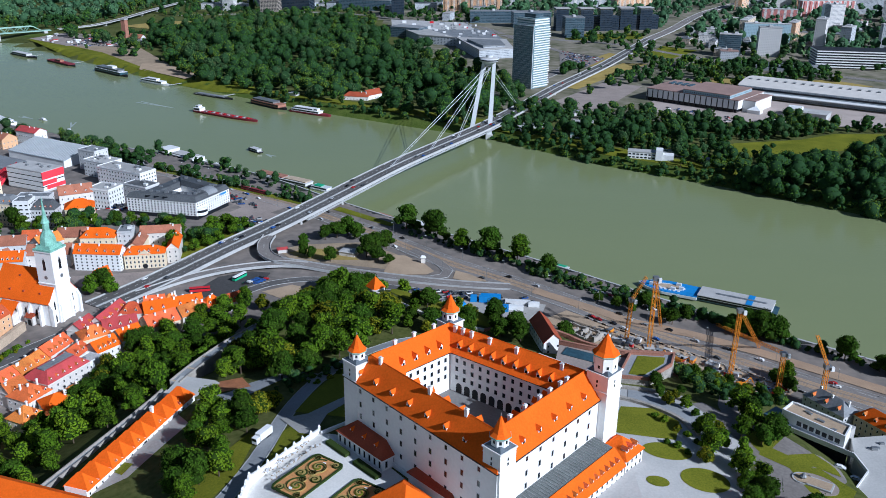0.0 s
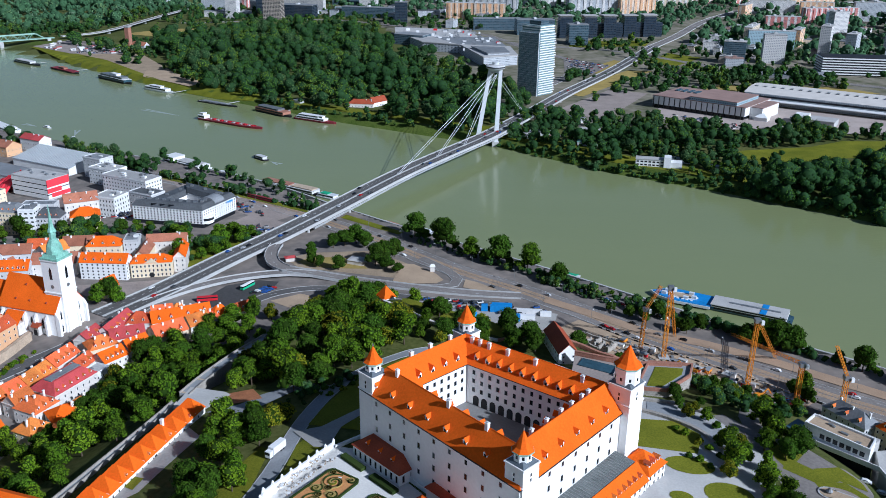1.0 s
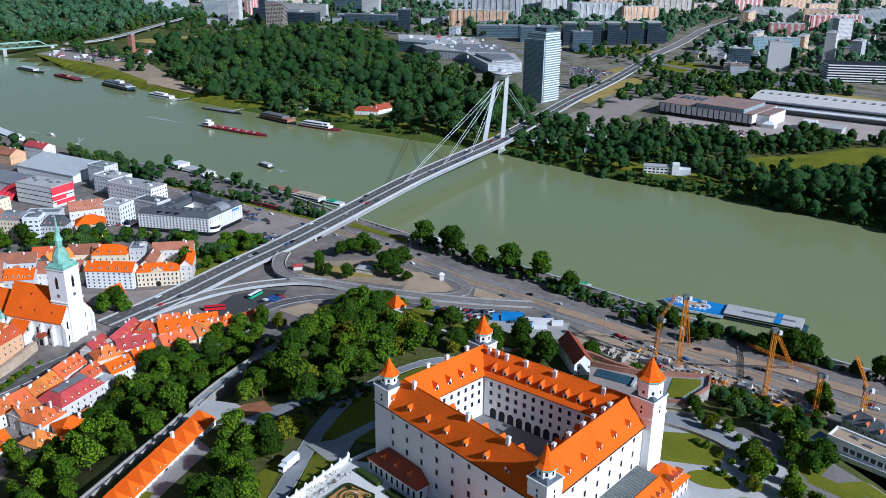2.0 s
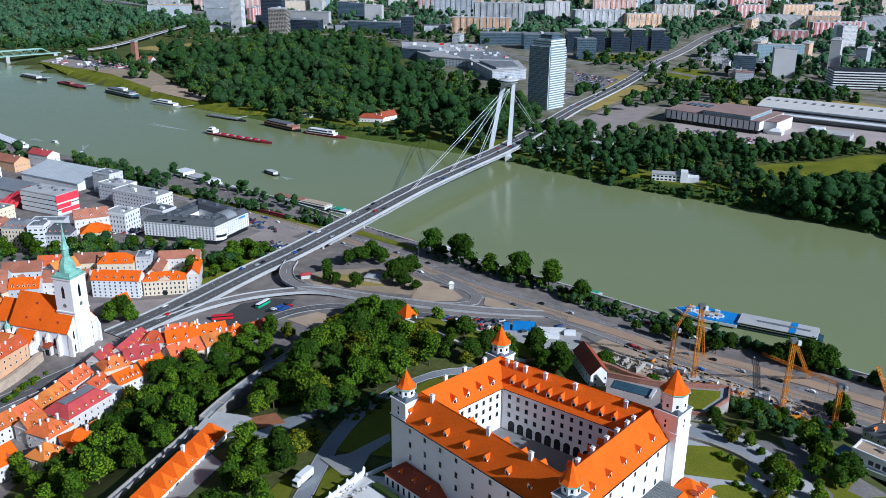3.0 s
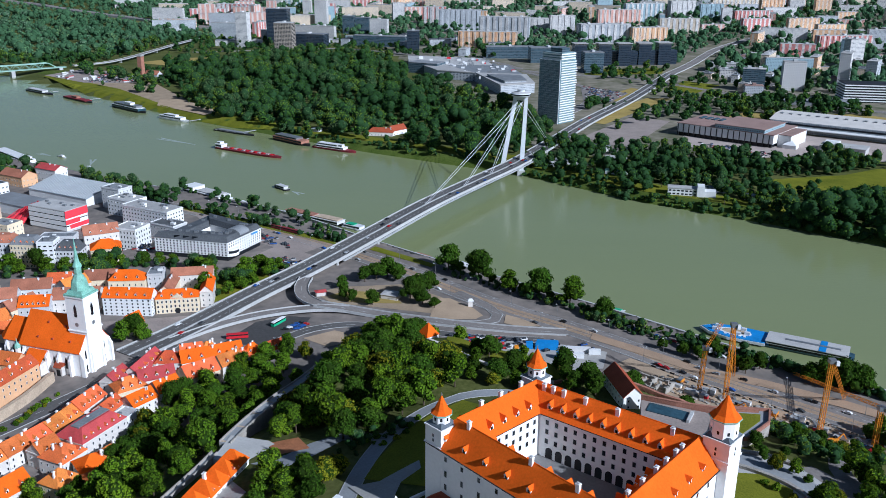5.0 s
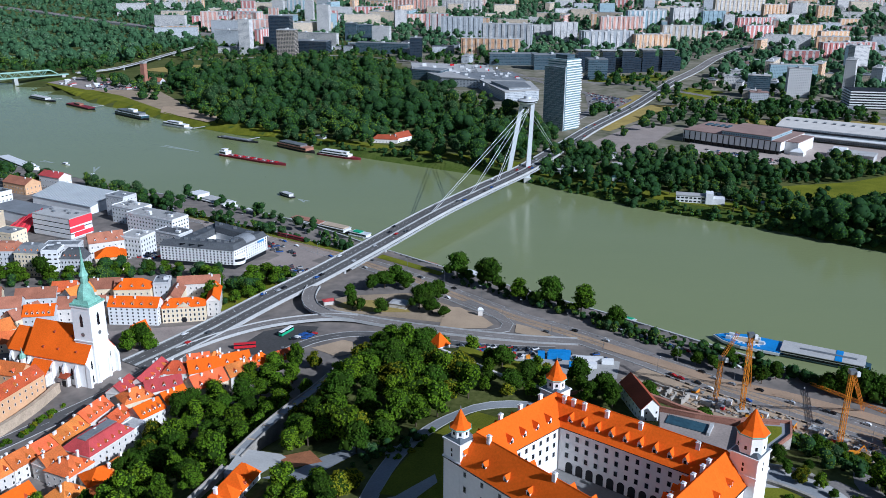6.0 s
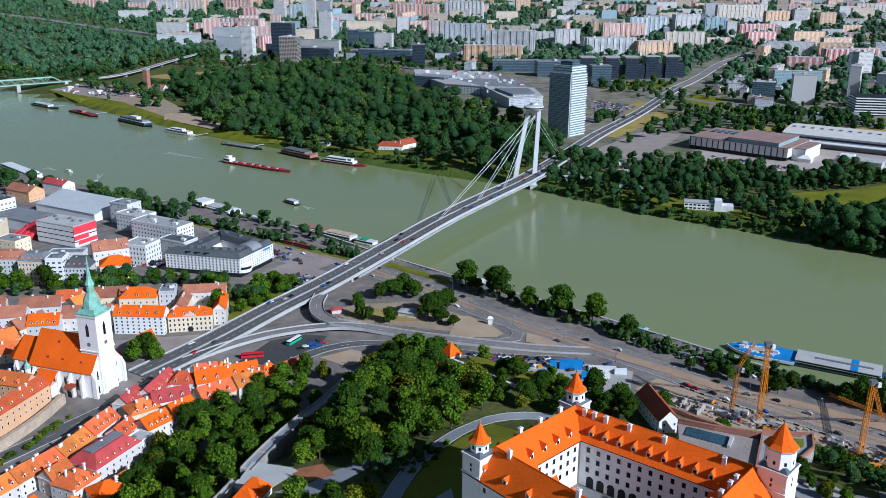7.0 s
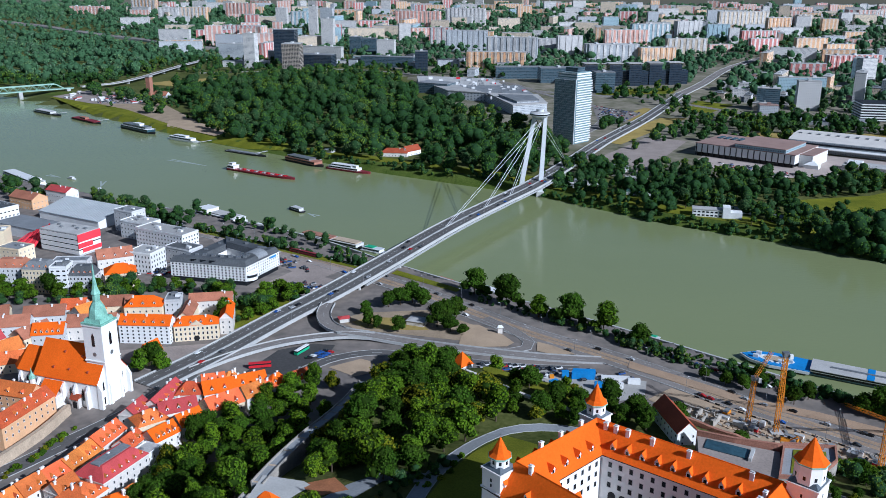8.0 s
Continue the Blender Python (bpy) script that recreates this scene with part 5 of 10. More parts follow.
house(-176, 480, 20, 12, 9, 8, 4.6, PLASTER_OLD, O, "gable", 2, 3, 2, 2)
house(-160, 476, 32, 13, 9, 9, 4.8, PLASTER_CREAM, BR, "gable", 2, 4, 2, 1)
house(-146, 474, 48, 9, 8, 8, 4.4, PLASTER_OLD, O, "hip", 2, 3, 2, 1)
house(-207, 446, 78, 13, 9, 8.4, 4.4, PLASTER_OLD, RD, "gable", 2, 4, 2, 2)
# lower corner by the hill wood
house(-188, 366, 40, 13, 11, 6, 4.2, PLASTER_OLD, BR, "hip", 2, 3, 3, 0, 1, "low house with a broad orange hipped roof")
house(-180, 352, 50, 11, 9, 5.5, 4, PLASTER_CREAM, O, "hip", 1, 3, 3, 0, 1)
house(-214, 376, 62, 10, 10, 8, 5, PLASTER_OLD, O, "gable", 2, 3, 2, 2)
house(-216, 345, 60, 14, 11, 8, 5.5, PLASTER_OLD, BR, "gable", 2, 4, 3, 2)
house(-197, 352, 66, 11, 10, 7, 5, PLASTER_CREAM, O, "hip", 2, 3, 3, 2)
house(-183, 372, 60, 12, 9, 6, 4.5, PLASTER_OLD, O, "hip", 2, 3, 3, 1)
house(-228, 330, 60, 12, 11, 8, 5.5, PLASTER_OLD, O, "gable", 2, 4, 3, 2)
house(-246, 338, 62, 16, 10, 8, 5, PLASTER_OLD, BR, "gable", 2, 5, 3, 2)
# behind the old town wall
house(-261, 437, 74, 33, 9, 8.5, 4.5, PLASTER_ORANGE, O, "gable", 2, 9, 2, 5, 3, "ochre house on the town wall under red tiles", z=12)
house(-277, 463, -15, 26, 10, 10, 5, PLASTER_ORANGE, O, "gable", 3, 7, 3, 3)
house(-293, 440, 70, 26, 10, 10, 5, PLASTER_ORANGE, O, "gable", 3, 7, 3, 3)
house(-284, 418, 74, 18, 10, 9, 5, PLASTER_OLD, O, "gable", 2, 5, 3, 2)
house(-272, 405, 70, 12, 9, 9, 4.5, WHITE, O, "gable", 3, 4, 3, 2)
k = Mesh()
ln = smooth_line([(-266, 385), (-256, 408), (-249, 432), (-246, 456)], 5)
for p in ln:
    p.z = 13.5
ribbon(k, ln, -1.2, 1.2, 0, 9, 0)
solo("town_wall", k, STONE_TAN, "old tan stone town wall", "wall", kind="structure")
for (x, y, t_, w, d, h, tl, n) in ((-325, 560, 15, 20, 12, 11, B, 5), (-312, 578, 12, 24, 11, 11, B, 5), (-297, 588, 10, 14, 11, 12, O, 3), (-306, 545, 60, 20, 10, 11, B, 4), (-295, 546, 10, 17, 12, 12, BR, 5),
                            (-274, 561, 8, 28, 15, 12, B, 6), (-285, 580, 55, 16, 11, 12, O, 3), (-270, 592, 10, 20, 11, 13, B, 4), (-255, 590, 8, 14, 11, 13, B, 3), (-313, 522, 50, 18, 12, 10, O, 4),
                            (-330, 535, 55, 16, 11, 10, RD, 4), (-300, 510, 20, 16, 10, 9, O, 4), (-345, 575, 20, 18, 12, 11, B, 4), (-338, 550, 60, 18, 12, 10, B, 4), (-350, 545, 20, 16, 12, 10, O, 4)):
    house(x, y, t_, w + 1.5, d + 3, h - 2.8, 5.0, (PLASTER_OLD, PLASTER_CREAM, PLASTER_GREY)[n % 3], tl, "gable", 2, n, 3, n if tl is BR else 0, 2)
for i in range(22):
    f = i / 21
    shrub(-250.5 + 15.5 * f + R1.uniform(-1.5, 1.5), 393 + 47 * f + R1.uniform(-1.5, 1.5), R1.uniform(0.7, 1.3)) if i % 7 < 5 else None
# two palaces on the square
house(-236.5, 553, -2, 32, 12, 12.5, 4.8, WHITE, BR, "gable", 5, 9, 4, 5, 3, "white five-storey house with an orange roof and dormers", ww=1.3, wh=1.3)
pal = house(-207, 558, 11, 27, 11, 10.5, 4.2, PLASTER_CREAM, BR, "hip", 3, 10, 4, 4, 2, "cream palace with rows of windows and a small pediment", ww=1.2, wh=1.9)
k = Mesh()
k.add([(-4.5, -5.85, 10.5), (4.5, -5.85, 10.5), (0, -5.85, 13), (-4.5, -3.5, 10.5), (4.5, -3.5, 10.5), (0, -2.5, 13)], [(0, 1, 2), (1, 4, 5, 2), (3, 0, 2, 5)])
part("pediment", k, PLASTER_CREAM, pal, "triangular gable over the middle bays")
part("portal", Mesh().box(-1.3, -5.8, 0, 1.3, -5.4, 3.4), BLACK, pal, "dark arched doorway")
house(-218, 577, 95, 30, 9, 11, 4, PLASTER_CREAM, B, "gable", 3, 8, 2, 0, 2)
house(-192, 576, 100, 26, 8, 11, 4, PLASTER_OLD, BR, "gable", 3, 8, 2, 0, 2)
house(-207, 594, 10, 28, 9, 13, 4, PLASTER_OLD, B, "gable", 3, 8, 2, 0, 2)
house(-248, 583, 5, 24, 12, 13, 5.5, PLASTER_CREAM, BR, "hip", 3, 6, 3, 3, 2)
house(-231, 590, 8, 10, 14, 15, 0.2, PLASTER_GREY, ROOF_GREY, "flat", 4, 3, 4, 0, 2, "narrow grey flat-roofed house")
house(-224, 521, 62, 11, 7, 7, 6, PLASTER_CREAM, BR, "gable", 1, 3, 1, 0, 0, "small chapel house with a steep orange roof beside the church")
# the row of tall town houses
house(-366, 648, 3, 24, 14, 17, 5, PLASTER_GREY, B, "mansard", 5, 8, 4, 4, 2, "grey four-storey town house with mansard roof", ww=1.2, wh=1.8)
house(-343, 641, -4, 21, 14, 18, 5, PLASTER_CREAM, ROOF_GREY, "mansard", 5, 8, 4, 4, 2, "beige ornate town house with mansard roof", ww=1.2, wh=1.9)
house(-326.5, 638, 4, 12, 14, 21, 0.2, WHITE, ROOF_GREY, "flat", 6, 3, 4, 0, 3, "white modern house with long balconies", ww=2.6, wh=1.3)
house(-311, 640, 2, 18, 13, 14, 6, PLASTER_GREY, ROOF_DARK, "mansard", 4, 7, 3, 4, 1, "town house with a dark curved mansard roof", ww=1.3, wh=1.9)
house(-291, 655, 22, 22, 16, 11, 5.5, PLASTER_CREAM, BR, "hip", 3, 6, 4, 0, 2, "cream house with a broad orange roof and skylight")
house(-305, 682, 28, 26, 13, 14, 6, PLASTER_OLD, B, "gable", 3, 6, 3, 3, 2)
house(-332, 668, 5, 26, 12, 15, 0.2, PLASTER_GREY, ROOF_GREY, "flat", 4, 6, 3, 0, 3)
house(-283, 690, -18, 21, 19, 16, 0.2, WHITE, ROOF_LIGHT, "flat", 4, 7, 6, 0, 4, "white office house with slanted window strips", ww=1.2, wh=2.2)
house(-284, 744, -27, 52, 19, 17, 0.2, WHITE, ROOF_LIGHT, "flat", 5, 15, 6, 0, 6, "long white office block with a flat roof", ww=1.6, wh=1.5)
house(-262, 716, -27, 26, 16, 11, 0.2, PLASTER_GREY, ROOF_DARK, "flat", 3, 7, 4, 0, 2)
house(-318, 778, -27, 30, 18, 15, 0.2, WHITE, ROOF_LIGHT, "flat", 4, 8, 5, 0, 5, "stepped white block by the river", ww=1.6, wh=1.4)
house(-335, 800, -27, 22, 16, 19, 0.2, PLASTER_GREY, ROOF_GREY, "flat", 5, 5, 4, 0, 3)
house(-390, 700, -20, 22, 16, 15, 0.2, PLASTER_CREAM, ROOF_GREY, "flat", 4, 5, 4, 0, 2)
house(-415, 722, 10, 16, 18, 22, 0.2, PLASTER_CREAM, ROOF_LIGHT, "flat", 1, 0, 0, 0, 2, "plain cream blank-walled house")
house(-440, 690, 10, 26, 16, 15, 5, PLASTER_GREY, B, "mansard", 4, 8, 4, 3, 2)
house(-405, 660, 8, 30, 14, 16, 5, PLASTER_GREY, O, "mansard", 4, 9, 4, 4, 2)
house(-470, 830, -30, 34, 20, 14, 0.2, WHITE, ROOF_DARK, "flat", 3, 9, 5, 0, 4, "white house with dark glazed roof", ww=2.4, wh=1.3)
house(-465, 880, -28, 34, 18, 10, 5, PLASTER_ORANGE, B, "gable", 2, 8, 4, 0, 2)
house(-440, 900, -28, 30, 15, 12, 4, WHITE, RD, "gable", 2, 8, 4, 0, 2)
house(-520, 840, -25, 30, 20, 14, 0.2, PLASTER_GREY, ROOF_GREY, "flat", 4, 8, 5, 0, 4)
house(-500, 770, -20, 30, 20, 16, 5, PLASTER_OLD, O, "hip", 4, 8, 5, 0, 3)

# gallery: red and white banded bridge wing, coral mesh tent, glazed hall
gal = thing("gallery", -357, 736, 8, -25, "white banded gallery wing with bright red end panels", "gallery")
part("wall", Mesh().box(-28, -11, 0, 14, 11, 18), PLASTER_GREY, gal)
part("roof", Mesh().box(-28.5, -11.5, 18, 14.5, 11.5, 19), ROOF_LIGHT, gal)
for i in range(4):
    part("band", Mesh().box(-28.6, -11.7, 1.4 + 4.3 * i, 14.6, 11.7, 4.8 + 4.3 * i), WHITE, gal, "white horizontal band")
    part("glazing", Mesh().box(-28.1, -11.2, 4.8 + 4.3 * i, 14.1, 11.2, 5.7 + 4.3 * i), GLASS, gal, "dark window strip")
for a, b, c, e in ((-11.9, 11.9, 12.0, 18.4), (-11.9, 3.0, 6.8, 10.6), (-8.0, 11.9, 2.6, 6.0)):
    part("red_panel", Mesh().box(14.55, a, c, 14.9, b, e), RED_PANEL, gal, "bright red panel")
for x_, y_ in ((-22, 3), (-14, -2), (-6, 4), (2, 0), (8, 3)):
    part("roof_unit", Mesh().box(x_ - 1.4, y_ - 1, 19, x_ + 1.4, y_ + 1, 20.4), STEEL, gal)
k = Mesh()
for i in range(7):
    x0 = -13 + 3.8 * i
    q = 1 - i % 2
    k.add([(x0, -12 - q, 0), (x0 + 3.8, -13 + q, 0), (x0 + 5.4, 8, 8 + 1.7 * i + 0.8 * q), (x0 + 1.6, 8, 6.4 + 1.7 * i - 0.8 * q), (x0, 12, 0), (x0 + 3.8, 12, 0)], [(0, 1, 2, 3), (3, 2, 5, 4)])
solo("mesh_tent", k, RED_PANEL, "coral red folded mesh canopy beside the gallery", "canopy", -403, 751, 8, -20)
hall = thing("exhibition_wing", -392, 832, 8, -28, "white gallery hall with a sloping ribbed grey glass roof", "gallery")
part("wall", Mesh().prism([(-40, -16), (40, -16), (40, 16), (-40, 16)], 0, [7, 7, 14, 14], 0), WHITE, hall)
k = Mesh()
k.add([(-40.5, -16.5, 7.2), (40.5, -16.5, 7.2), (40.5, 16.5, 14.4), (-40.5, 16.5, 14.4), (-40.5, -16.5, 6.6), (40.5, -16.5, 6.6), (40.5, 16.5, 13.8), (-40.5, 16.5, 13.8)], [(0, 1, 2, 3), (0, 4, 5, 1), (1, 5, 6, 2), (2, 6, 7, 3), (3, 7, 4, 0)])
rf = part("roof", k, mat("grey_roof_glass", (0.34, 0.38, 0.41), 0.15, 0.1, 0.6, rough=0.35), hall, "sloping ribbed grey roof")
for i in range(27):
    x_ = -39 + 3 * i
    part("roof_rib", Mesh().add([(x_, -16.4, 7.3), (x_ + 0.3, -16.4, 7.3), (x_ + 0.3, 16.4, 14.5), (x_, 16.4, 14.5), (x_, -16.4, 7.7), (x_ + 0.3, -16.4, 7.7), (x_ + 0.3, 16.4, 14.9), (x_, 16.4, 14.9)],
                                [(4, 5, 6, 7), (0, 1, 5, 4), (1, 2, 6, 5), (2, 3, 7, 6), (3, 0, 4, 7)]), CONCRETE, rf)
slab = thing("gallery_forecourt", -418, 786, 8, -28, "low pale grey gallery wing with a flat roof", "gallery")
part("wall", Mesh().box(-32, -14, 0, 32, 14, 9), WHITE, slab)
part("roof", Mesh().box(-32.4, -14.4, 9, 32.4, 14.4, 9.6), ROOF_GREY, slab, "pale blue-grey sheet roof")

# ---- hotel with its perforated white walls round a court ----
HOT = [(-257, 666), (-197, 653), (-180, 692), (-231, 729)]
HIN = offset(HOT, -14)
hotel = thing("hotel", 0, 0, 8, 0, "white hotel block with punched square windows and a dark roof", "hotel")
for i in range(4):
    j = (i + 1) % 4
    hh = (19, 19, 17, 15)[i]
    body = part("wall", Mesh().prism([HOT[i], HOT[j], HIN[j], HIN[i]], 3.6, hh - 4.0, 0), PLASTER, hotel, "white wall with punched windows")
    part("ground_floor", Mesh().prism([offset(HOT, -1)[i], offset(HOT, -1)[j], HIN[j], HIN[i]], -2, 3.6, 0), GLASS, hotel, "dark glazed ground floor")
    k = Mesh()
    a, b, c, e = offset(HOT, 0.5)[i], offset(HOT, 0.5)[j], offset(HIN, -0.4)[j], offset(HIN, -0.4)[i]
    a2, b2, c2, e2 = offset(HOT, -2.2)[i], offset(HOT, -2.2)[j], offset(HIN, 2.0)[j], offset(HIN, 2.0)[i]
    z0, z1 = hh - 4.0, hh
    k.add([(*a, z0), (*b, z0), (*c, z0), (*e, z0), (*a2, z1), (*b2, z1), (*c2, z1), (*e2, z1)], [(0, 1, 5, 4), (1, 2, 6, 5), (2, 3, 7, 6), (3, 0, 4, 7), (4, 5, 6, 7)])
    rf = part("roof", k, ROOF_DARK, hotel, "dark sheet mansard roof")
    L = math.dist(HOT[i], HOT[j])
    for f in range(5 if i < 2 else 3):
        window_row(body, lerp(HOT[i], HOT[j], 0.01), lerp(HOT[i], HOT[j], 0.99), 4.1 + 2.15 * f, int(L / 2.8), 1.15, 1.2, WIN_PLAIN)
    rr = random.Random(i)
    for s in range(7 if i < 2 else 3):
        c = lerp(lerp(HOT[i], HIN[i], 0.5), lerp(HOT[j], HIN[j], 0.5), (s + 0.5) / (7 if i < 2 else 3))
        part("roof_unit", Mesh().box(c[0] - rr.uniform(0.6, 2), c[1] - 1, hh, c[0] + rr.uniform(0.6, 2), c[1] + 1, hh + rr.uniform(0.8, 1.8)), STEEL, rf)
for s in range(8):
    c = lerp(HOT[0], HOT[1], (s + 0.5) / 8)
    part("roof_window", Mesh().box(c[0] - 2.2, c[1] + 0.5, 15.6, c[0] + 2.2, c[1] + 2.6, 17.6), GLASS, hotel, "dark roof window") if 1 < s < 5 else None
part("sign", Mesh().box(-1.5, -0.15, -0.7, 6.5, 0.15, 0.9), BLUE, hotel, "plain bright blue sign panel", pose(-184, 681, 13.4, 0, 0, 66))
part("sign", Mesh().box(-3, -0.15, -1, 3, 0.15, 1.2), BLUE, hotel, "plain bright blue sign panel", pose(-191, 667.5, 9.0, 0, 0, 66))
k = Mesh()
k.lathe([(6.5, 3.6), (6.5, 9), (6.8, 9.1), (6.8, 9.6)], 24, 0, (-197, 660, 0))
part("bay", k, PLASTER, hotel, "rounded white bay")
part("bay_glazing", Mesh().lathe([(6.56, 6), (6.56, 8)], 24, 0, (-197, 660, 0)), GLASS, hotel, "curved dark glazing")
k = Mesh()
k.lathe([(7.5, -1.4), (7.5, 1.4)], 20, 0)
ob = part("barrel_roof", Mesh().prism([(7.5 * math.cos(t_), 7.5 * math.sin(t_)) for t_ in np.linspace(0, math.pi, 12)], -6, 6, 0), ROOF_GREY, hotel, "grey barrel roof over the corner")
ob.matrix_basis = pose(-195, 676, 16.5, 90, 0, 66 + 90) @ Matrix.Diagonal((1, 0.55, 1, 1))

# ---- the church ----
church = thing("church", -228, 472.5, 8, 162, "white gothic church with orange roof and green copper spire", "church")
# local x runs east (away from the street) from the west front, local y to the south side
nave = part("nave", Mesh().box(0, -12, -3, 40, 12, 14.5).add([(0, -12, 14.5), (0, 12, 14.5), (0, 0, 30.2), (40, -12, 14.5), (40, 12, 14.5), (40, 0, 30.2)], [(0, 2, 1), (3, 4, 5)]), PLASTER, church, "tall white nave walls")
k = Mesh()
k.gable(40.5, 24, 14.5, 16.0, 0.5, 0, None, 0.4, Matrix.Translation((20.6, 0, 0)))
nr = part("nave_roof", k, TILE, church, "very steep orange tiled roof")
for (x_, f) in ((8, 0.75), (20, 0.75), (30, 0.75), (14, 0.35), (26, 0.3)):
    for s in (1,):
        part("roof_hatch", Mesh().box(-0.5, -0.4, -0.3, 0.5, 0.6, 0.7), TILE_DARK, nr, "", pose(x_, s * 12 * f, 14.5 + 16.0 * (1 - f) + 0.3))
ch = part("choir", Mesh().prism([(40, -8), (56, -8), (61, -4), (61, 4), (56, 8), (40, 8)], -3, 13.5, 0), PLASTER_OLD, church, "white choir with tall windows")
k = Mesh()
k.add([(40, -8.6, 13.3), (56.3, -8.6, 13.3), (61.7, -4.2, 13.3), (61.7, 4.2, 13.3), (56.3, 8.6, 13.3), (40, 8.6, 13.3), (40, 0, 25), (54, 0, 25)], [(0, 1, 7, 6), (1, 2, 7), (2, 3, 7), (3, 4, 7), (4, 5, 6, 7)])
part("choir_roof", k, TILE, church, "orange tiled choir roof")
for x_ in (6, 14, 22, 30, 38, 46, 54):
    yy = 12 if x_ < 40 else 8
    for s in (1, -1):
        b = part("buttress", Mesh().box(x_ - 0.7, s * yy - 0.2 if s > 0 else s * yy - 2.2, -3, x_ + 0.7, s * yy + 2.2 if s > 0 else s * yy + 0.2, 9.5)
                 .add([(x_ - 0.7, s * yy, 9.5), (x_ + 0.7, s * yy, 9.5), (x_ + 0.7, s * (yy + 2.2), 9.5), (x_ - 0.7, s * (yy + 2.2), 9.5), (x_ - 0.7, s * yy, 13), (x_ + 0.7, s * yy, 13)], [(0, 1, 5, 4), (4, 5, 2, 3), (0, 4, 3), (1, 2, 5)]), PLASTER, church, "stepped white buttress")
pw = [(-0.7, 0), (0.7, 0), (0.7, 5), (0, 7), (-0.7, 5)]
k = Mesh()
k.add([(x_, -0.06, z_) for x_, z_ in pw] + [(x_, 0.06, z_) for x_, z_ in pw], [tuple(range(5))] + [(i, i + 5, (i + 1) % 5 + 5, (i + 1) % 5) for i in range(5)])
LANCET = k.data("lancet", GLASS)
for x_ in (10, 18, 26, 34, 43, 50):
    part("lancet_window", LANCET, None, nave if x_ < 40 else ch, m=pose(x_, 12.02 if x_ < 40 else 8.02, 3.5, 0, 0, 180))
for y_ in (-7.5, 7.5):
    part("lancet_window", LANCET, None, nave, m=pose(-0.02, y_, 9, 0, 0, -90) @ Matrix.Diagonal((0.8, 1, 0.8, 1)))
    part("lancet_window", LANCET, None, nave, m=pose(-0.02, y_, 1, 0, 0, -90) @ Matrix.Diagonal((0.7, 1, 0.7, 1)))
for y_ in (-11.5, -4.2, 4.2, 11.5):
    part("buttress", Mesh().box(-2.4, y_ - 0.8, -3, 0.2, y_ + 0.8, 11).add([(-2.4, y_ - 0.8, 11), (0, y_ - 0.8, 11), (0, y_ + 0.8, 11), (-2.4, y_ + 0.8, 11), (0, y_ - 0.8, 15), (0, y_ + 0.8, 15)], [(0, 4, 5, 3), (0, 1, 4), (3, 5, 2)]), PLASTER, church, "stepped white buttress")
chap = part("chapel", Mesh().box(22, 12, -3, 33, 19, 7), PLASTER_OLD, church, "low side chapel")
part("chapel_roof", Mesh().gable(11.4, 13.5, 7, 6.0, 0.4, 0, None, 0.3, Matrix.Translation((27.5, 13.0, 0))), TILE, chap, "orange chapel roof")
part("porch", Mesh().box(11, 12, -3, 15.5, 15.2, 5.5), PLASTER_OLD, church, "south porch")
part("porch_roof", Mesh().gable(5.0, 4.4, 5.5, 2.2, 0.3, 0, 0, 0.2, Matrix.Translation((13.2, 13.6, 0))), TILE_DARK, church, "small dark red porch roof")
part("porch_door", Mesh().box(12, 15.1, 0, 14.5, 15.35, 3.6), BLACK, church, "dark porch doorway")
part("sacristy_turret", Mesh().box(37, 12, -3, 43, 17.5, 6).lathe([(1.6, 6), (1.6, 13)], 8, 0, (40.5, 14.5, 0)), PLASTER_OLD, church, "small stair turret")
part("turret_cap", Mesh().lathe([(4.6, 6.0), (1.6, 9.0)], 4, 0, (40, 14.7, 0), radians(45)).lathe([(2.0, 13), (1.6, 14.5), (0.5, 16.0), (0.1, 19)], 8, 0, (40.5, 14.5, 0)), COPPER, church, "green copper cap")
tower = part("tower", Mesh().box(-1.5, -6, -3, 10.5, 6, 45).box(-1.9, -6.4, 24.2, 10.9, 6.4, 24.9).box(-1.9, -6.4, 44.2, 10.9, 6.4, 45), PLASTER, church, "white square bell tower")
for z_ in (33,):
    for y_, x_, a in ((6.04, 4.5, 180), (-6.04, 4.5, 0)):
        part("bell_window", LANCET, None, tower, m=pose(x_, y_, z_, 0, 0, a) @ Matrix.Diagonal((1.3, 1, 1.1, 1)))
    part("bell_window", LANCET, None, tower, m=pose(-1.54, 0, z_, 0, 0, -90) @ Matrix.Diagonal((1.3, 1, 1.1, 1)))
    part("bell_window", LANCET, None, tower, m=pose(10.54, 0, z_, 0, 0, 90) @ Matrix.Diagonal((1.3, 1, 1.1, 1)))
for y_, x_, a in ((6.1, 4.5, 90), (-1.58, 0, 0)):
    k = Mesh().lathe([(1.15, -0.06), (1.15, 0.06)], 16, 0)
    ob = part("clock_face", k, STEEL, tower, "round clock face with dull dial")
    ob.matrix_basis = pose(4.5, 6.05, 28.5, 90, 0, 0) if a == 90 else pose(-1.55, 0, 28.5, 0, 90, 0)
k = Mesh()
k.box(-1.9, -6.4, 45, 10.9, 6.4, 46.0)
k.lathe([(7.6, 46.0), (6.6, 48.0)], 4, 0, (4.5, 0, 0), radians(45))
k.lathe([(5.0, 48.0), (4.8, 50.0), (4.2, 52.6), (2.9, 55.2), (2.1, 56.4), (2.0, 56.6), (2.0, 60.5), (2.6, 60.8), (2.5, 61.4), (1.5, 63.5), (0.9, 68.0), (0.1, 77)], 8, 0, (4.5, 0, 0), radians(22.5))
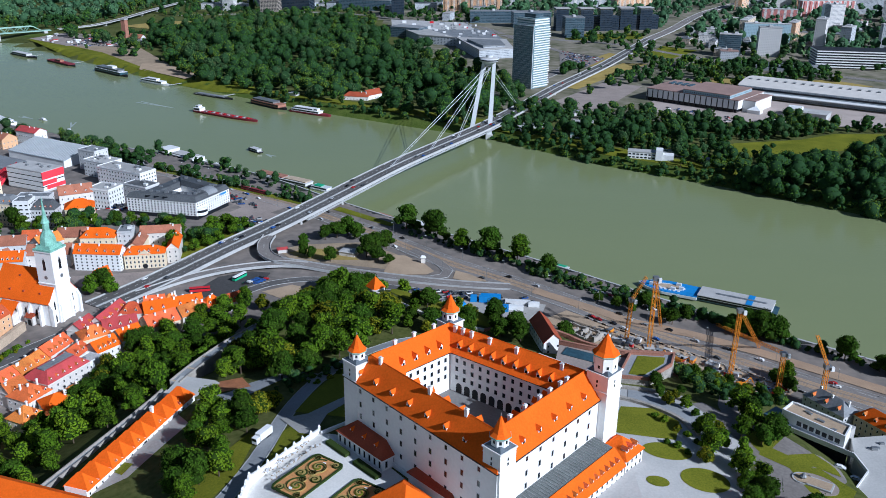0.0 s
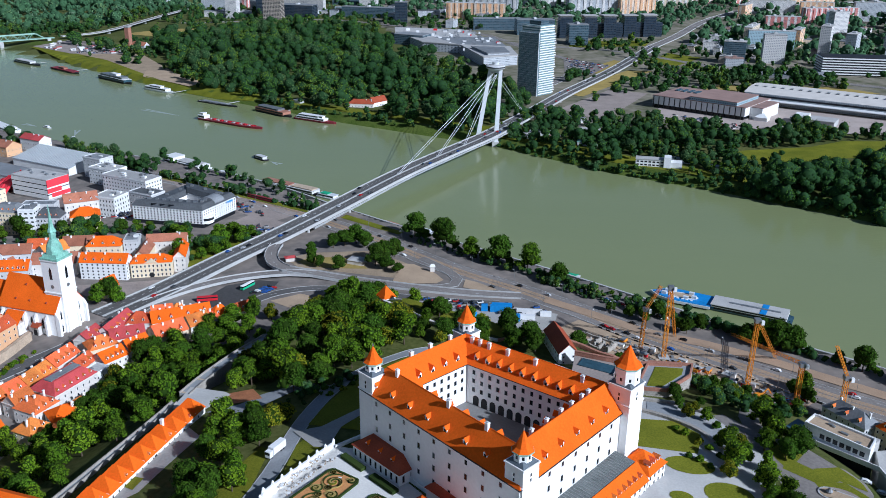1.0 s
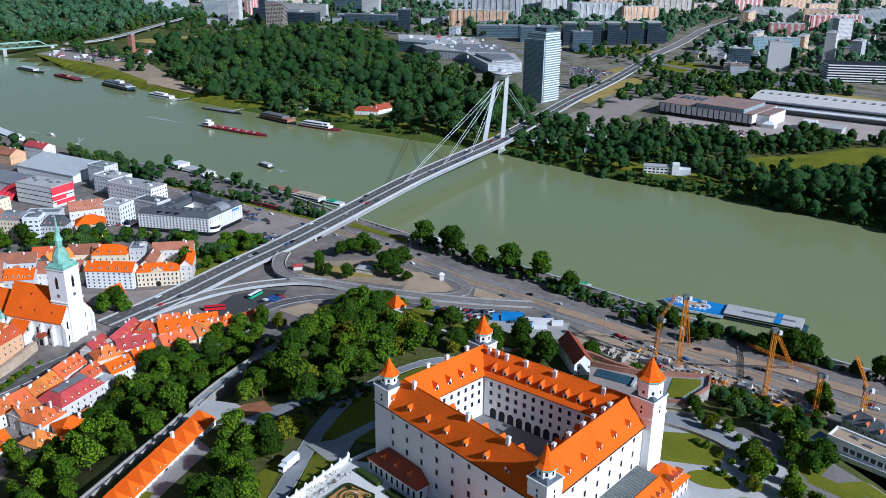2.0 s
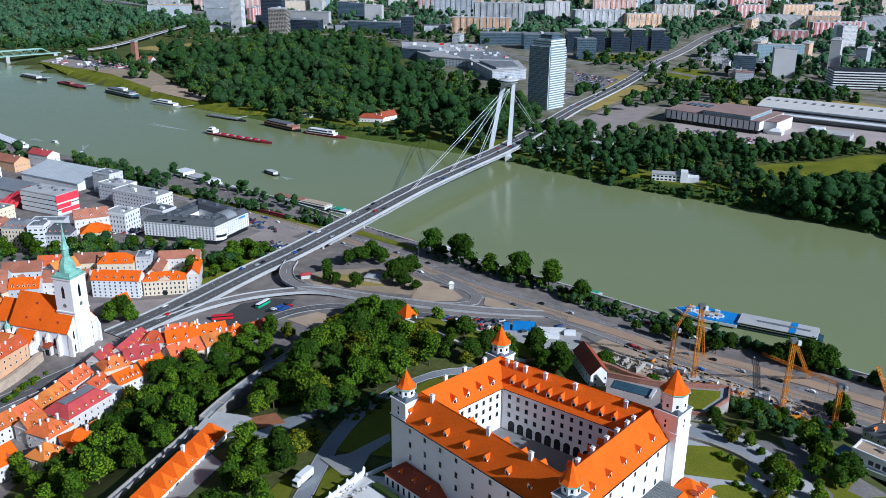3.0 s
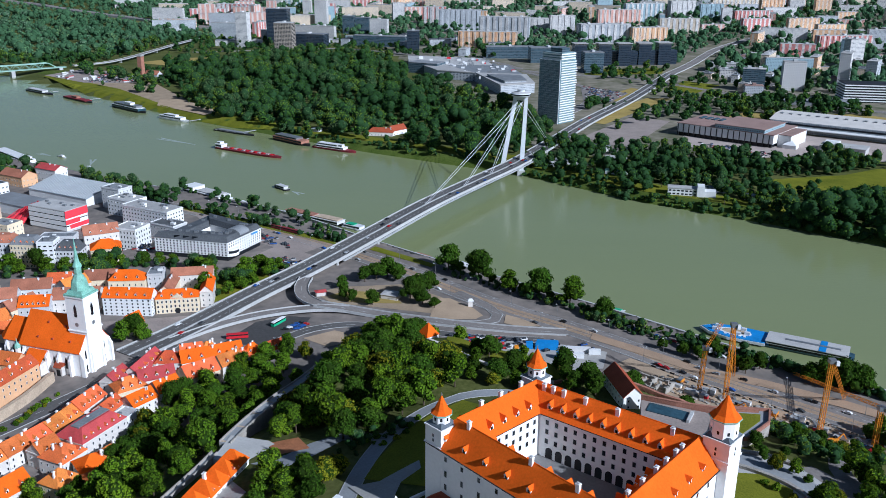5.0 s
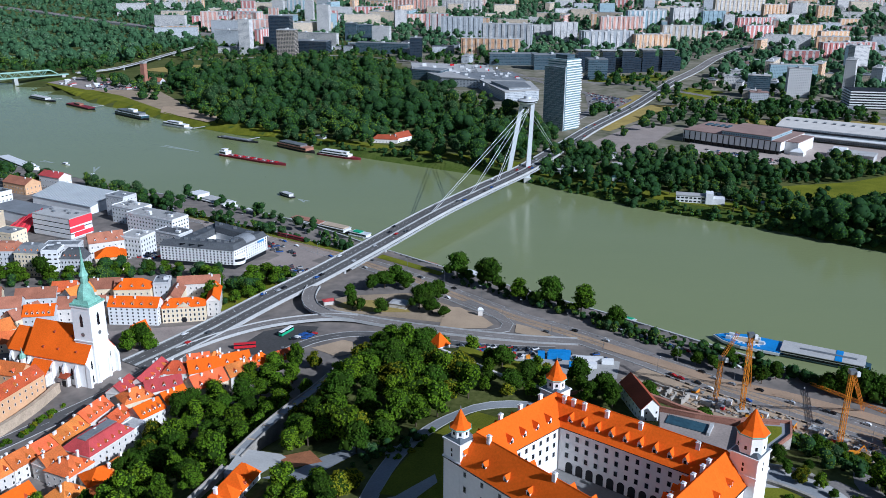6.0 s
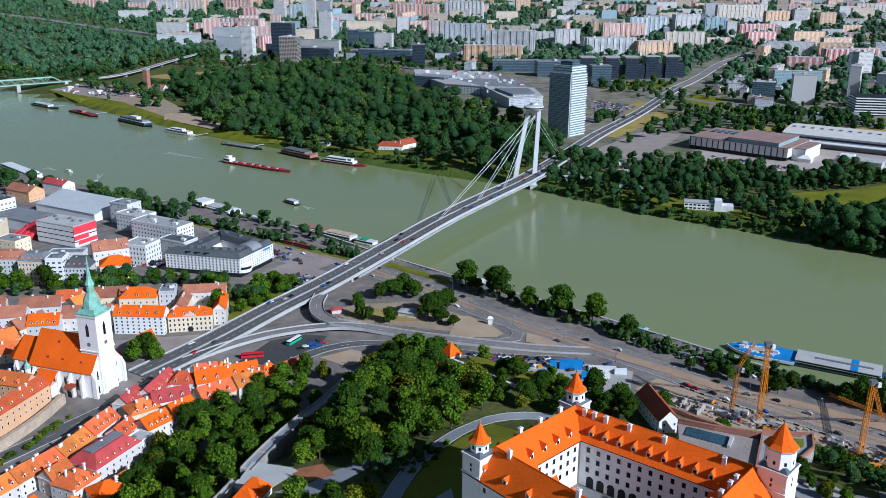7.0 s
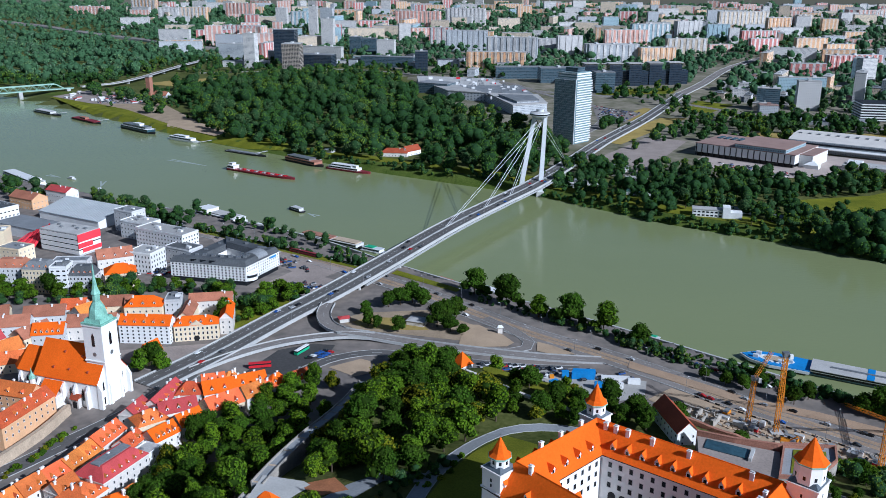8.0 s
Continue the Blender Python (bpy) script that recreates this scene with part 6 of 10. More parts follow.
part("copper_spire", k, COPPER, tower, "green copper helmet, lantern and spire")

# ---- the far bank ----
PAL = [facade_mat("panel_white", (0.60, 0.58, 0.56)), facade_mat("panel_cream", (0.62, 0.51, 0.38)), facade_mat("panel_pink", (0.68, 0.36, 0.28), stripe=(0.70, 0.62, 0.56)),
       facade_mat("panel_grey", (0.46, 0.48, 0.50)), facade_mat("panel_peach", (0.70, 0.41, 0.22), stripe=(0.68, 0.56, 0.44)), facade_mat("panel_blue", (0.32, 0.44, 0.49)),
       facade_mat("panel_red", (0.58, 0.20, 0.17), stripe=(0.70, 0.64, 0.60))]
OFFICE = facade_mat("office_glass_dark", (0.034, 0.042, 0.055), (0.02, 0.032, 0.048), 4.0, 3.6, (0.05, 0.95), (0.15, 0.8), rough=0.3)
OFFICE_BLUE = facade_mat("office_glass_blue", (0.10, 0.13, 0.155), (0.04, 0.07, 0.09), 4.0, 3.4, (0.05, 0.95), (0.2, 0.85), rough=0.3)
RAW = facade_mat("raw_concrete_frame", (0.36, 0.31, 0.26), (0.05, 0.05, 0.05), 4.0, 3.2, (0.1, 0.9), (0.12, 0.8))


def block(x, y, w, d, h, turn, m_, label="panel-built apartment block with flat roof", name="apartment_block", roof=ROOF_LIGHT, group="housing estate", lifts=2, z=None, plain=False):
    """A slab of flats: walls, roof with parapet, lift houses."""
    z = ground_z(x, y) if z is None else z
    ob = thing(name, x, y, z, turn, label, "building", group)
    wall = part("wall", Mesh().box(-w / 2, -d / 2, -6, w / 2, d / 2, h), m_, ob)
    k = Mesh()
    k.box(-w / 2 - 0.3, -d / 2 - 0.3, h + 0.02, w / 2 + 0.3, d / 2 + 0.3, h + 1.0)
    if plain:
        for i in range(lifts):
            cx = (i + 0.5) / lifts * w - w / 2
            k.box(cx - 3, -d * 0.22, h + 1.0, cx + 3, d * 0.22, h + 4.0)
    rf = part("roof", k, roof, ob)
    if plain:
        return ob
    for i in range(lifts):
        cx = (i + 0.5) / lifts * w - w / 2
        part("lift_house", Mesh().box(cx - 3, -d * 0.22, h + 1.0, cx + 3, d * 0.22, h + 4.2), PLASTER_GREY, rf)
    return ob


def bays(ob, w, d, h, n, m_, side=-1):
    """Proud balcony stacks along the long front."""
    for i in range(n):
        cx = (i + 0.5) / n * w - w / 2
        part("loggia", Mesh().box(cx - w / n * 0.22, side * d / 2 - (1.4 if side < 0 else 0), 3, cx + w / n * 0.22, side * d / 2 + (1.4 if side > 0 else 0), h - 1), m_, ob)


W_, C_, P_, G_, E_, U_, R_ = PAL
for i, (x, y, w, h, m_, dd) in enumerate(((-545, 2250, 30, 84, W_, 22), (-425, 2790, 38, 92, W_, 22), (-510, 3060, 28, 112, W_, 20), (-537, 3590, 50, 66, G_, 24), (-684, 3420, 42, 78, W_, 24),
                                (-633, 3510, 66, 58, U_, 18), (-912, 3720, 120, 68, P_, 24), (-1078, 3600, 128, 58, E_, 22), (-1165, 3590, 80, 56, W_, 20), (-747, 3065, 150, 46, R_, 24),
                                (-1578, 3835, 170, 40, P_, 22), (-1400, 4000, 120, 70, E_, 22), (-232, 2600, 50, 46, W_, 28), (-79, 2955, 76, 56, R_, 20), (-174, 3520, 180, 64, P_, 20), (13, 3640, 160, 66, W_, 20),
                                (2, 2755, 128, 64, G_, 22), (120, 2455, 138, 66, G_, 22), (68, 2270, 148, 42, E_, 20), (242, 2720, 60, 44, W_, 18), (304, 2672, 76, 56, W_, 18), (408, 2645, 130, 36, G_, 18),
                                (513, 2895, 140, 56, P_, 18), (392, 2440, 142, 50, G_, 18), (512, 2448, 104, 42, E_, 22), (665, 2732, 126, 44, C_, 20), (788, 3190, 94, 58, W_, 30), (627, 3068, 140, 60, U_, 18),
                                (891, 3186, 84, 48, U_, 18), (1054, 3424, 206, 70, C_, 18), (1135, 3280, 96, 60, E_, 18), (1274, 3400, 58, 58, C_, 18), (996, 3056, 144, 38, R_, 18), (1645, 3660, 124, 50, P_, 18),
                                (974, 2290, 150, 38, R_, 22), (865, 1985, 38, 56, W_, 20))):
    ob = block(x, y, w, dd, h, (-8 if x < 300 else 12) + (i * 37 % 11 - 5), m_, lifts=max(1, int(w / 45)))
    if w > 55:
        bays(ob, w, dd, h, max(3, int(w / 16)), W_ if i % 2 else m_)
# estate fill: rows of slabs set out over the plain
rng = random.Random(11)
FAR_ROWS = Mesh()
NEAR_FIELD = [(-340, 2000), (-340, 2980), (700, 2980), (520, 2100)]
for j in range(19):
    y = 2480 + 145 * j
    for i in range(-14, 22):
        x = i * 128 + (j % 2) * 60 + rng.uniform(-24, 24) + (y - 2500) * 0.1
        yy = y + rng.uniform(-45, 45)
        if rng.random() < 0.30 or x < -0.40 * yy + 120 or inside(NEAR_FIELD, x, yy) or x > 0.60 * yy + 60:
            continue
        if abs(x - (0.42 * (yy - 1778) + 412)) < 75 and yy < 2750:
            continue
        if yy > 2550 and abs(yy - (2620 + (x - 900) * 0.45)) < 55 and 850 < x < 1400:
            continue
        h = rng.choice((24, 30, 36, 40, 46, 56)) * rng.uniform(0.85, 1.1)
        w = rng.uniform(60, 130) if h < 44 else rng.uniform(30, 70)
        turn_, pi_ = rng.choice((-14, -6, 0, 8, 12, 14, 70, 80)) + rng.uniform(-4, 4), rng.choice((0, 0, 0, 1, 1, 2, 2, 3, 4, 4, 5, 6))
        if yy < 3650:
            block(x, yy, w, 17, h, turn_, PAL[pi_], lifts=max(1, int(w / 45)), plain=yy > 2900)
        else:
            mt_ = pose(x, yy, ground_z(x, yy), 0, 0, turn_)
            FAR_ROWS.box(-w / 2, -8.5, -6, w / 2, 8.5, h, pi_, mt_).box(-w / 2 - 0.3, -8.8, h + 0.02, w / 2 + 0.3, 8.8, h + 1.0, 7, mt_)
            for q_ in range(max(1, int(w / 45))):
                cx = (q_ + 0.5) / max(1, int(w / 45)) * w - w / 2
                FAR_ROWS.box(cx - 3, -3.7, h + 1.0, cx + 3, 3.7, h + 4.0, 7, mt_)
solo("distant_apartment_rows", FAR_ROWS, PAL + [ROOF_LIGHT], "rows of distant pale panel-built apartment blocks", "buildings", kind="stuff")
# nearer estate on the right
for x, y, w, d, h, t_, m_ in ((622, 1830, 92, 16, 40, 62, C_), (645, 1778, 90, 14, 36, -8, U_), (722, 1838, 60, 16, 34, 60, E_), (583, 1590, 38, 24, 50, -12, W_), (692, 1632, 46, 18, 62, 62, W_), (728, 1600, 40, 18, 52, 55, G_),
                              (880, 2060, 44, 18, 50, 60, U_), (800, 2140, 80, 18, 30, -10, R_), (1010, 1990, 90, 18, 44, 62, C_), (1080, 2180, 70, 20, 50, 60, W_), (1120, 2350, 110, 20, 48, -10, G_), (920, 1830, 40, 20, 50, 58, W_),
                              (860, 1700, 44, 18, 46, -10, G_), (980, 1760, 80, 18, 36, 60, E_), (1240, 2250, 90, 20, 48, 60, P_), (1300, 2520, 120, 20, 44, -12, C_), (800, 2420, 90, 18, 34, 60, E_), (900, 2500, 120, 18, 38, -12, W_)):
    block(x, y, w, d, h, t_, m_, lifts=max(1, int(w / 35)))
block(512, 1585, 38, 22, 38, -20, OFFICE_BLUE, "white office block with a curved glass front", "office_block", group="offices")
block(547, 1870, 58, 30, 14, -15, PAL[0], "low white office house", "office_block", group="offices")
block(531, 1762, 50, 26, 14, -15, PAL[0], "low white office house", "office_block", group="offices")
block(770, 1520, 60, 30, 10, -12, PAL[3], "low flat-roofed grey depot building", "office_block", group="offices")
gar = thing("parking_garage", 690, 1470, 7, -8, "dark open parking garage with white floor edges", "garage")
part("core", Mesh().box(-68, -22, -2, 68, 22, 30), BLACK, gar)
for f in range(7):
    part("floor_edge", Mesh().box(-70, -24, 2 + 4.2 * f, 70, 24, 3.6 + 4.2 * f), WHITE, gar, "white floor edge")
k = Mesh()
k.prism([(470, 1440), (600, 1400), (640, 1450), (500, 1500)], 7, 12, 0)
solo("depot", k, ROOF_GREY, "long low grey depot roof", "depot", group="offices")
# dark office park
for x, y in ((250, 1925), (303, 1930), (346, 1935), (393, 1952), (438, 1962)):
    ob = block(x, y, 27, 27, 44, 5, OFFICE, "dark glass office tower", "office_tower", ROOF_GREY, "office park", 0)
    part("attic", Mesh().box(-16, -16, 46.5, 16, 16, 48), ROOF_LIGHT, ob, "overhanging pale roof slab")
    part("link_wing", Mesh().box(13, -2, -6, 32, 22, 30), OFFICE, ob, "lower dark glass link wing")
block(190, 1985, 84, 40, 32, 5, OFFICE_BLUE, "stepped blue glass office block", "office_block", ROOF_GREY, "office park", 1)
block(262, 1820, 40, 30, 40, 5, OFFICE_BLUE, "blue glass office block", "office_block", ROOF_GREY, "office park", 1)
block(110, 2060, 110, 26, 26, 3, OFFICE_BLUE, "long low glass office wing", "office_block", ROOF_GREY, "office park", 1)
block(-117, 2175, 30, 30, 50, 0, OFFICE, "dark blue glass office tower", "office_tower", ROOF_GREY, "office park", 1)
block(-206, 2300, 140, 26, 26, -14, OFFICE_BLUE, "long glass office wing", "office_block", ROOF_GREY, "office park", 1)
block(-388, 2300, 90, 40, 30, -12, OFFICE, "dark glass office block", "office_block", ROOF_GREY, "office park", 1)
block(-482, 2385, 56, 36, 86, -5, OFFICE, "dark tower under construction", "office_tower", ROOF_GREY, "office park", 1)
block(-438, 2230, 44, 40, 62, -5, RAW, "raw concrete tower frame under construction", "tower_shell", CONCRETE, "office park", 1)
block(-326, 2660, 34, 24, 50, -8, OFFICE_BLUE, "blue glass apartment tower", "office_block", ROOF_GREY, "office park", 1)
block(-286, 2665, 42, 24, 46, -8, OFFICE_BLUE, "blue glass apartment tower", "office_block", ROOF_GREY, "office park", 1)
# the tall glass office tower by the bridge
tw = thing("glass_tower", 123, 1263, 7, 45, "tall office tower, blue-green glass beside white banded floors", "tower")
part("core", Mesh().box(-18, -18, -3, 18, 18, 88), GLASS_TEAL, tw, "blue-green glazed shaft")
for f in range(26):
    e_ = (0.0, 1.6, 0.6, 2.2, 0.3)[f * 3 % 5]
    part("floor_band", Mesh().box(-15, -18.9, 1.7 + 3.3 * f, 18.9 + e_, 18.9, 3.1 + 3.3 * f), WHITE, tw, "white floor band")
part("fin", Mesh().box(-18.5, -18.7, -3, -17.6, -17.6, 89), STEEL_WHITE, tw)
for f in range(26):
    part("floor_line", Mesh().box(-18.5, -17.4, 2.4 + 3.3 * f, -18.02, 18.2, 2.9 + 3.3 * f), STEEL_WHITE, tw, "thin pale floor line")
for f in range(3):
    part("upper_storey", Mesh().box(-14, -17, 88.2 + 3.3 * f, 18.6, 17, 89.8 + 3.3 * f), WHITE, tw, "white top storey band")
part("upper_glazing", Mesh().box(-13, -16, 88, 17.6, 16, 97.6), GLASS_TEAL, tw, "set-back glazed top storeys")
part("crown", Mesh().box(-5, -10, 97.6, 12, 10, 103), OFFICE_BLUE, tw, "blue glazed plant storey")
part("mast", Mesh().tube((2, 0, 103), (2, 0, 110), 0.3, 6), STEEL, tw)
k = Mesh()
for i in range(30):
    k.box(-18.25, -18 + 1.2 * i, 0, -18.05, -17.85 + 1.2 * i, 88)
part("mullion", k, STEEL_WHITE, tw, "thin upright glazing bars", kind="stuff")
# shopping mall
mall = thing("shopping_mall", 0, 0, 7, 0, "large low shopping mall with grey stepped roofs", "mall")
for poly, h, m_ in (([(58, 1500), (118, 1530), (112, 1640), (20, 1660)], 16, ROOF_LIGHT), ([(20, 1662), (110, 1642), (90, 1800), (-50, 1790)], 13, ROOF_GREY), ([(-52, 1700), (18, 1664), (-40, 1790), (-110, 1850)], 15, ROOF_LIGHT),
                    ([(-112, 1852), (-52, 1794), (60, 1810), (40, 1930), (-120, 1970)], 12, ROOF_LIGHT), ([(66, 1520), (104, 1536), (98, 1600), (40, 1606)], 20, ROOF_GREY)):
    part("hall", Mesh().prism(poly, -3, h, 0), PAL[3], mall)
    part("roof", Mesh().prism(offset(poly, 0.8), h, h + 1.4, 0), m_, mall)
rr = random.Random(3)
for i in range(130):
    x, y = rr.uniform(-90, 100), rr.uniform(1540, 1930)
    if inside([(20, 1660), (112, 1640), (60, 1900), (-100, 1940), (-50, 1780), (40, 1560), (100, 1560)], x, y):
        a = rr.uniform(1.2, 4.5)
        part("roof_unit", Mesh().box(x - a, y - a * 0.6, 13, x + a, y + a * 0.6, 16 + rr.uniform(0, 2.5)), (WHITE, STEEL, ROOF_GREY, PLASTER_GREY, RED)[i % 9 if i % 9 < 5 else i % 4], mall, "roof plant of the mall")
block(-74, 1790, 64, 40, 20, -25, OFFICE_BLUE, "glass cinema hall with ribbed grey roof", "cinema", ROOF_GREY, "mall", 0)
# exhibition halls
ex = thing("exhibition_hall", 350, 1162, 7, -40, "white panelled exhibition hall with brown gravel roofs", "hall")
part("base", Mesh().box(-62, -40, -3, 62, 40, 5), GLASS, ex, "shaded glazed ground floor")
part("wall", Mesh().box(-64, -42, 5, 64, 42, 16), WHITE, ex, "white panelled wall")
part("roof", Mesh().box(-64.4, -42.4, 16, 64.4, 42.4, 16.8), ROOF_BROWN, ex, "brown gravel roof")
part("upper_hall", Mesh().box(-12, -41.5, 16.8, 52, 30, 21), PAL[5], ex, "raised upper hall")
part("upper_roof", Mesh().box(-12.5, -42, 21, 52.5, 30.5, 21.8), ROOF_BROWN, ex, "brown gravel roof")
for i in range(17):
    part("rib", Mesh().box(-63 + 7.6 * i, -42.8, 1, -62 + 7.6 * i, -41.8, 15.6), BLACK, ex, "dark upright joint")
for i in range(5):
    part("skylight", Mesh().box(-56 + 9 * i, 5, 16.8, -51 + 9 * i, 22, 18), GLASS_BLUE, ex)
part("side_wing", Mesh().box(64, -26, -3, 80, 30, 15), WHITE, ex, "white side wing")
part("side_roof", Mesh().box(64.6, -26.4, 15, 80.4, 30.4, 15.8), ROOF_BROWN, ex)
eh = thing("long_hall", 560, 1165, 7, -34, "very long white exhibition hall with curved pale roof", "hall")
part("wall", Mesh().box(-150, -44, -3, 170, 44, 15), PAL[3], eh)
k = Mesh()
arc = [(-45 + 90 * i / 8, 15 + 4.5 * math.sin(math.pi * i / 8)) for i in range(9)]
k.add([(-151, a, z_) for a, z_ in arc] + [(171, a, z_) for a, z_ in arc], [(i, i + 9, i + 10, i + 1) for i in range(8)] + [tuple(range(8, -1, -1)), tuple(range(9, 18))])
part("roof", k, PLASTER_OLD, eh, "low curved pale roof")
for i in range(26):
    part("roof_light", Mesh().box(-145 + 12 * i, -14, 18.6, -141 + 12 * i, -8, 20.2), STEEL, eh)
part("canopy", Mesh().box(-150, -58, 7, 170, -44, 8), WHITE, eh, "white front canopy")
part("window_strip", Mesh().box(-149, -44.4, 9.5, 169, -43.8, 12), GLASS, eh)
lw = thing("loading_wing", 455, 1075, 7, -34, "low grey loading wing with concrete walls", "shed")
part("wall", Mesh().box(-26, -14, -2, 26, 14, 7), CONCRETE, lw)
part("roof", Mesh().box(-26.5, -14.5, 7, 26.5, 14.5, 7.8), ROOF_LIGHT, lw)
part("vault", Mesh().prism([(7 * math.cos(a), 5 * math.sin(a)) for a in np.linspace(0, math.pi, 9)], -8, 8, 0), WHITE, lw, "small vaulted pale roof", pose(-14, 0, 7.6, 90, 0, 90))
solo("white_marquee", Mesh().hip(16, 14, 5, 4.5, 0.4, 0).box(-8, -7, 0, 8, 7, 5), WHITE, "white marquee tent beside the halls", "tent", 396, 1092, 7, -35)
# villa, red-roofed inn, kiosks of the right bank
vil = thing("white_villa", 210, 866, 7, -14, "white modern riverside villa with flat roofs", "villa")
body = part("wall", Mesh().box(-20, -6, -2, 12, 6, 7), WHITE, vil)
part("roof", Mesh().box(-20.5, -6.5, 7, 12.5, 6.5, 7.6), ROOF_LIGHT, vil)
part("tower_wing", Mesh().box(8, -8, -2, 15, 4, 11), WHITE, vil)
part("side_wing", Mesh().box(15, -7, -2, 26, 5, 6), WHITE, vil)
for z_ in (1.0, 4.2):
    window_row(body, (-20, -6), (8, -6), z_, 7, 2.6, 1.5, WIN_PLAIN)
house(-118, 1150, -8, 34, 13, 5, 5, PLASTER_OLD, TILE_DARK, "hip", 1, 8, 2, 0, 2, "long park inn with a red-orange tiled roof", group="park buildings")
house(-98, 1160, 50, 26, 12, 6, 6, PLASTER, TILE_DARK, "gable", 1, 5, 2, 0, 1, "park inn wing with a red-orange roof", group="park buildings")
for x, y, w, d, h, t_, m_ in ((155, 952, 26, 10, 4, -10, COPPER), (108, 998, 30, 12, 4, -12, ROOF_GREY), (82, 985, 18, 12, 4, -12, ROOF_LIGHT), (165, 1015, 24, 12, 4, -12, ROOF_LIGHT), (238, 880, 24, 10, 4, -12, ROOF_GREY), (270, 850, 18, 9, 4, -20, ROOF_GREY), (150, 1075, 34, 14, 5, -30, ROOF_GREY), (-205, 1170, 12, 8, 4, -30, WHITE), (-70, 1290, 14, 10, 6, 0, WHITE)):
    pv = thing("pavilion", x, y, ground_z(x, y), t_, "small flat-roofed pavilion among the trees", "pavilion", "park buildings")
    part("wall", Mesh().box(-w / 2, -d / 2, -1, w / 2, d / 2, h), PLASTER_GREY, pv)
    part("roof", Mesh().box(-w / 2 - 0.6, -d / 2 - 0.6, h, w / 2 + 0.6, d / 2 + 0.6, h + 0.5), m_, pv)
# brick chimney tower and the old works
bt = thing("brick_tower", -614, 1690, 7, -20, "square brown brick tower by the river park", "tower")
part("shaft", Mesh().box(-4.5, -4.5, -2, 4.5, 4.5, 38), BRICK, bt)
part("cap", Mesh().box(-5.2, -5.2, 38, 5.2, 5.2, 40), ROOF_LIGHT, bt)
house(-575, 1640, -25, 30, 14, 12, 6, PLASTER_GREY, TILE_BROWN, "gable", 3, 7, 3, 0, 1, "grey works building by the brick tower", group="park buildings")
# green truss bridge
TB0, TB1 = Vector((-1330, 1290, 13)), Vector((-800, 1785, 13))
tb = thing("truss_bridge", label="pale green steel truss bridge on white piers", category="bridge")
dr = (TB1 - TB0).normalized()
nr_ = Vector((dr.y, -dr.x, 0))
LTB = (TB1 - TB0).length
part("deck", ribbon(Mesh(), [TB0, TB1], -6, 6, 0, 1.6), GREEN_STEEL, tb)
for s in (-6, 6):
    part("top_chord", ribbon(Mesh(), [TB0 + nr_ * s + Vector((0, 0, 10)), TB0 + dr * (LTB - 34) + nr_ * s + Vector((0, 0, 10))], -0.7, 0.7, 0, 1.3), GREEN_STEEL, tb)
    for i in range(int((LTB - 34) / 9)):
        a = TB0 + dr * (9 * i) + nr_ * s
        part("diagonal", Mesh().tube(a + Vector((0, 0, 0 if i % 2 else 9.6)), a + dr * 9 + Vector((0, 0, 9.6 if i % 2 else 0)), 0.5, 4), GREEN_STEEL, tb)
    part("end_chord", Mesh().tube(TB0 + dr * (LTB - 34) + nr_ * s + Vector((0, 0, 9.4)), TB1 + dr * -18 + nr_ * s + Vector((0, 0, 0)), 0.6, 4), GREEN_STEEL, tb)
for f in (0.35, 0.6, 0.86, 0.985):
    c = TB0 + (TB1 - TB0) * f
    part("pier", Mesh().box(-3.5, -7, -4, 3.5, 7, 11.6, 0, Matrix.Translation((c.x, c.y, 0)) @ Matrix.Rotation(math.atan2(dr.y, dr.x), 4, "Z")), CONCRETE, tb, "pale concrete pier")
road("road_flyover", [(-790, 1800, 12.6), (-745, 1850, 13.5), (-724, 1960, 14), (-712, 2250, 14), (-688, 2540, 13)], 12, "pale concrete flyover beyond the truss bridge", ASPHALT_LIGHT, 0.2, step=30.0)
for y in (1900, 2000, 2100, 2200):
    solo("flyover_pier", Mesh().box(-4, -1.2, 0, 4, 1.2, 8), CONCRETE, "flyover pier of pale concrete", "pier", -735 + (y - 1850) * 0.06, y, 7, group="flyover piers")


def patch(name, poly, m_, label, lift=0.12, kind="structure", category="ground", step=None):
    """A thin sheet of ground cover over an outline, draped on the terrain, with a turned-down rim."""
    xs, ys = [p[0] for p in poly], [p[1] for p in poly]
    step = step or max(1.5, min(12.0, max(max(xs) - min(xs), max(ys) - min(ys)) / 24))
    rim = []
    for a, b in zip(poly, poly[1:] + poly[:1]):
        n = max(1, int(math.dist(a, b) / step))
        rim += [lerp(a, b, i / n) for i in range(n)]
    bm = bmesh.new()
    vs = [bm.verts.new((x, y, 0)) for x, y in rim]
    bm.faces.new(vs)
    for ax, lo, hi in ((0, min(xs), max(xs)), (1, min(ys), max(ys))):
        c = lo + step
        while c < hi:
            co, no = ((c, 0, 0), (1, 0, 0)) if ax == 0 else ((0, c, 0), (0, 1, 0))
            bmesh.ops.bisect_plane(bm, geom=bm.verts[:] + bm.edges[:] + bm.faces[:], plane_co=co, plane_no=no)
            c += step
    for v in bm.verts:
        v.co.z = ground_z(v.co.x, v.co.y) + lift
    bm.normal_update()
    if sum(f.normal.z for f in bm.faces) < 0:
        bmesh.ops.reverse_faces(bm, faces=bm.faces[:])
    me = bpy.data.meshes.new(name)
    bm.to_mesh(me)
    bm.free()
    me.materials.append(m_)
    return tagged(new(name, me), label, category, kind=kind)


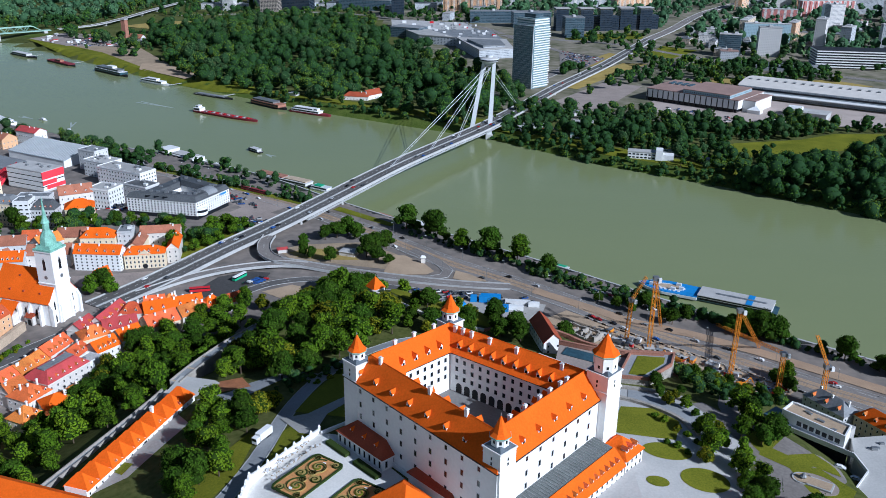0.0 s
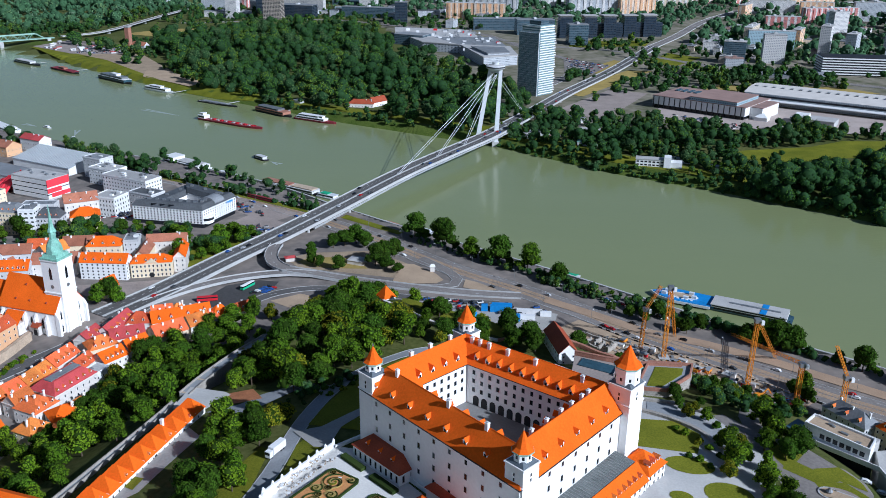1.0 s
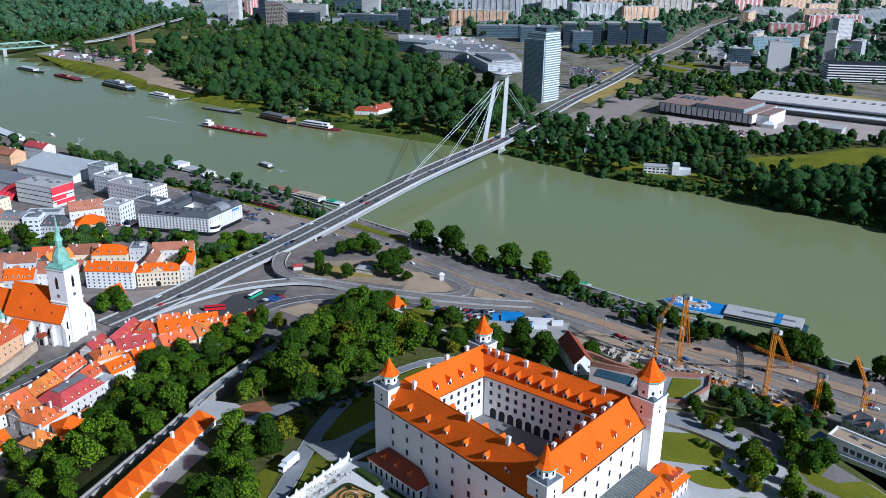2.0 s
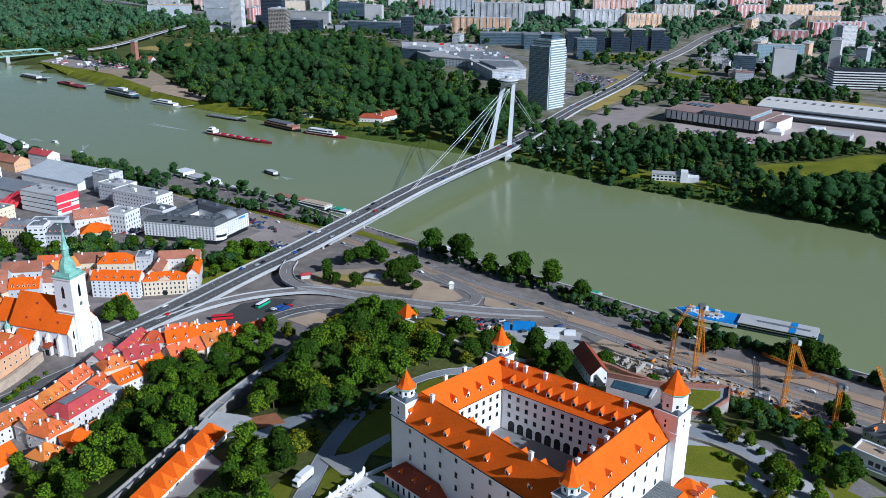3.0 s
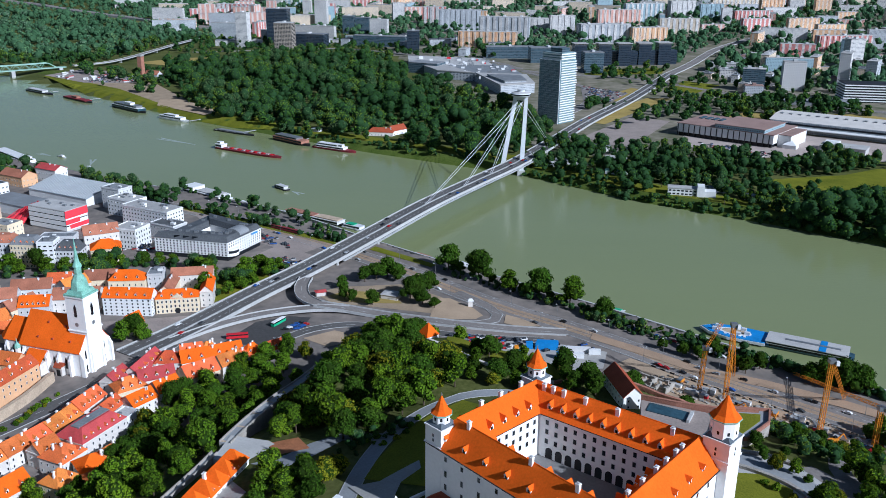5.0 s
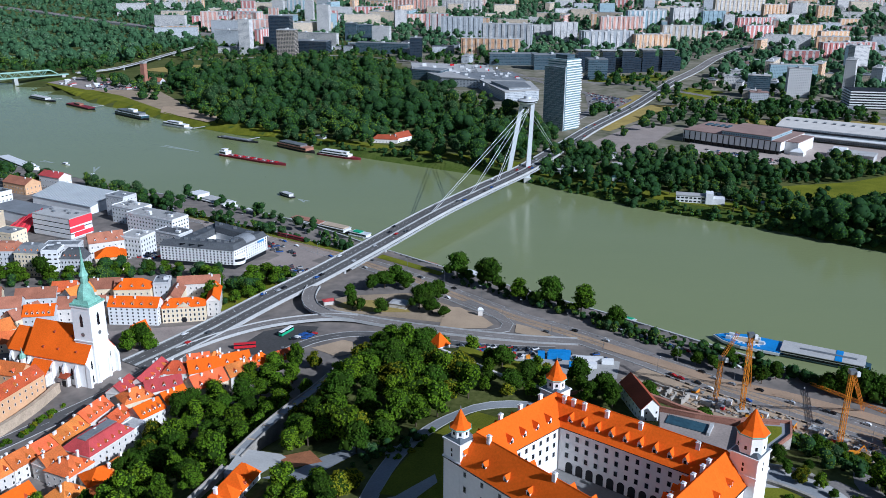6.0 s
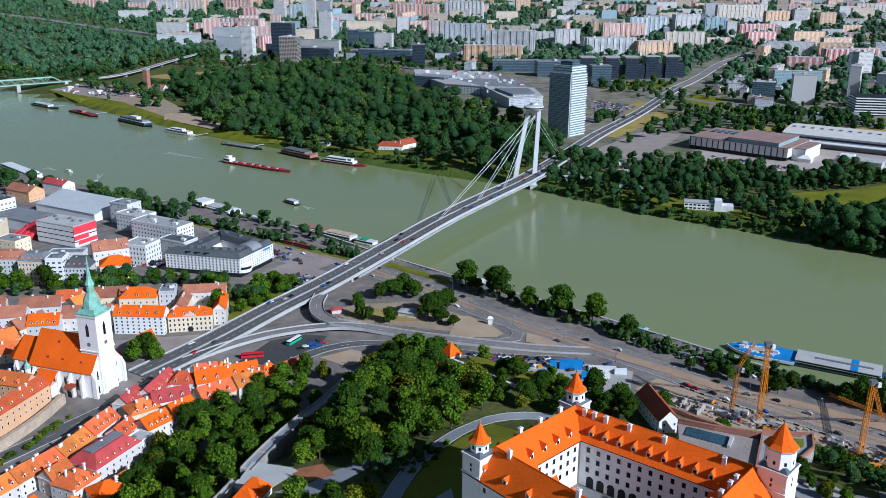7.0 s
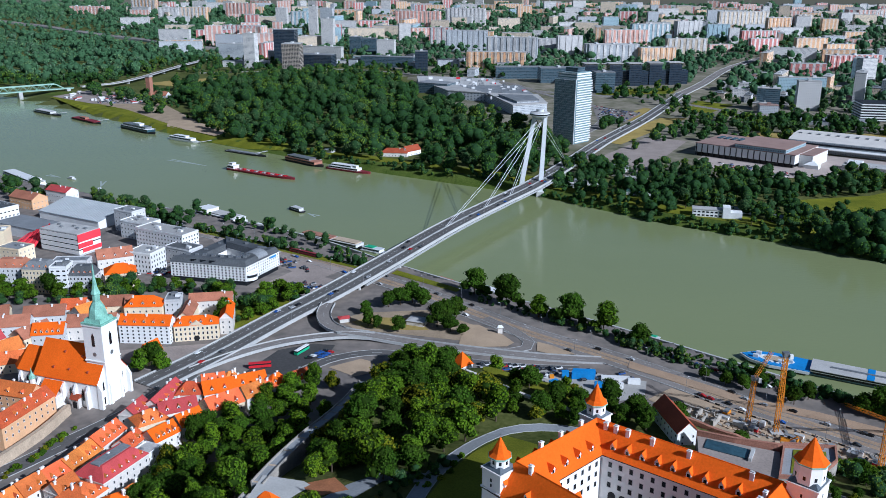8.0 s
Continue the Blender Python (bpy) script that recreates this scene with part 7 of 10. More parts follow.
patch("riverside_grass", [(-800, 1680), (-640, 1500), (-430, 1300), (-330, 1225), (-250, 1180), (-60, 1068), (40, 1000), (170, 875), (300, 795), (330, 790), (175, 915), (60, 1030), (-240, 1200), (-400, 1360), (-560, 1560), (-700, 1700)], GRASS, "green grassy river bank", 0.25)
patch("promenade", [(-495, 1423), (-482, 1368), (-386, 1283), (-372, 1315), (-459, 1424)], SAND, "sandy riverside promenade", 0.5)
rm_ = random.Random(8)
for i in range(34):
    x, y = rm_.uniform(-790, -610), rm_.uniform(1610, 1760)
    if inside([(-795, 1690), (-690, 1605), (-605, 1605), (-605, 1680), (-700, 1755), (-770, 1775)], x, y):
        st_ = thing("market_stall", x, y, 7.2, rm_.choice((-40, 50)) + rm_.uniform(-6, 6), "pale market stall on the riverside ground", "stall", "market stalls")
        w_ = rm_.uniform(4, 11)
        part("wall", Mesh().box(-w_ / 2, -2, 0, w_ / 2, 2, 2.6), PLASTER_GREY, st_)
        part("roof", Mesh().gable(w_, 4, 2.6, 0.9, 0.4), (WHITE, ROOF_LIGHT, WHITE, TILE_RED)[i % 4], st_)
patch("market_ground", [(-800, 1690), (-690, 1600), (-600, 1600), (-600, 1680), (-700, 1760), (-770, 1780)], STONE_PINK, "grey paved boatyard", 0.5)
patch("dry_verge", [(165, 1262), (230, 1370), (300, 1480), (345, 1480), (260, 1350), (190, 1240)], GRASS_DRY, "dry yellow grass verge by the motorway", 0.3)
patch("car_park", [(146, 1150), (190, 1075), (290, 1270), (240, 1300)], STONE_PINK, "pale concrete car park", 0.3)
patch("west_car_park", [(190, 1440), (230, 1430), (280, 1530), (210, 1620)], ASPHALT_LIGHT, "grey car park by the mall", 0.3)
patch("meadow", MEADOW_GAP, GRASS, "bright green meadow", 0.3)
patch("hall_yard", [(255, 1110), (330, 1035), (400, 1042), (470, 1022), (560, 1015), (640, 985), (670, 1050), (540, 1115), (430, 1185), (300, 1200)], mat("pink_concrete_yard", (0.42, 0.35, 0.31), 0.18, 0.05, 0.8, rough=0.92), "paved yard before the halls", 0.25)
patch("bank_earth", [(-640, 1640), (-560, 1600), (-500, 1500), (-440, 1400), (-400, 1340), (-440, 1330), (-520, 1430), (-600, 1530), (-680, 1600)], EARTH, "worn sandy ground behind the bank", 0.35)
patch("field", [(-700, 1900), (-640, 1990), (-560, 2020), (-560, 1930), (-620, 1860)], GRASS_DRY, "dry yellow-green field", 0.4)
R2 = random.Random(21)
road("road_cross", [(120, 1830), (182, 1789), (334, 1713), (411, 1605), (479, 1509), (621, 1375), (800, 1260)], 16, "wide grey cross road below the motorway", ASPHALT_LIGHT, 0.3, marks=((0, True),), step=30.0)
road("road_mall", [(137, 1305), (172, 1370), (200, 1450), (221, 1529), (213, 1610), (170, 1700), (120, 1830)], 12, "curved grey road round the mall", ASPHALT_LIGHT, 0.35, marks=((0, True),), step=20.0)
road("road_south", [(470, 1500), (560, 1640), (660, 1780), (780, 1960), (900, 2200)], 12, "grey street between apartment blocks", ASPHALT_LIGHT, 0.35, marks=((0, True),), step=30.0)
patch("junction_grass", [(225, 1480), (300, 1600), (320, 1560), (250, 1430)], GRASS_DRY, "dry grass of the road junction", 0.25)
patch("junction_lawn", [(350, 1560), (420, 1700), (470, 1640), (400, 1540)], GRASS, "green lawn of the road junction", 0.25)
patch("office_lawn", [(240, 1760), (400, 1800), (430, 1890), (250, 1860)], GRASS, "green lawn before the dark offices", 0.25)
patch("hall_meadow", [(330, 1260), (420, 1300), (560, 1270), (640, 1290), (600, 1340), (420, 1350)], GRASS_DRY, "dry meadow behind the halls", 0.25)
rl = random.Random(33)
for i in range(30):
    x, y = rl.uniform(-600, 150), rl.uniform(2100, 2560)
    if y < 2100 + max(0, -x - 250) * 0.5:
        continue
    block(x, y, rl.uniform(26, 70), rl.uniform(14, 26), rl.uniform(6, 18), rl.choice((-14, -8, 5, 75)), PAL[rl.choice((0, 1, 3, 3, 5))], "low flat-roofed office building", "low_building", (ROOF_GREY, ROOF_LIGHT, ROOF_DARK)[i % 3], "low buildings", 1, plain=True)
road("road_riverside_far", [(-640, 2120), (-500, 2170), (-300, 2230), (-120, 2110), (60, 1985), (120, 1850)], 14, "grey avenue between wood and offices", ASPHALT_LIGHT, 0.3, marks=((0, True),), step=30.0)
for i in range(46):
    x, y = rl.uniform(430, 1150), rl.uniform(1450, 2150)
    if x > 0.58 * y or abs(x - (0.42 * (y - 1778) + 412)) < 60 or abs(y - 1509 + (x - 479) * 0.9) < 40:
        continue
    w_, d_ = rl.uniform(16, 44), rl.uniform(12, 22)
    block(x, y, w_, d_, rl.uniform(6, 15), rl.choice((-12, 20, 62, 70)), PAL[rl.choice((0, 0, 1, 3, 3))], "low flat-roofed town building", "low_building", (ROOF_GREY, ROOF_LIGHT, ROOF_BROWN)[i % 3], "low buildings", 1, plain=True)
ESTATE = [(-1100, 3050), (-600, 2620), (-150, 2480), (150, 2150), (460, 2080), (560, 1680), (700, 1500), (1100, 1500), (1700, 2300), (2700, 4200), (2600, 4700), (-1500, 4700), (-1500, 3600)]
MOTORWAY = [(380, 1770), (445, 1760), (680, 2240), (840, 2480), (960, 2600), (1300, 2780), (1300, 2830), (900, 2650), (760, 2500), (600, 2260)]
woodland("estate_greenery", scatter(ESTATE, 22, R2, keep=0.85, blocks=(MOTORWAY,)), "green street trees among the far housing", 12, 18, 9, 2.8, 6, HAZE_GREENS, 2)
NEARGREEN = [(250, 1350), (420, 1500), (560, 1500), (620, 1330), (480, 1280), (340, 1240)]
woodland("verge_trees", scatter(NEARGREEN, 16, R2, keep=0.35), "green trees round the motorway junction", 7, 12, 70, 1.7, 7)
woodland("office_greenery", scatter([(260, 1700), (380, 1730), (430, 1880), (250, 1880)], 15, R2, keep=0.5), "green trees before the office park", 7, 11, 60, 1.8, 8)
woodland("horizon_wood", scatter([(-2900, 4500), (3300, 4500), (3600, 5900), (-3300, 5900)], 44, R2, keep=0.8), "far wooded skyline", 24, 22, 8, 5.0, 9, HAZE_GREENS, 2)
for x, y in ((178, 905), (260, 1035), (300, 905), (322, 850), (352, 960), (330, 955), (130, 965), (60, 1010), (362, 1010), (150, 985), (245, 900)):
    poplar(x, y, R2.uniform(0.9, 1.3))
for x, y, q in ((190, 894, 1.3), (157, 887, 1.0), (407, 1346, 1.3), (450, 1420, 1.3), (328, 1042, 1.2), (157, 971, 1.0), (135, 970, 0.9), (436, 1002, 1.0), (263, 824, 1.3), (258, 828, 1.2), (235, 830, 0.9)):
    poplar(x, y, q)
# rows of parked cars as far glints
def far_cars(poly, n, seed, label):
    r = random.Random(seed)
    k = Mesh()
    xs, ys = [p[0] for p in poly], [p[1] for p in poly]
    while n > 0:
        x, y = r.uniform(min(xs), max(xs)), r.uniform(min(ys), max(ys))
        if inside(poly, x, y):
            z_ = ground_z(x, y) + 0.4
            t_ = Matrix.Translation((x, y, z_)) @ Matrix.Rotation(radians(r.choice((20, 110)) + r.uniform(-5, 5)), 4, "Z")
            k.box(-2.1, -0.9, 0.2, 2.1, 0.9, 0.85, r.randrange(6), t_).box(-1.2, -0.8, 0.85, 1.1, 0.8, 1.4, 5, t_)
            n -= 1
    solo("parked_cars", k, CAR_PAINTS, label, "cars", kind="stuff")


far_cars([(195, 1445), (230, 1435), (278, 1530), (212, 1615)], 170, 1, "rows of far parked cars")
far_cars([(-690, 1605), (-605, 1605), (-600, 1680), (-690, 1740)], 160, 2, "rows of cars parked by the boatyard")
far_cars([(275, 1105), (345, 1040), (370, 1050), (290, 1130)], 40, 3, "cars parked before the halls")

# ---- castle terrace, outbuildings and hill ----
FLAT = 52.0
patch("castle_terrace", [(-47, 285), (-67.5, 255), (-69, 225), (-69, 190), (-30, 180), (30, 205), (14, 224), (-34, 282)], TERRACE_WHITE, "pale stone castle terrace", 0.3, step=4)
patch("castle_forecourt", [(62, 286), (65.7, 298.8), (79.3, 333.1), (105.2, 329.2), (119.2, 293.1), (114.3, 258.1), (117.8, 211.1), (90, 195), (40, 205), (30, 225), (60, 262)], TERRACE_STONE, "pale stone forecourt", 0.25, step=4)
patch("west_lawn", [(-60, 306), (-36, 296), (-33, 302), (-12, 325), (-10, 372), (-22, 384), (-36, 366), (-48, 344), (-56, 322)], GRASS, "shaded mown lawn below the castle wall", 0.3, step=4)
patch("lawn_path", [(-65, 301), (-54, 303), (-40, 318), (-39, 311), (-46, 301), (-48, 290), (-47, 284), (-55, 287)], PAVING, "pale path from the drive to the castle gate", 0.42, step=3)
patch("slope_lawn", [(-50, 285), (-57, 298), (-62, 290), (-64, 268), (-68, 256)], GRASS, "sunlit sloping lawn below the terrace", 0.3, step=3)
patch("verge_lawn", [(-84, 240), (-92, 250), (-84, 276), (-76, 292), (-72, 288), (-74, 264)], GRASS, "green verge of the castle drive", 0.28, step=3)
patch("east_lawn", [(65.8, 289.2), (75.4, 313.5), (88.8, 313.7), (97.4, 303.0), (92.0, 287.8)], GRASS, "mown green lawn before the wall", 0.4, step=3)
BASTION = [(79.0, 341.0), (92.5, 339.0), (106.5, 352.5), (110.5, 363.5), (90.0, 366.0)]
bas = thing("bastion", 0, 0, 0, 0, "brick-topped bastion with a square lawn", "bastion", kind="structure")
part("mass", Mesh().prism(BASTION, 6, 45.8, 0), STONE_WALL, bas, "rubble stone bastion wall")
part("walk", Mesh().prism(offset(BASTION, -0.8), 45.8, 46.1, 0), PATH_GREY, bas)
part("lawn", Mesh().prism(offset(BASTION, -4.0), 46.1, 46.3, 0), GRASS, bas, "mown bastion lawn")
for a, b, c, e in zip(BASTION, BASTION[1:] + BASTION[:1], offset(BASTION, -0.8)[1:] + offset(BASTION, -0.8)[:1], offset(BASTION, -0.8)):
    part("parapet", Mesh().prism([a, b, c, e], 45.8, 47.4, 0), BRICK, bas, "brick parapet")
COURT_SLAB = [(53.1, 357.0), (75.2, 340.0), (81.8, 343.7), (86.6, 360.7), (56.8, 373.1)]
COURT_WALL = [(56.9, 374.4), (70.7, 368.4), (86.8, 363.8), (104.8, 362.2)]
low = thing("sunken_court", 0, 0, 0, 0, "grey roofed terrace court below the castle", "terrace")
part("slab", Mesh().prism(COURT_SLAB, 20, 45.6, 0), STONE_PINK, low, "grey paved terrace slab")
part("glazing", Mesh().prism([(56.8, 363.4), (71.5, 355.0), (75.1, 361.8), (60.1, 370.1)], 45.6, 46.0, 0), GLASS_BLUE, low, "long grey-blue roof glazing")
part("kerb_wall", Mesh().prism([(71.5, 353.5), (72.6, 353.0), (76.8, 360.8), (75.4, 361.3)], 45.6, 47.0, 0), CONCRETE, low, "low concrete wall beside the glazing")
part("parapet", ribbon(Mesh(), [Vector((x, y, 46.9)) for x, y in [(45.8, 361.9), (59.4, 350.7), (74.7, 338.4)]], -0.3, 0.3, 0, 1.6), PLASTER_OLD, low, "pale coped parapet")
part("rear_wall", ribbon(Mesh(), [Vector((x, y, 47.4)) for x, y in COURT_WALL], -0.5, 0.5, 0, 14), BRICK, low, "old brick wall")
part("rear_coping", ribbon(Mesh(), [Vector((x, y, 47.7)) for x, y in COURT_WALL], -0.6, 0.6, 0, 0.28), BRICK, low, "brick coping")
patch("park_walk", [(119.7, 312.9), (126.4, 316.1), (132.9, 296.6), (129.1, 287.3), (139.1, 291.7), (143.9, 280.2), (147.7, 270.5), (134.4, 255.3), (121.8, 253.5), (127.2, 269.0), (123.3, 277.9), (114.2, 303.6), (107.1, 321.3), (112.3, 323.2)], ASPHALT_LIGHT, "grey asphalt park walk", 0.3, step=3)
patch("slope_walk", [(82.2, 332.7), (86.9, 334.0), (101.0, 317.6), (110.4, 306.8), (107.0, 297.5), (96.3, 307.6), (80.2, 322.8)], PATH_GREY, "grey walk below the castle lawn", 0.38, step=3)
patch("park_drive", [(123.4, 333.7), (128.2, 329.0), (124.0, 302.3), (124.2, 284.5), (128.2, 268.4), (128.2, 252.1), (118.2, 251.9), (118.7, 268.2), (118.5, 282.5), (117.5, 302.1), (118.6, 321.8)], ASPHALT_LIGHT, "grey asphalt park drive", 0.22, step=3)
patch("terrace_drive", [(124.1, 284.1), (139.2, 298.5), (146.0, 286.9), (154.8, 281.4), (151.5, 268.9), (141.0, 258.7), (141.6, 275.7), (133.6, 277.3), (125.7, 271.8)], ASPHALT_LIGHT, "grey asphalt drive below the terrace", 0.2, step=3)
patch("wedge_lawn", [(122.9, 303.1), (137.3, 296.5), (125.0, 282.3), (122.8, 290.2)], GRASS, "green wedge lawn between two drives", 0.34, step=2)
patch("terrace_bed", [(135.3, 284.7), (146.0, 286.9), (151.0, 277.7), (150.6, 271.6), (142.3, 277.5), (135.7, 279.9)], GRASS, "green bed with clipped shrubs", 0.34, step=2)
patch("garden_lawn", [(128.0, 291.0), (142.4, 277.1), (134.0, 273.7), (123.1, 283.4)], GRASS, "small green garden bed", 0.35, step=3)
patch("fountain_lawn", [(132.1, 275.9), (144.1, 276.7), (152.6, 263.2), (144.8, 253.0), (134.3, 260.9)], GRASS, "green lawn round a fountain", 0.33, step=3)
patch("hill_lawn", [(-30, 452), (-14, 438), (6, 420), (24, 408), (32, 418), (4, 446), (-16, 464), (-28, 466)], GRASS, "sunlit lawn below the terrace wall", 0.35, step=3)
patch("works_sand", [(-118, 515), (-100, 527), (-94, 524), (-92, 508), (-101, 503)], SAND, "sandy works ground below the rampart", 0.25, step=3)
patch("gravel_play", [(-105, 347), (-92, 350), (-85, 337), (-98, 334)], mat("rust_red_earth", (0.42, 0.17, 0.075), 0.25, 0.2, 1.2, rough=0.95), "reddish earth playground", 0.3, step=3)
patch("west_walk", [(-108, 329), (-94, 333), (-86, 342), (-70, 352), (-56, 346), (-58, 338), (-72, 342), (-82, 330), (-92, 322)], PATH_GREY, "grey walk to the castle gate", 0.26, step=3)
patch("barracks_yard", [(-128, 282), (-113, 318), (-104, 306), (-117, 270), (-128, 262)], PAVING, "paved yard beside the long house", 0.3, step=3)
patch("barracks_lawn", [(-127, 277), (-126, 283), (-118, 279), (-120, 272)], GRASS, "small square lawn", 0.42, step=2)
for x, y, a, b in ((86.4, 278.9, 9.5, 6.0), (77.8, 257.8, 4.2, 3.2), (96.1, 261.7, 9, 7.5), (79.8, 237.3, 8, 6)):
    pts = [(x + a * math.cos(t_), y + b * math.sin(t_)) for t_ in np.linspace(0, 2 * math.pi, 24)[:-1]]
    patch("oval_lawn", pts, GRASS, "oval lawn bed set in paving", 0.4, step=2)
# terrace wall with balustrade, statues
k = Mesh()
ln = [Vector((-47, 285.5, 53.4)), Vector((-67.5, 255, 53.4)), Vector((-69, 225, 53.4))]
tw_ = thing("terrace_wall", label="white terrace wall with a balustrade", category="wall", kind="structure")
part("wall", ribbon(Mesh(), ln, -0.5, 0.5, -0.9, 6.5), PLASTER, tw_)
part("coping", ribbon(Mesh(), ln, -0.45, 0.45, 0.1, 0.25), PLASTER, tw_)
for a, b in zip(ln, ln[1:]):
    n = int((b - a).length / 4.2)
    for i in range(n):
        c = a.lerp(b, i / n)
        part("pier", Mesh().box(c.x - 0.5, c.y - 0.5, 52.0, c.x + 0.5, c.y + 0.5, 54.0).lathe([(0.4, 54.0), (0.6, 54.5), (0.15, 55.2)], 6, 0, (c.x, c.y, 0)), PLASTER, tw_, "balustrade pier with an urn")
        part("rail_panel", ribbon(Mesh(), [a.lerp(b, (i + 0.15) / n), a.lerp(b, (i + 0.85) / n)], -0.2, 0.2, -0.2, 0.8), PLASTER, tw_)
k = Mesh()
ribbon(k, [Vector((-46, 284, 53.2)), Vector((-40, 289, 53.2)), Vector((-35, 293, 53.2))], -0.4, 0.4, 0, 3.0)
solo("gate_wall", k, PLASTER, "white gate wall with arched tops", "wall", kind="structure")


def spiral(cx, cy, r, turns, a0, hand, z):
    return [Vector((cx + r * (1 - 0.85 * t) * math.cos(a0 + hand * turns * 6.283 * t), cy + r * (1 - 0.85 * t) * math.sin(a0 + hand * turns * 6.283 * t), z)) for t in np.linspace(0, 1, 26)]


ORANGE_BED = mat("terracotta_bed", (0.52, 0.25, 0.09), 0.25, 0.3, 3.0, rough=0.95)
for cx, cy in ((-47.0, 256.5), (-30.5, 242.0)):
    par = thing("parterre", cx, cy, FLAT + 0.35, 56, "ornamental garden bed of clipped hedge scrolls on terracotta gravel", "garden bed", "parterres")
    L_, W2 = (12.0, 5.6)
    out_ = [(-L_, -W2), (-L_ + 1.5, -W2 - 1), (L_ - 1.5, -W2 - 1), (L_, -W2), (L_, W2), (L_ - 1.5, W2 + 1), (-L_ + 1.5, W2 + 1), (-L_, W2)]
    part("bed", Mesh().prism(out_, -0.3, 0.12, 0), ORANGE_BED, par, "terracotta gravel bed")
    for a, b in zip(out_, out_[1:] + out_[:1]):
        part("border_hedge", ribbon(Mesh(), [Vector((*a, 0.6)), Vector((*b, 0.6))], -0.35, 0.35, 0, 0.6), HEDGE, par, "clipped dark border hedge")
    for sx, sy, r, h_ in ((-6.2, -0.6, 4.8, 1), (6.2, 0.6, 4.8, 1), (0, 3.4, 2.4, -1), (0, -3.4, 2.4, -1), (-10.2, 4.0, 1.7, -1), (10.2, -4.0, 1.7, -1), (-10.4, -4.4, 1.5, 1), (10.4, 4.4, 1.5, 1), (-2.4, 0.2, 1.6, 1), (2.4, -0.2, 1.6, 1)):
        for q, m_, w2 in ((0.0, HEDGE, 0.2), (2.1, GRASS_DRY, 0.42), (4.2, GRASS, 0.22)):
            part("hedge_scroll", ribbon(Mesh(), spiral(sx, sy, r * (1 - 0.08 * q), 1.35, q, h_, 0.5), -w2, w2, 0, 0.5), m_, par, "curling clipped hedge")
    for sx in (-8.5, -3.0, 3.5, 9.0):
        part("gravel_fleck", Mesh().prism([(sx - 0.9, -0.5), (sx + 1.0, 0.1), (sx + 0.5, 1.4), (sx - 0.4, 0.9)], 0.1, 0.2, 0), WHITE, par, "white gravel inlay")
r = random.Random(4)
for i in range(24):
    f = (i % 12) / 12
    x, y = -50.0 - 13.5 * f + r.uniform(-1.2, 1.2) + (3.0 if i >= 12 else 0), 278 - 22 * f + r.uniform(-1.2, 1.2) - (2.0 if i >= 12 else 0)
    b = thing("cafe_table", x, y, FLAT + 0.3, 50, "small terrace table with chairs", "table set", "terrace tables")
    part("tabletop", Mesh().lathe([(0.6, 0.72), (0.6, 0.78)], 10), WHITE, b)
    part("stem", Mesh().tube((0, 0, 0), (0, 0, 0.72), 0.06, 5), BLACK, b)
    for s in (-1, 1):
        part("chair", Mesh().box(s * 1.0 - 0.25, -0.25, 0.38, s * 1.0 + 0.25, 0.25, 0.46).box(s * 1.22 - 0.04, -0.25, 0.4, s * 1.22 + 0.04, 0.25, 0.9), STONE_TAN, b)
# garden pavilion against the castle
gp = thing("orangery", -25.5, 273.5, FLAT, -46, "long low white orangery with a dark red hipped roof", "building")
gw = part("wall", Mesh().box(-13, -6, -2, 13, 5.5, 5.4), PLASTER, gp)
k = Mesh()
k.hip(26, 11.5, 5.6, 3.6, 0.6, 0, Matrix.Translation((0, -0.2, 0)), 1.5)
gr_ = part("roof", k, TILE_DARK, gp, "dark red tiled hipped roof")
part("glass_roof", Mesh().prism([(-11.4, 0.4), (11.4, 0.4), (11.4, 6.2), (-11.4, 6.2)], 6.6, [9.9, 9.9, 11.6, 11.6], 0), GLASS_BLUE, gp, "dark blue ridge glazing")
window_row(gw, (-13, -6), (13, -6), 1.0, 9, 1.2, 3.2, WIN)
window_row(gw, (13, -6), (13, 5.5), 1.0, 3, 1.2, 3.0, WIN)
for x in (-7, 0, 7):
    part("dormer", DORMER, None, gr_, m=pose(x, -4.2, 6.4) @ Matrix.Diagonal((0.8, 0.8, 0.8, 1)))
part("hedge", Mesh().box(-15, -10.5, 0, -3, -8, 1.6), HEDGE, thing("hedge_row", -25.5, 273.5, FLAT, -46, "dark clipped hedge before the orangery", "hedge"))
part("hedge", Mesh().box(2, -11, 0, 15, -8, 1.6), HEDGE, thing("hedge_row", -25.5, 273.5, FLAT, -46, "dark clipped hedge before the orangery", "hedge"))
# front outbuildings
fb = thing("gatehouse", -12, 240, FLAT, -46, "white gatehouse with an orange pyramid roof", "building")
part("wall", Mesh().box(-8, -7, -2, 8, 7, 4), PLASTER, fb)
part("roof", Mesh().hip(16, 14, 4.2, 6.0, 0.6, 0), TILE, fb)
fb = thing("chapel_wing", 0, 250, FLAT, -46, "low wing with dark red roof and blue roof glazing", "building")
part("wall", Mesh().box(-11, -5, -2, 11, 6, 4.6), PLASTER, fb)
part("roof", Mesh().hip(22, 11, 4.8, 3.8, 0.6, 0, Matrix.Translation((0, 0.5, 0)), 1.2), TILE_DARK, fb)
part("glass_roof", Mesh().prism([(-9.6, 0.4), (9.6, 0.4), (9.6, 6.6), (-9.6, 6.6)], 6.0, [9.2, 9.2, 10.8, 10.8], 0), GLASS_BLUE, fb)
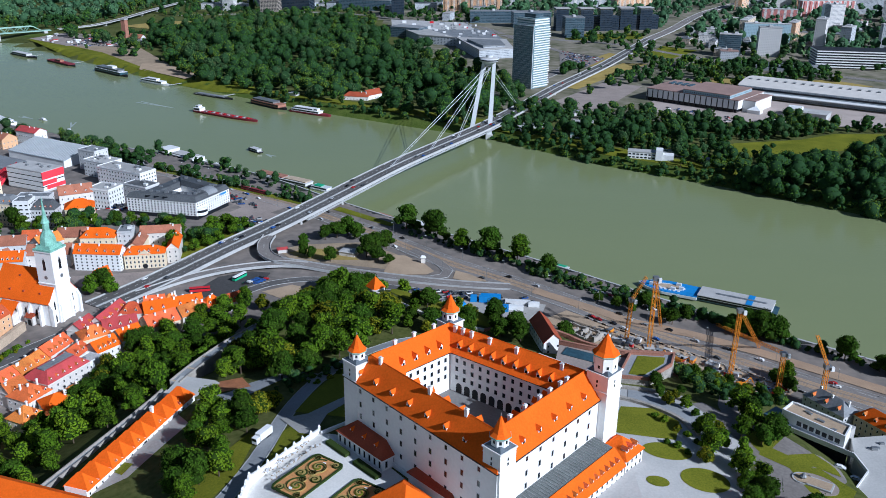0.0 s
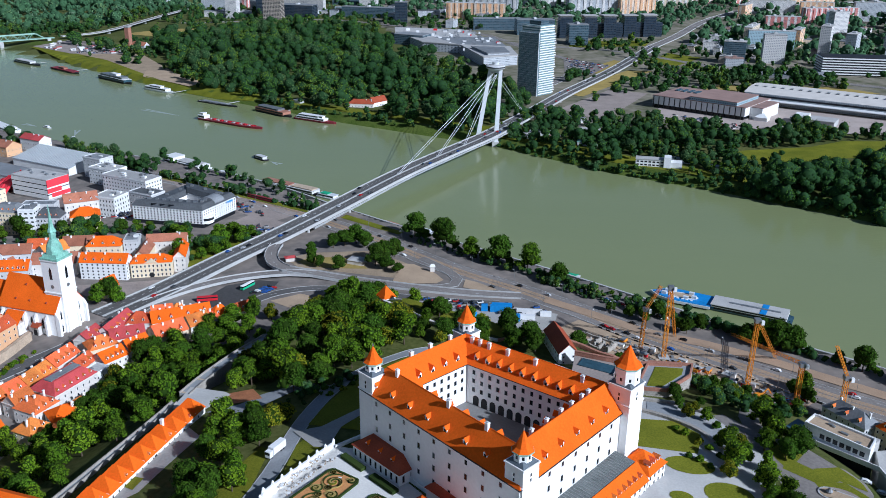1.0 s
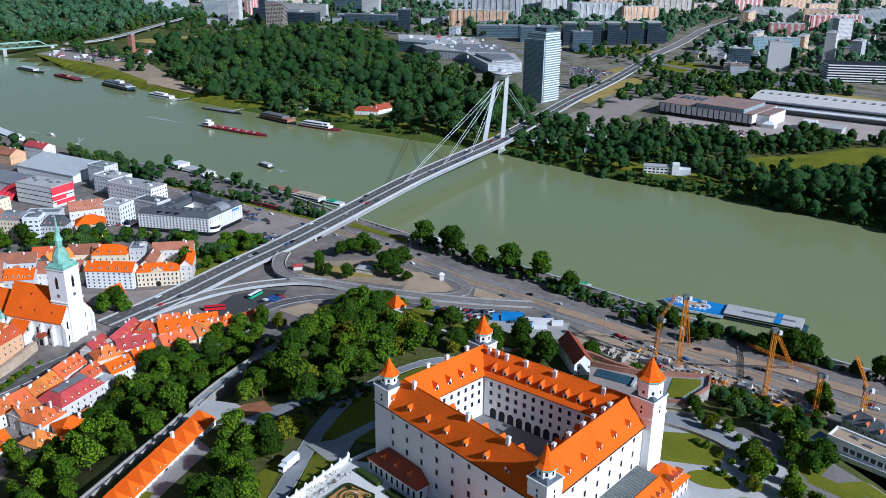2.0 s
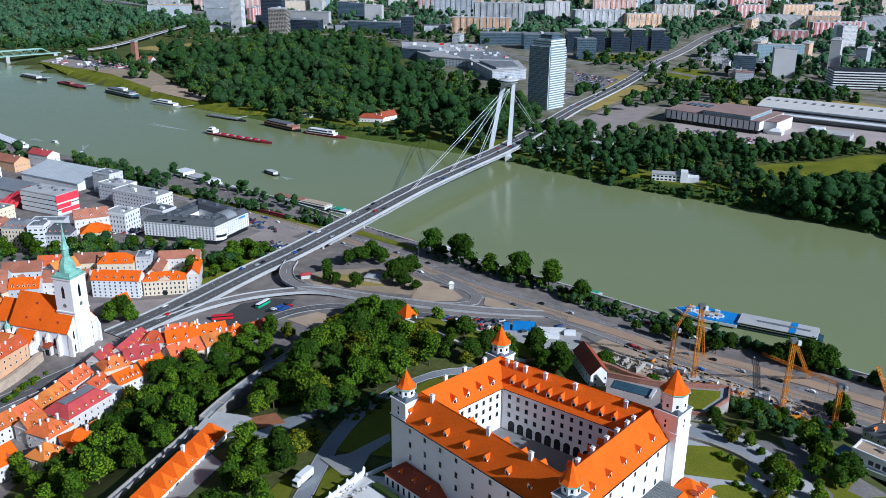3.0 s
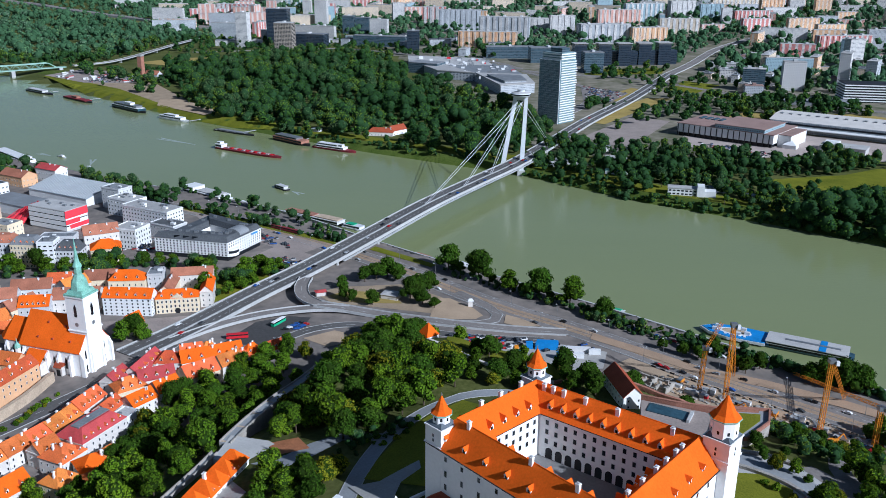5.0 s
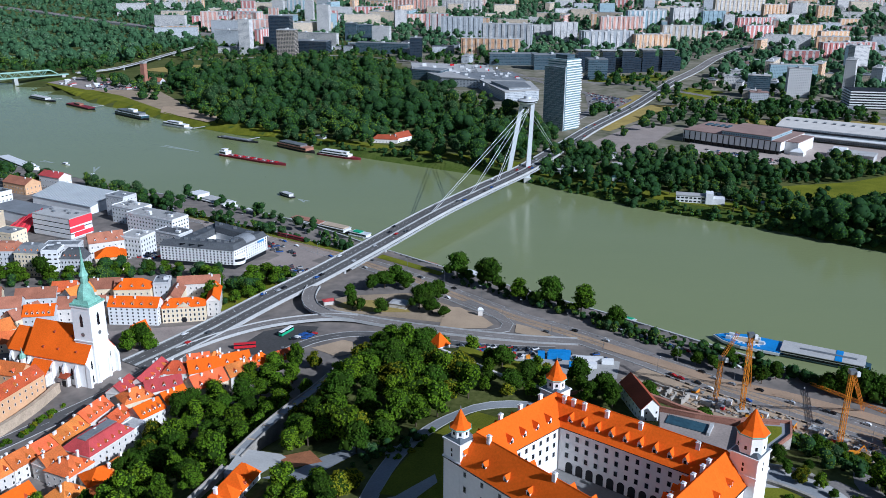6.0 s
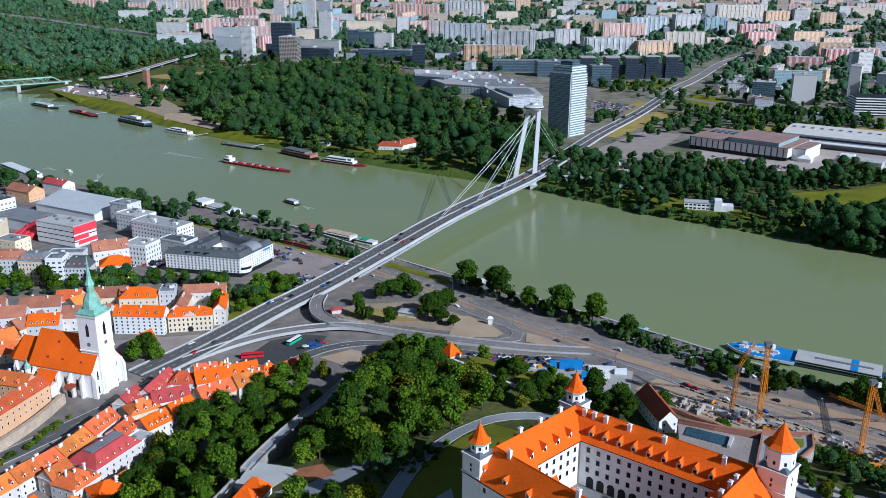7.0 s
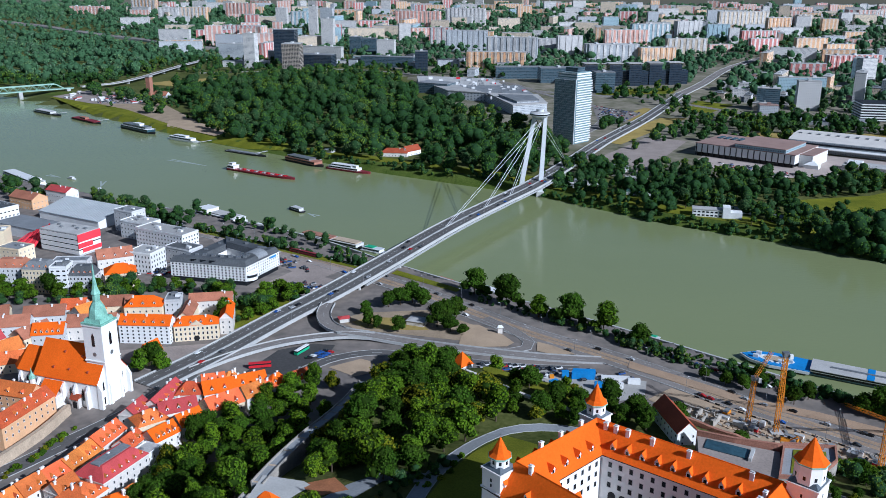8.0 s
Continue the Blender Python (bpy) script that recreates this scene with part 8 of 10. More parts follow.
# long east wing with dormers and its corner house
ew = thing("stable_wing", 49.4, 249.2, 50, 48, "long white wing with an orange dormered roof", "building")
ww_ = part("wall", Mesh().box(-26, -5, -3, 19, 5, 6.5), PLASTER, ew)
er = part("roof", Mesh().gable(45, 10, 6.5, 4.8, 0.5, 0, None, 0.3, Matrix.Translation((-3.5, 0, 0))), TILE, ew)
for i in range(13):
    part("dormer", dormer_mesh(1.3, 1.0, 2.0) if i == 0 else bpy.data.meshes["dormer.002"], None, er, m=pose(-23 + 3.3 * i, -3.6, 7.6))
window_row(ww_, (-26, -5), (19, -5), 1.2, 14, 1.1, 1.6, WIN)
window_row(ww_, (-26, -5), (19, -5), 4.0, 14, 1.1, 1.5, WIN)
lr_ = part("lean_roof", Mesh().add([(-28, 0.5, 11.5), (19, 0.5, 11.5), (19, 9, 12.3), (-28, 9, 12.3), (-28, 0.5, 10.8), (19, 0.5, 10.8), (19, 9, 5), (-28, 9, 5)], [(0, 1, 2, 3), (0, 4, 5, 1), (1, 5, 6, 2), (3, 7, 4, 0)]), mat("weathered_lead_roof", (0.125, 0.135, 0.13), 0.3, 0.15, 1.2, rough=0.6), ew, "long grey standing-seam roof against the castle")
k = Mesh()
for i in range(31):
    x = -27.4 + 1.5 * i
    k.add([(x, 0.5, 11.5), (x + 0.14, 0.5, 11.5), (x + 0.14, 9, 12.3), (x, 9, 12.3), (x, 0.5, 11.66), (x + 0.14, 0.5, 11.66), (x + 0.14, 9, 12.46), (x, 9, 12.46)], [(4, 5, 6, 7), (0, 1, 5, 4), (1, 2, 6, 5), (3, 0, 4, 7)])
part("seam", k, STEEL, lr_, "raised sheet seams", kind="stuff")
ch_ = thing("corner_house", 66.0, 269.5, 50, 48, "white corner house with a hipped orange roof", "building")
cw = part("wall", Mesh().box(-6, -6, -3, 6, 6, 7.5), PLASTER, ch_)
cr = part("roof", Mesh().hip(12, 12.5, 7.7, 4.8, 0.5, 0), TILE, ch_)
for z_ in (1.5, 4.6):
    window_row(cw, (-6, -6), (6, -6), z_, 4, 1.1, 1.7, WIN)
    window_row(cw, (6, -6), (6, 6), z_, 4, 1.1, 1.7, WIN)
for x in (-3, 0, 3):
    part("dormer", bpy.data.meshes["dormer.002"], None, cr, m=pose(x, -4.7, 9.0))
ob = thing("south_house", 98, 222, 50, 40, "white house with an orange hipped roof below the forecourt", "building")
part("wall", Mesh().box(-9, -7, -3, 9, 7, 4.5), PLASTER, ob)
part("roof", Mesh().hip(18, 14, 4.7, 5.5, 0.6, 0), TILE, ob)
# the long barrack house with its zigzag roof
bar = thing("long_house", -123.0, 296, 38.2, 73.6, "long white barrack house with a row of orange pyramid roofs", "building")
bw = part("wall", Mesh().box(-36, -4.8, -3, 36, 4.8, 4.2), PLASTER, bar)
for i in range(10):
    x0 = -36 + 7.2 * i
    k = Mesh()
    k.add([(x0, -5.5, 3.9), (x0 + 7.2, -5.5, 3.9), (x0 + 7.2, 5.5, 3.9), (x0, 5.5, 3.9), (x0 + 3.6, -0.9, 8.9), (x0 + 3.6, 0.9, 8.9)], [(0, 1, 4), (2, 3, 5), (1, 2, 5, 4), (3, 0, 4, 5), (0, 3, 2, 1)])
    br_ = part("roof_bay", k, TILE, bar, "orange pyramid roof bay")
    if i % 2 == 0:
        part("dormer", bpy.data.meshes["dormer.002"], None, br_, m=pose(x0 + 3.6, -4.6, 4.6) @ Matrix.Diagonal((0.7, 0.7, 0.7, 1)))
window_row(bw, (-36, -4.8), (36, -4.8), 1.2, 20, 0.8, 1.2, WIN)
part("chimney", CHIMNEY, None, bar, m=pose(15, 2, 6))
part("door", Mesh().box(-1.0, -4.95, 0, 0.6, -4.7, 2.6), BLACK, bar, "dark doorway")
fb = thing("gate_lodge", -148, 258.5, 37, -18, "long orange-roofed lodge below the hill wall", "building")
part("wall", Mesh().box(-26, -6, -3, 22, 6, 4), PLASTER, fb)
part("roof", Mesh().gable(48, 12, 4, 4.6, 0.5, 0, 1, 0.3, Matrix.Translation((-2, 0, 0))), [TILE, PLASTER], fb)
# rampart walk left of the long house, going down to the town
ram = thing("rampart", label="pale stone rampart walk with low parapets", category="wall", kind="structure")
ln = smooth_line([(-154, 254, 36.4), (-138, 300, 36.6), (-127, 330, 37.4), (-122, 346, 38), (-117, 368, 36), (-110, 395, 32.5), (-104, 420, 27.5), (-100, 445, 21.5), (-97, 470, 15.5), (-95, 494, 9.5)], 6)
low_walk, stair_walk = [p for p in ln if p.y < 346], [p for p in ln if p.y >= 340]
for way, a, b in ((low_walk, -1.4, 0.6), (stair_walk, -2.2, 2.2)):
    part("walk", ribbon(Mesh(), way, a, b, 0, 9), PATH_GREY, ram, "paved rampart top")
    for o in (a - 0.5, b):
        part("parapet", ribbon(Mesh(), way, o, o + 0.5, 0.9, 10.3), STONE_WALL, ram, "stone parapet")
k = Mesh()
for i_ in range(0, len(stair_walk) - 3, 2):
    c, q = stair_walk[i_], stair_walk[i_ + 1]
    ribbon(k, [c.lerp(q, 0.1), c.lerp(q, 0.25)], -2.1, 2.1, 0.15, 0.3)
part("step", k, STONE_TAN, ram, "worn stone steps across the walk", kind="stuff")
part("square", Mesh().prism([(-124, 334), (-113, 328), (-97, 327), (-90, 336), (-104, 348), (-121, 352)], 24, 38.15, 0), TERRACE_STONE, ram, "pale paved rampart square")
# hill terrace walls towards the river
for pts, m_, h_, lab in (([(-40, 452), (-29, 442), (-13, 426), (2, 414), (22, 404)], PLASTER_OLD, 5, "pale coped terrace wall"), ([(68, 338), (80, 334), (97, 330), (106, 322)], STONE_WALL, 4, "grey rubble retaining wall"),
                         ([(22, 404), (44, 412), (62, 402), (72, 392), (86, 384), (104, 380), (118, 378)], BRICK, 7, "brick-topped rampart wall"),
                         ([(71.5, 323.9), (85.0, 317.2), (97.3, 305.7), (102.4, 293.3)], STONE_WALL, 3, "curved low stone wall")):
    line = smooth_line([(x, y, ground_z(x, y) + 1.2) for x, y in pts], 4)
    for p in line:
        p.z = max(ground_z(p.x - 2, p.y - 2), ground_z(p.x, p.y)) + 1.2
    solo("retaining_wall", ribbon(Mesh(), line, -0.8, 0.8, 0, h_ + 6), m_, lab, "wall", kind="structure")
hut = thing("gate_hut", -40, 473, 27.4, 40, "small white hut with a pointed orange roof on the wall", "hut")
part("wall", Mesh().box(-4, -4, -17, 4, 4, 4.5), PLASTER, hut)
part("roof", Mesh().hip(8, 8, 4.6, 6.0, 0.5, 0), TILE, hut)
whs = thing("white_house", 52.5, 391.5, 37.5, 100, "white gabled house with a dark red roof on the wall", "house")
hw = part("wall", Mesh().box(-13, -4.8, -8, 13, 4.8, 6.5), PLASTER, whs)
part("roof", Mesh().gable(26, 9.6, 6.5, 4.6, 0.4, 0, 1), [TILE_DARK, PLASTER], whs)
for z_ in (0.8, 3.8):
    window_row(hw, (-13, 4.8), (-13, -4.8), z_, 2, 0.9, 1.2, WIN)
    window_row(hw, (13, 4.8), (-13, 4.8), z_, 7, 0.9, 1.1, WIN)
solo("stone_statue", Mesh().box(-1.2, -1.2, 0, 1.2, 1.2, 2.2).lathe([(1.0, 2.2), (0.7, 3.6), (1.1, 5.0), (0.4, 6.4)], 7), WHITE, "white stone statue group on a plinth", "statue", 19.5, 322.5, 50)
# modern terrace building, fountain
PW = [(162.4, 296.3), (168.4, 304.2), (151.1, 323.1), (144.4, 316.6)]
BALCONY = [(145.2, 310.5), (164.6, 291.1), (164.9, 279.9), (150.2, 263.1)]
PLAZA = [(168.9, 303.5), (185.8, 305.9), (190.3, 293.9), (172.3, 258.3), (153.0, 256.3)]
mod = thing("parliament_wing", 0, 0, 0, 0, "white modern terrace block with flat tan roof and glass front", "building")
part("wall", Mesh().prism(PW, 16, 45.0, 0), WHITE, mod)
part("roof", Mesh().prism(offset(PW, -1.0), 45.0, 45.2, 0), SAND, mod, "tan gravel roof")
for a, b, c, e in zip(PW, PW[1:] + PW[:1], offset(PW, -0.6)[1:] + offset(PW, -0.6)[:1], offset(PW, -0.6)):
    part("parapet", Mesh().prism([a, b, c, e], 45.0, 45.9, 0), WHITE, mod)
_f = offset(PW, 0.12)
for i in range(7):
    u0, u1 = 0.26 + 0.1 * i, 0.33 + 0.1 * i
    part("window", Mesh().prism([lerp(_f[3], _f[0], u0), lerp(_f[3], _f[0], u1), lerp(PW[3], PW[0], u1), lerp(PW[3], PW[0], u0)], 41.4, 43.4, 0), GLASS, mod, "dark wide window")
for f_, w_ in ((0.3, 1.0), (0.36, 0.6), (0.55, 1.6), (0.8, 0.9)):
    a = lerp(PW[2], PW[0], f_)
    part("skylight", Mesh().box(-w_, -0.6, 0, w_, 0.6, 0.6), STEEL, mod, "", pose(a[0], a[1], 45.2, 0, 0, -50))
part("rear_roof", Mesh().prism([PW[1], (PW[1][0] + 3.4, PW[1][1] + 3.0), (PW[2][0] + 3.4, PW[2][1] + 3.0), PW[2]], 30, 43.6, 0), ROOF_LIGHT, mod, "pale sheet roof behind the parapet")
part("balcony", Mesh().prism([BALCONY[0], BALCONY[1], PW[0], PW[3]], 39.2, 40.6, 0), WHITE, mod, "white cantilevered balcony")
part("balcony_front", ribbon(Mesh(), [Vector((*BALCONY[0], 41.5)), Vector((*BALCONY[1], 41.5))], -0.15, 0.15, 0, 1.6), WHITE, mod, "white balcony front")
part("glazing", Mesh().prism([lerp(BALCONY[0], PW[3], 0.6), lerp(BALCONY[1], PW[0], 0.6), PW[0], PW[3]], 30, 39.2, 0), GLASS, mod, "shaded glass front below the balcony")
part("plaza", Mesh().prism([BALCONY[1], BALCONY[2], BALCONY[3]] + PLAZA[::-1][0:4] + [PLAZA[0]], 20, 40.5, 0), TERRACE_STONE, mod, "pale paved roof plaza")
for a, b in zip(BALCONY[1:], BALCONY[2:]):
    part("plaza_parapet", ribbon(Mesh(), [Vector((*a, 41.4)), Vector((*b, 41.4))], -0.25, 0.25, 0, 1.4), WHITE, mod, "white plaza parapet")
part("stair_house", Mesh().prism([(138.3, 319.9), (141.6, 315.5), (148.8, 320.6), (145.8, 326.0)], 30, 41.5, 0), GLASS_BLUE, mod, "blue glass stair house")
for a_, b_, q_ in ((0.3, 0.35, 1.2), (0.36, 0.42, 0.8), (0.6, 0.3, 0.9)):
    c_ = lerp(lerp(BALCONY[1], PLAZA[1], a_), PLAZA[2], b_ * 0.5)
    part("plaza_unit", Mesh().box(c_[0] - q_, c_[1] - q_ * 0.6, 40.5, c_[0] + q_, c_[1] + q_ * 0.6, 40.5 + q_), STEEL, mod, "grey ventilation unit")
fo = thing("fountain", 138.1, 266.2, ground_z(138.1, 266.2) + 0.3, -35, "pale stone fountain basin with a bronze group", "fountain")
part("basin", Mesh().box(-5.5, -3, 0, 6.5, 3, 0.8).lathe([(3.6, 0), (3.6, 0.8)], 20, 0, (-4.5, 0, 0)), CONCRETE, fo)
part("water", Mesh().box(-4.6, -2.4, 0.8, 5.9, 2.4, 0.84).lathe([(2.9, 0.8), (2.9, 0.85)], 20, 0, (-4.5, 0, 0)), SAND, fo)
part("statue", Mesh().lathe([(0.9, 0.8), (1.3, 1.6), (0.7, 2.3), (0.4, 2.9)], 8, 0, (-4.2, 0, 0)), STEEL, fo)
part("paved_ring", Mesh().lathe([(8.6, -0.3), (8.6, 0.06)], 28, 0, (0, 0, 0), 0, 1.0, 0.72), STONE_PINK, fo, "pinkish paved ring")
# lettering sculpture on the lawn: plain grey bars
for i, (x, y, a) in enumerate(((-27, 338, 20), (-25.6, 341, 20), (-24, 337, 80), (-29, 341, 70))):
    solo("stone_bar", Mesh().box(-2.2, -0.4, 0, 2.2, 0.4, 0.5), CONCRETE, "plain grey stone bar lying on the lawn", "sculpture", x, y, ground_z(x, y) + 0.3, a, group="lawn bars")
# houses near the right riverside street
for x, y, t_, w, d, h, wl, tl in ((192, 370, -62, 24, 11, 9, PLASTER_GREY, ROOF_GREY), (208, 352, -62, 20, 11, 10, PLASTER_CREAM, TILE), (222, 338, -50, 18, 12, 9, PLASTER_CREAM, TILE), (214, 328, -62, 16, 12, 9, PLASTER_CREAM, TILE), (236, 336, -38, 20, 12, 8, PLASTER_OLD, TILE_OLD)):
    house(x, y, t_, w, d, h, 4.5, wl, tl, "hip", 3, 7, 3, 3, 3, group="riverside houses")
woodland("slope_thicket", scatter([(108.5, 344.9), (118.0, 377.6), (118.6, 396.5), (140.0, 404.0), (168.0, 392.0), (176.0, 380.0), (148.7, 364.8), (122.0, 326.0), (112.1, 334.3)], 4.2, R1), "dense green bushes on the slope below the castle", 3.0, 4.6, 110, 0.36, 24)
woodland("drive_thicket", scatter([(-74, 312), (-60, 332), (-48, 352), (-52, 358), (-66, 342), (-78, 322)], 3.6, R1), "green bushes along the castle drive", 2.2, 3.2, 80, 0.32, 25)
for x, y in scatter([(-24, 406), (0, 399), (30, 396), (44, 404), (20, 424), (-6, 442), (-22, 448)], 8.5, R1):
    tree(x, y, R1.uniform(0.55, 0.85), r=R1)
# trees on the terrace slope, the quay and the riverside street
for x, y, s in ((72, 455, 0.9), (84, 398, 0.8), (40, 392, 1.0), (30, 398, 0.9), (38, 405, 1.1), (14, 410, 0.9), (4, 420, 0.9), (-8, 432, 0.9), (28, 415, 1.0), (10, 395, 0.7), (-5, 405, 0.9), (-16, 412, 0.8), (60, 410, 0.7),
                (100, 505, 0.6), (110, 497, 0.7), (118, 492, 0.8), (136, 478, 0.75), (140, 474, 0.9), (188, 458, 1.5), (181, 462, 1.4), (195, 452, 1.4), (173, 464, 1.2), (128, 496, 1.0), (150, 480, 0.9), (226, 430, 1.3), (246, 412, 1.1), (256, 405, 1.1), (240, 418, 0.8)):
    tree(x, y, s, (1, 5, 8)[int(x) % 3], r=R1, group="riverside trees")
woodland("quay_trees", scatter([(-414.1, 911.3), (-346.9, 864.7), (-286.2, 816.3), (-284.0, 798.6), (-343.1, 842.9), (-407.6, 889.8)], 5.0, R1), "clipped dark green trees along the quay", 4.2, 11, 130, 0.55, 14)
woodland("quay_row", scatter([(-290, 868), (-215, 806), (-95, 704), (-101, 697), (-221, 797), (-296, 860)], 6.5, R1, keep=0.7), "leafy green trees along the river quay", 4.0, 8.5, 110, 0.5, 33)
woodland("quay_hedges", scatter([(-276, 806), (-112, 702), (-108, 694), (-274, 794)], 4.2, R1, keep=0.8), "low green trees and hedges along the quay road", 3.8, 6.0, 90, 0.42, 15)
woodland("avenue_trees", scatter([(-300, 636), (-262, 643), (-206, 641), (-204, 633), (-262, 632), (-300, 626)], 6.0, R1), "leafy green trees before the hotel", 4.4, 8.5, 150, 0.5, 19)
woodland("ramp_trees", scatter([(-206, 606), (-186, 632), (-150, 634), (-146, 626), (-178, 596), (-196, 566), (-203, 572)], 7.0, R1, keep=0.7), "leafy green trees beside the bridge ramp", 4.8, 10, 200, 0.5, 20)
woodland("river_park_trees", scatter([(-440, 905), (-500, 950), (-560, 960), (-470, 890)], 10, R1), "leafy green trees by the river landing", 6, 12, 160, 0.7, 16)
woodland("square_trees", scatter([(-425, 606), (-380, 606), (-300, 604), (-262, 614), (-268, 625), (-300, 618), (-340, 616), (-420, 622)], 8.0, R1), "leafy green trees along the town avenue", 4.6, 10, 200, 0.5, 17)
for x, y in scatter([(123.7, 257.2), (136.3, 248.2), (145.0, 232.1), (118.1, 221.5), (110.6, 236.9)], 8, R1):
    tree(x, y, R1.uniform(0.7, 1.0), r=R1, group="park trees")
for x, y, s in ((90.7, 301.8, 1.2), (94.7, 295.9, 1.3), (97.6, 291.9, 1.2), (99.6, 287.0, 1.0), (87.8, 305.9, 1.0), (87.2, 284.5, 1.0), (91.1, 282.2, 1.1), (94.0, 279.1, 1.0), (-45, 352, 1.0), (-50, 358, 0.9), (-54, 350, 0.9), (-46, 345, 1.0), (-58, 342, 1.1), (-62, 338, 1.0), (-42, 360, 0.9), (-50, 340, 1.1), (-55, 335, 1.0)):
    shrub(x, y, s)
woodland("quay_planting", scatter([(-36, 634), (-6, 608), (40, 571), (80, 540), (121, 512), (181, 460), (240, 416), (300, 372), (303, 376), (243, 424), (184, 468), (124, 520), (80, 553), (42, 583), (-2, 618), (-32, 642)], 4.6, R1, keep=0.8), "dark green hedges and bushes along the quay", 2.7, 4.2, 90, 0.36, 18)
woodland("quay_thicket", scatter([(56, 552), (87, 525), (116, 504), (135, 488), (168, 473), (200, 446), (206, 454), (172, 482), (140, 499), (120, 514), (91, 536), (61, 561)], 3.6, R1, keep=0.85), "dark green shrubbery between road and quay", 2.8, 4.6, 100, 0.36, 37)
hl = smooth_line([(75, 560), (121, 520), (181, 468), (229, 432), (300, 378)], 5)
for i, p in enumerate(hl):
    if R1.random() < 0.75:
        shrub(p.x + R1.uniform(-1.5, 1.5), p.y + R1.uniform(-1.5, 1.5), R1.uniform(0.8, 1.5), group="quay hedge")

# ---- boats, cranes, traffic ----
def hull_mesh(L, W, h, sheer=0.6, bow=0.3, stern=0.12):
    """A boat's hull along x, bow at +x, deck at h."""
    k = Mesh()
    st = [(-0.5, 1 - stern * 2), (-0.46, 0.96), (0.5 - bow, 1.0), (0.5 - bow * 0.5, 0.72), (0.5 - bow * 0.15, 0.3), (0.5, 0.03)]
    v = []
    for f, w in st:
        z = h + (sheer * max(0, f * 2) ** 2)
        v += [(f * L, -w * W / 2, z), (f * L, w * W / 2, z), (f * L * 0.985, w * W * 0.42, -0.8), (f * L * 0.985, -w * W * 0.42, -0.8)]
    f_ = []
    for i in range(len(st) - 1):
        a = 4 * i
        f_ += [(a, a + 4, a + 5, a + 1), (a + 1, a + 5, a + 6, a + 2), (a + 2, a + 6, a + 7, a + 3), (a + 3, a + 7, a + 4, a)]
    f_ += [(0, 1, 2, 3), (len(v) - 1, len(v) - 2, len(v) - 3, len(v) - 4)]
    return k.add(v, f_)


def boat(x, y, turn, L, W, h, hull, label, decks=(), deck=ROOF_LIGHT, name="boat", group="moored boats"):
    """A boat; decks are (x0, x1, width, z0, z1, material, windows)."""
    ob = thing(name, x, y, 0, turn, label, "boat", group)
    part("hull", hull_mesh(L, W, h), hull, ob)
    part("deck", Mesh().box(-L * 0.46, -W * 0.42, h - 0.2, L * 0.22, W * 0.42, h + 0.08), deck, ob)
    for x0, x1, w, z0, z1, m_, win in decks:
        c = part("cabin", Mesh().box(x0 * L, -w * W / 2, z0, x1 * L, w * W / 2, z1), m_, ob)
        part("cabin_roof", Mesh().box(x0 * L - 0.5, -w * W / 2 - 0.4, z1, x1 * L + 0.5, w * W / 2 + 0.4, z1 + 0.25), m_ if m_ not in (GLASS_BLUE, GLASS) else WHITE, ob)
        if win:
            part("window_band", Mesh().box(x0 * L + 0.6, -w * W / 2 - 0.06, z0 + (z1 - z0) * 0.35, x1 * L - 0.6, w * W / 2 + 0.06, z0 + (z1 - z0) * 0.78), GLASS, c, "dark window band")
    return ob


boat(-171, 1089, -31, 66, 11, 2.2, DARK_RED, "white passenger boat with a red hull moored at the bank", ((-0.42, 0.25, 0.85, 2.2, 5.0, WHITE, 1), (-0.36, 0.1, 0.7, 5.2, 7.6, WHITE, 1), (0.12, 0.2, 0.5, 5.2, 7.8, WHITE, 1)))
boat(-231, 1131, -41, 70, 14, 2.4, BLACK, "dark brown houseboat moored at the bank", ((-0.46, 0.36, 0.95, 2.4, 6.0, BRICK, 1), (-0.4, 0.2, 0.8, 6.2, 8.4, STEEL, 1)))
boat(-320, 1190, -33, 74, 10, 1.6, BLACK, "long low dark cargo lighter", ((-0.4, 0.3, 0.7, 1.6, 2.4, ROOF_GREY, 0),))
boat(-429, 1281, -35, 64, 11, 2.2, WHITE, "white passenger boat with long cabin", ((-0.44, 0.3, 0.85, 2.2, 5.4, WHITE, 1), (-0.3, 0.1, 0.6, 5.6, 7.8, WHITE, 1)))
boat(-523, 1363, -41, 92, 15, 2.4, BLACK, "dark blue hotel boat moored at the bank", ((-0.46, 0.38, 0.9, 2.4, 6.0, GLASS_BLUE, 1), (-0.4, 0.3, 0.75, 6.2, 9.0, STEEL, 1), (-0.1, 0.1, 0.5, 9.2, 12, WHITE, 0)))
boat(-638, 1450, -41, 90, 13, 1.8, BLACK, "rust-red work pontoon moored at the bank", ((-0.45, 0.36, 0.9, 1.8, 3.0, DARK_RED, 0), (-0.2, 0.0, 0.5, 3.2, 6.0, BRICK, 1)))
boat(-735, 1525, -38, 84, 13, 2.0, BLACK, "dark pontoon boat with a white cabin", ((-0.4, 0.2, 0.8, 2.0, 5.4, PLASTER_GREY, 1),))
bg = boat(-274, 1067, -32, 108, 12, 2.2, DARK_RED, "long red tank barge with a white wheelhouse", ((-0.48, -0.38, 0.8, 2.2, 6.0, WHITE, 1), (-0.46, -0.41, 0.5, 6.2, 8.6, WHITE, 1)), DARK_RED, group="river traffic")
for i in range(12):
    part("hatch", Mesh().box(-36 + 6.6 * i, -2.2, 2.2, -32 + 6.6 * i, 2.2, 3.3), RED if i % 2 else CONCRETE, bg)
part("pipe", Mesh().tube((-36, 0, 3.4), (44, 0, 3.4), 0.3, 6), RED, bg)
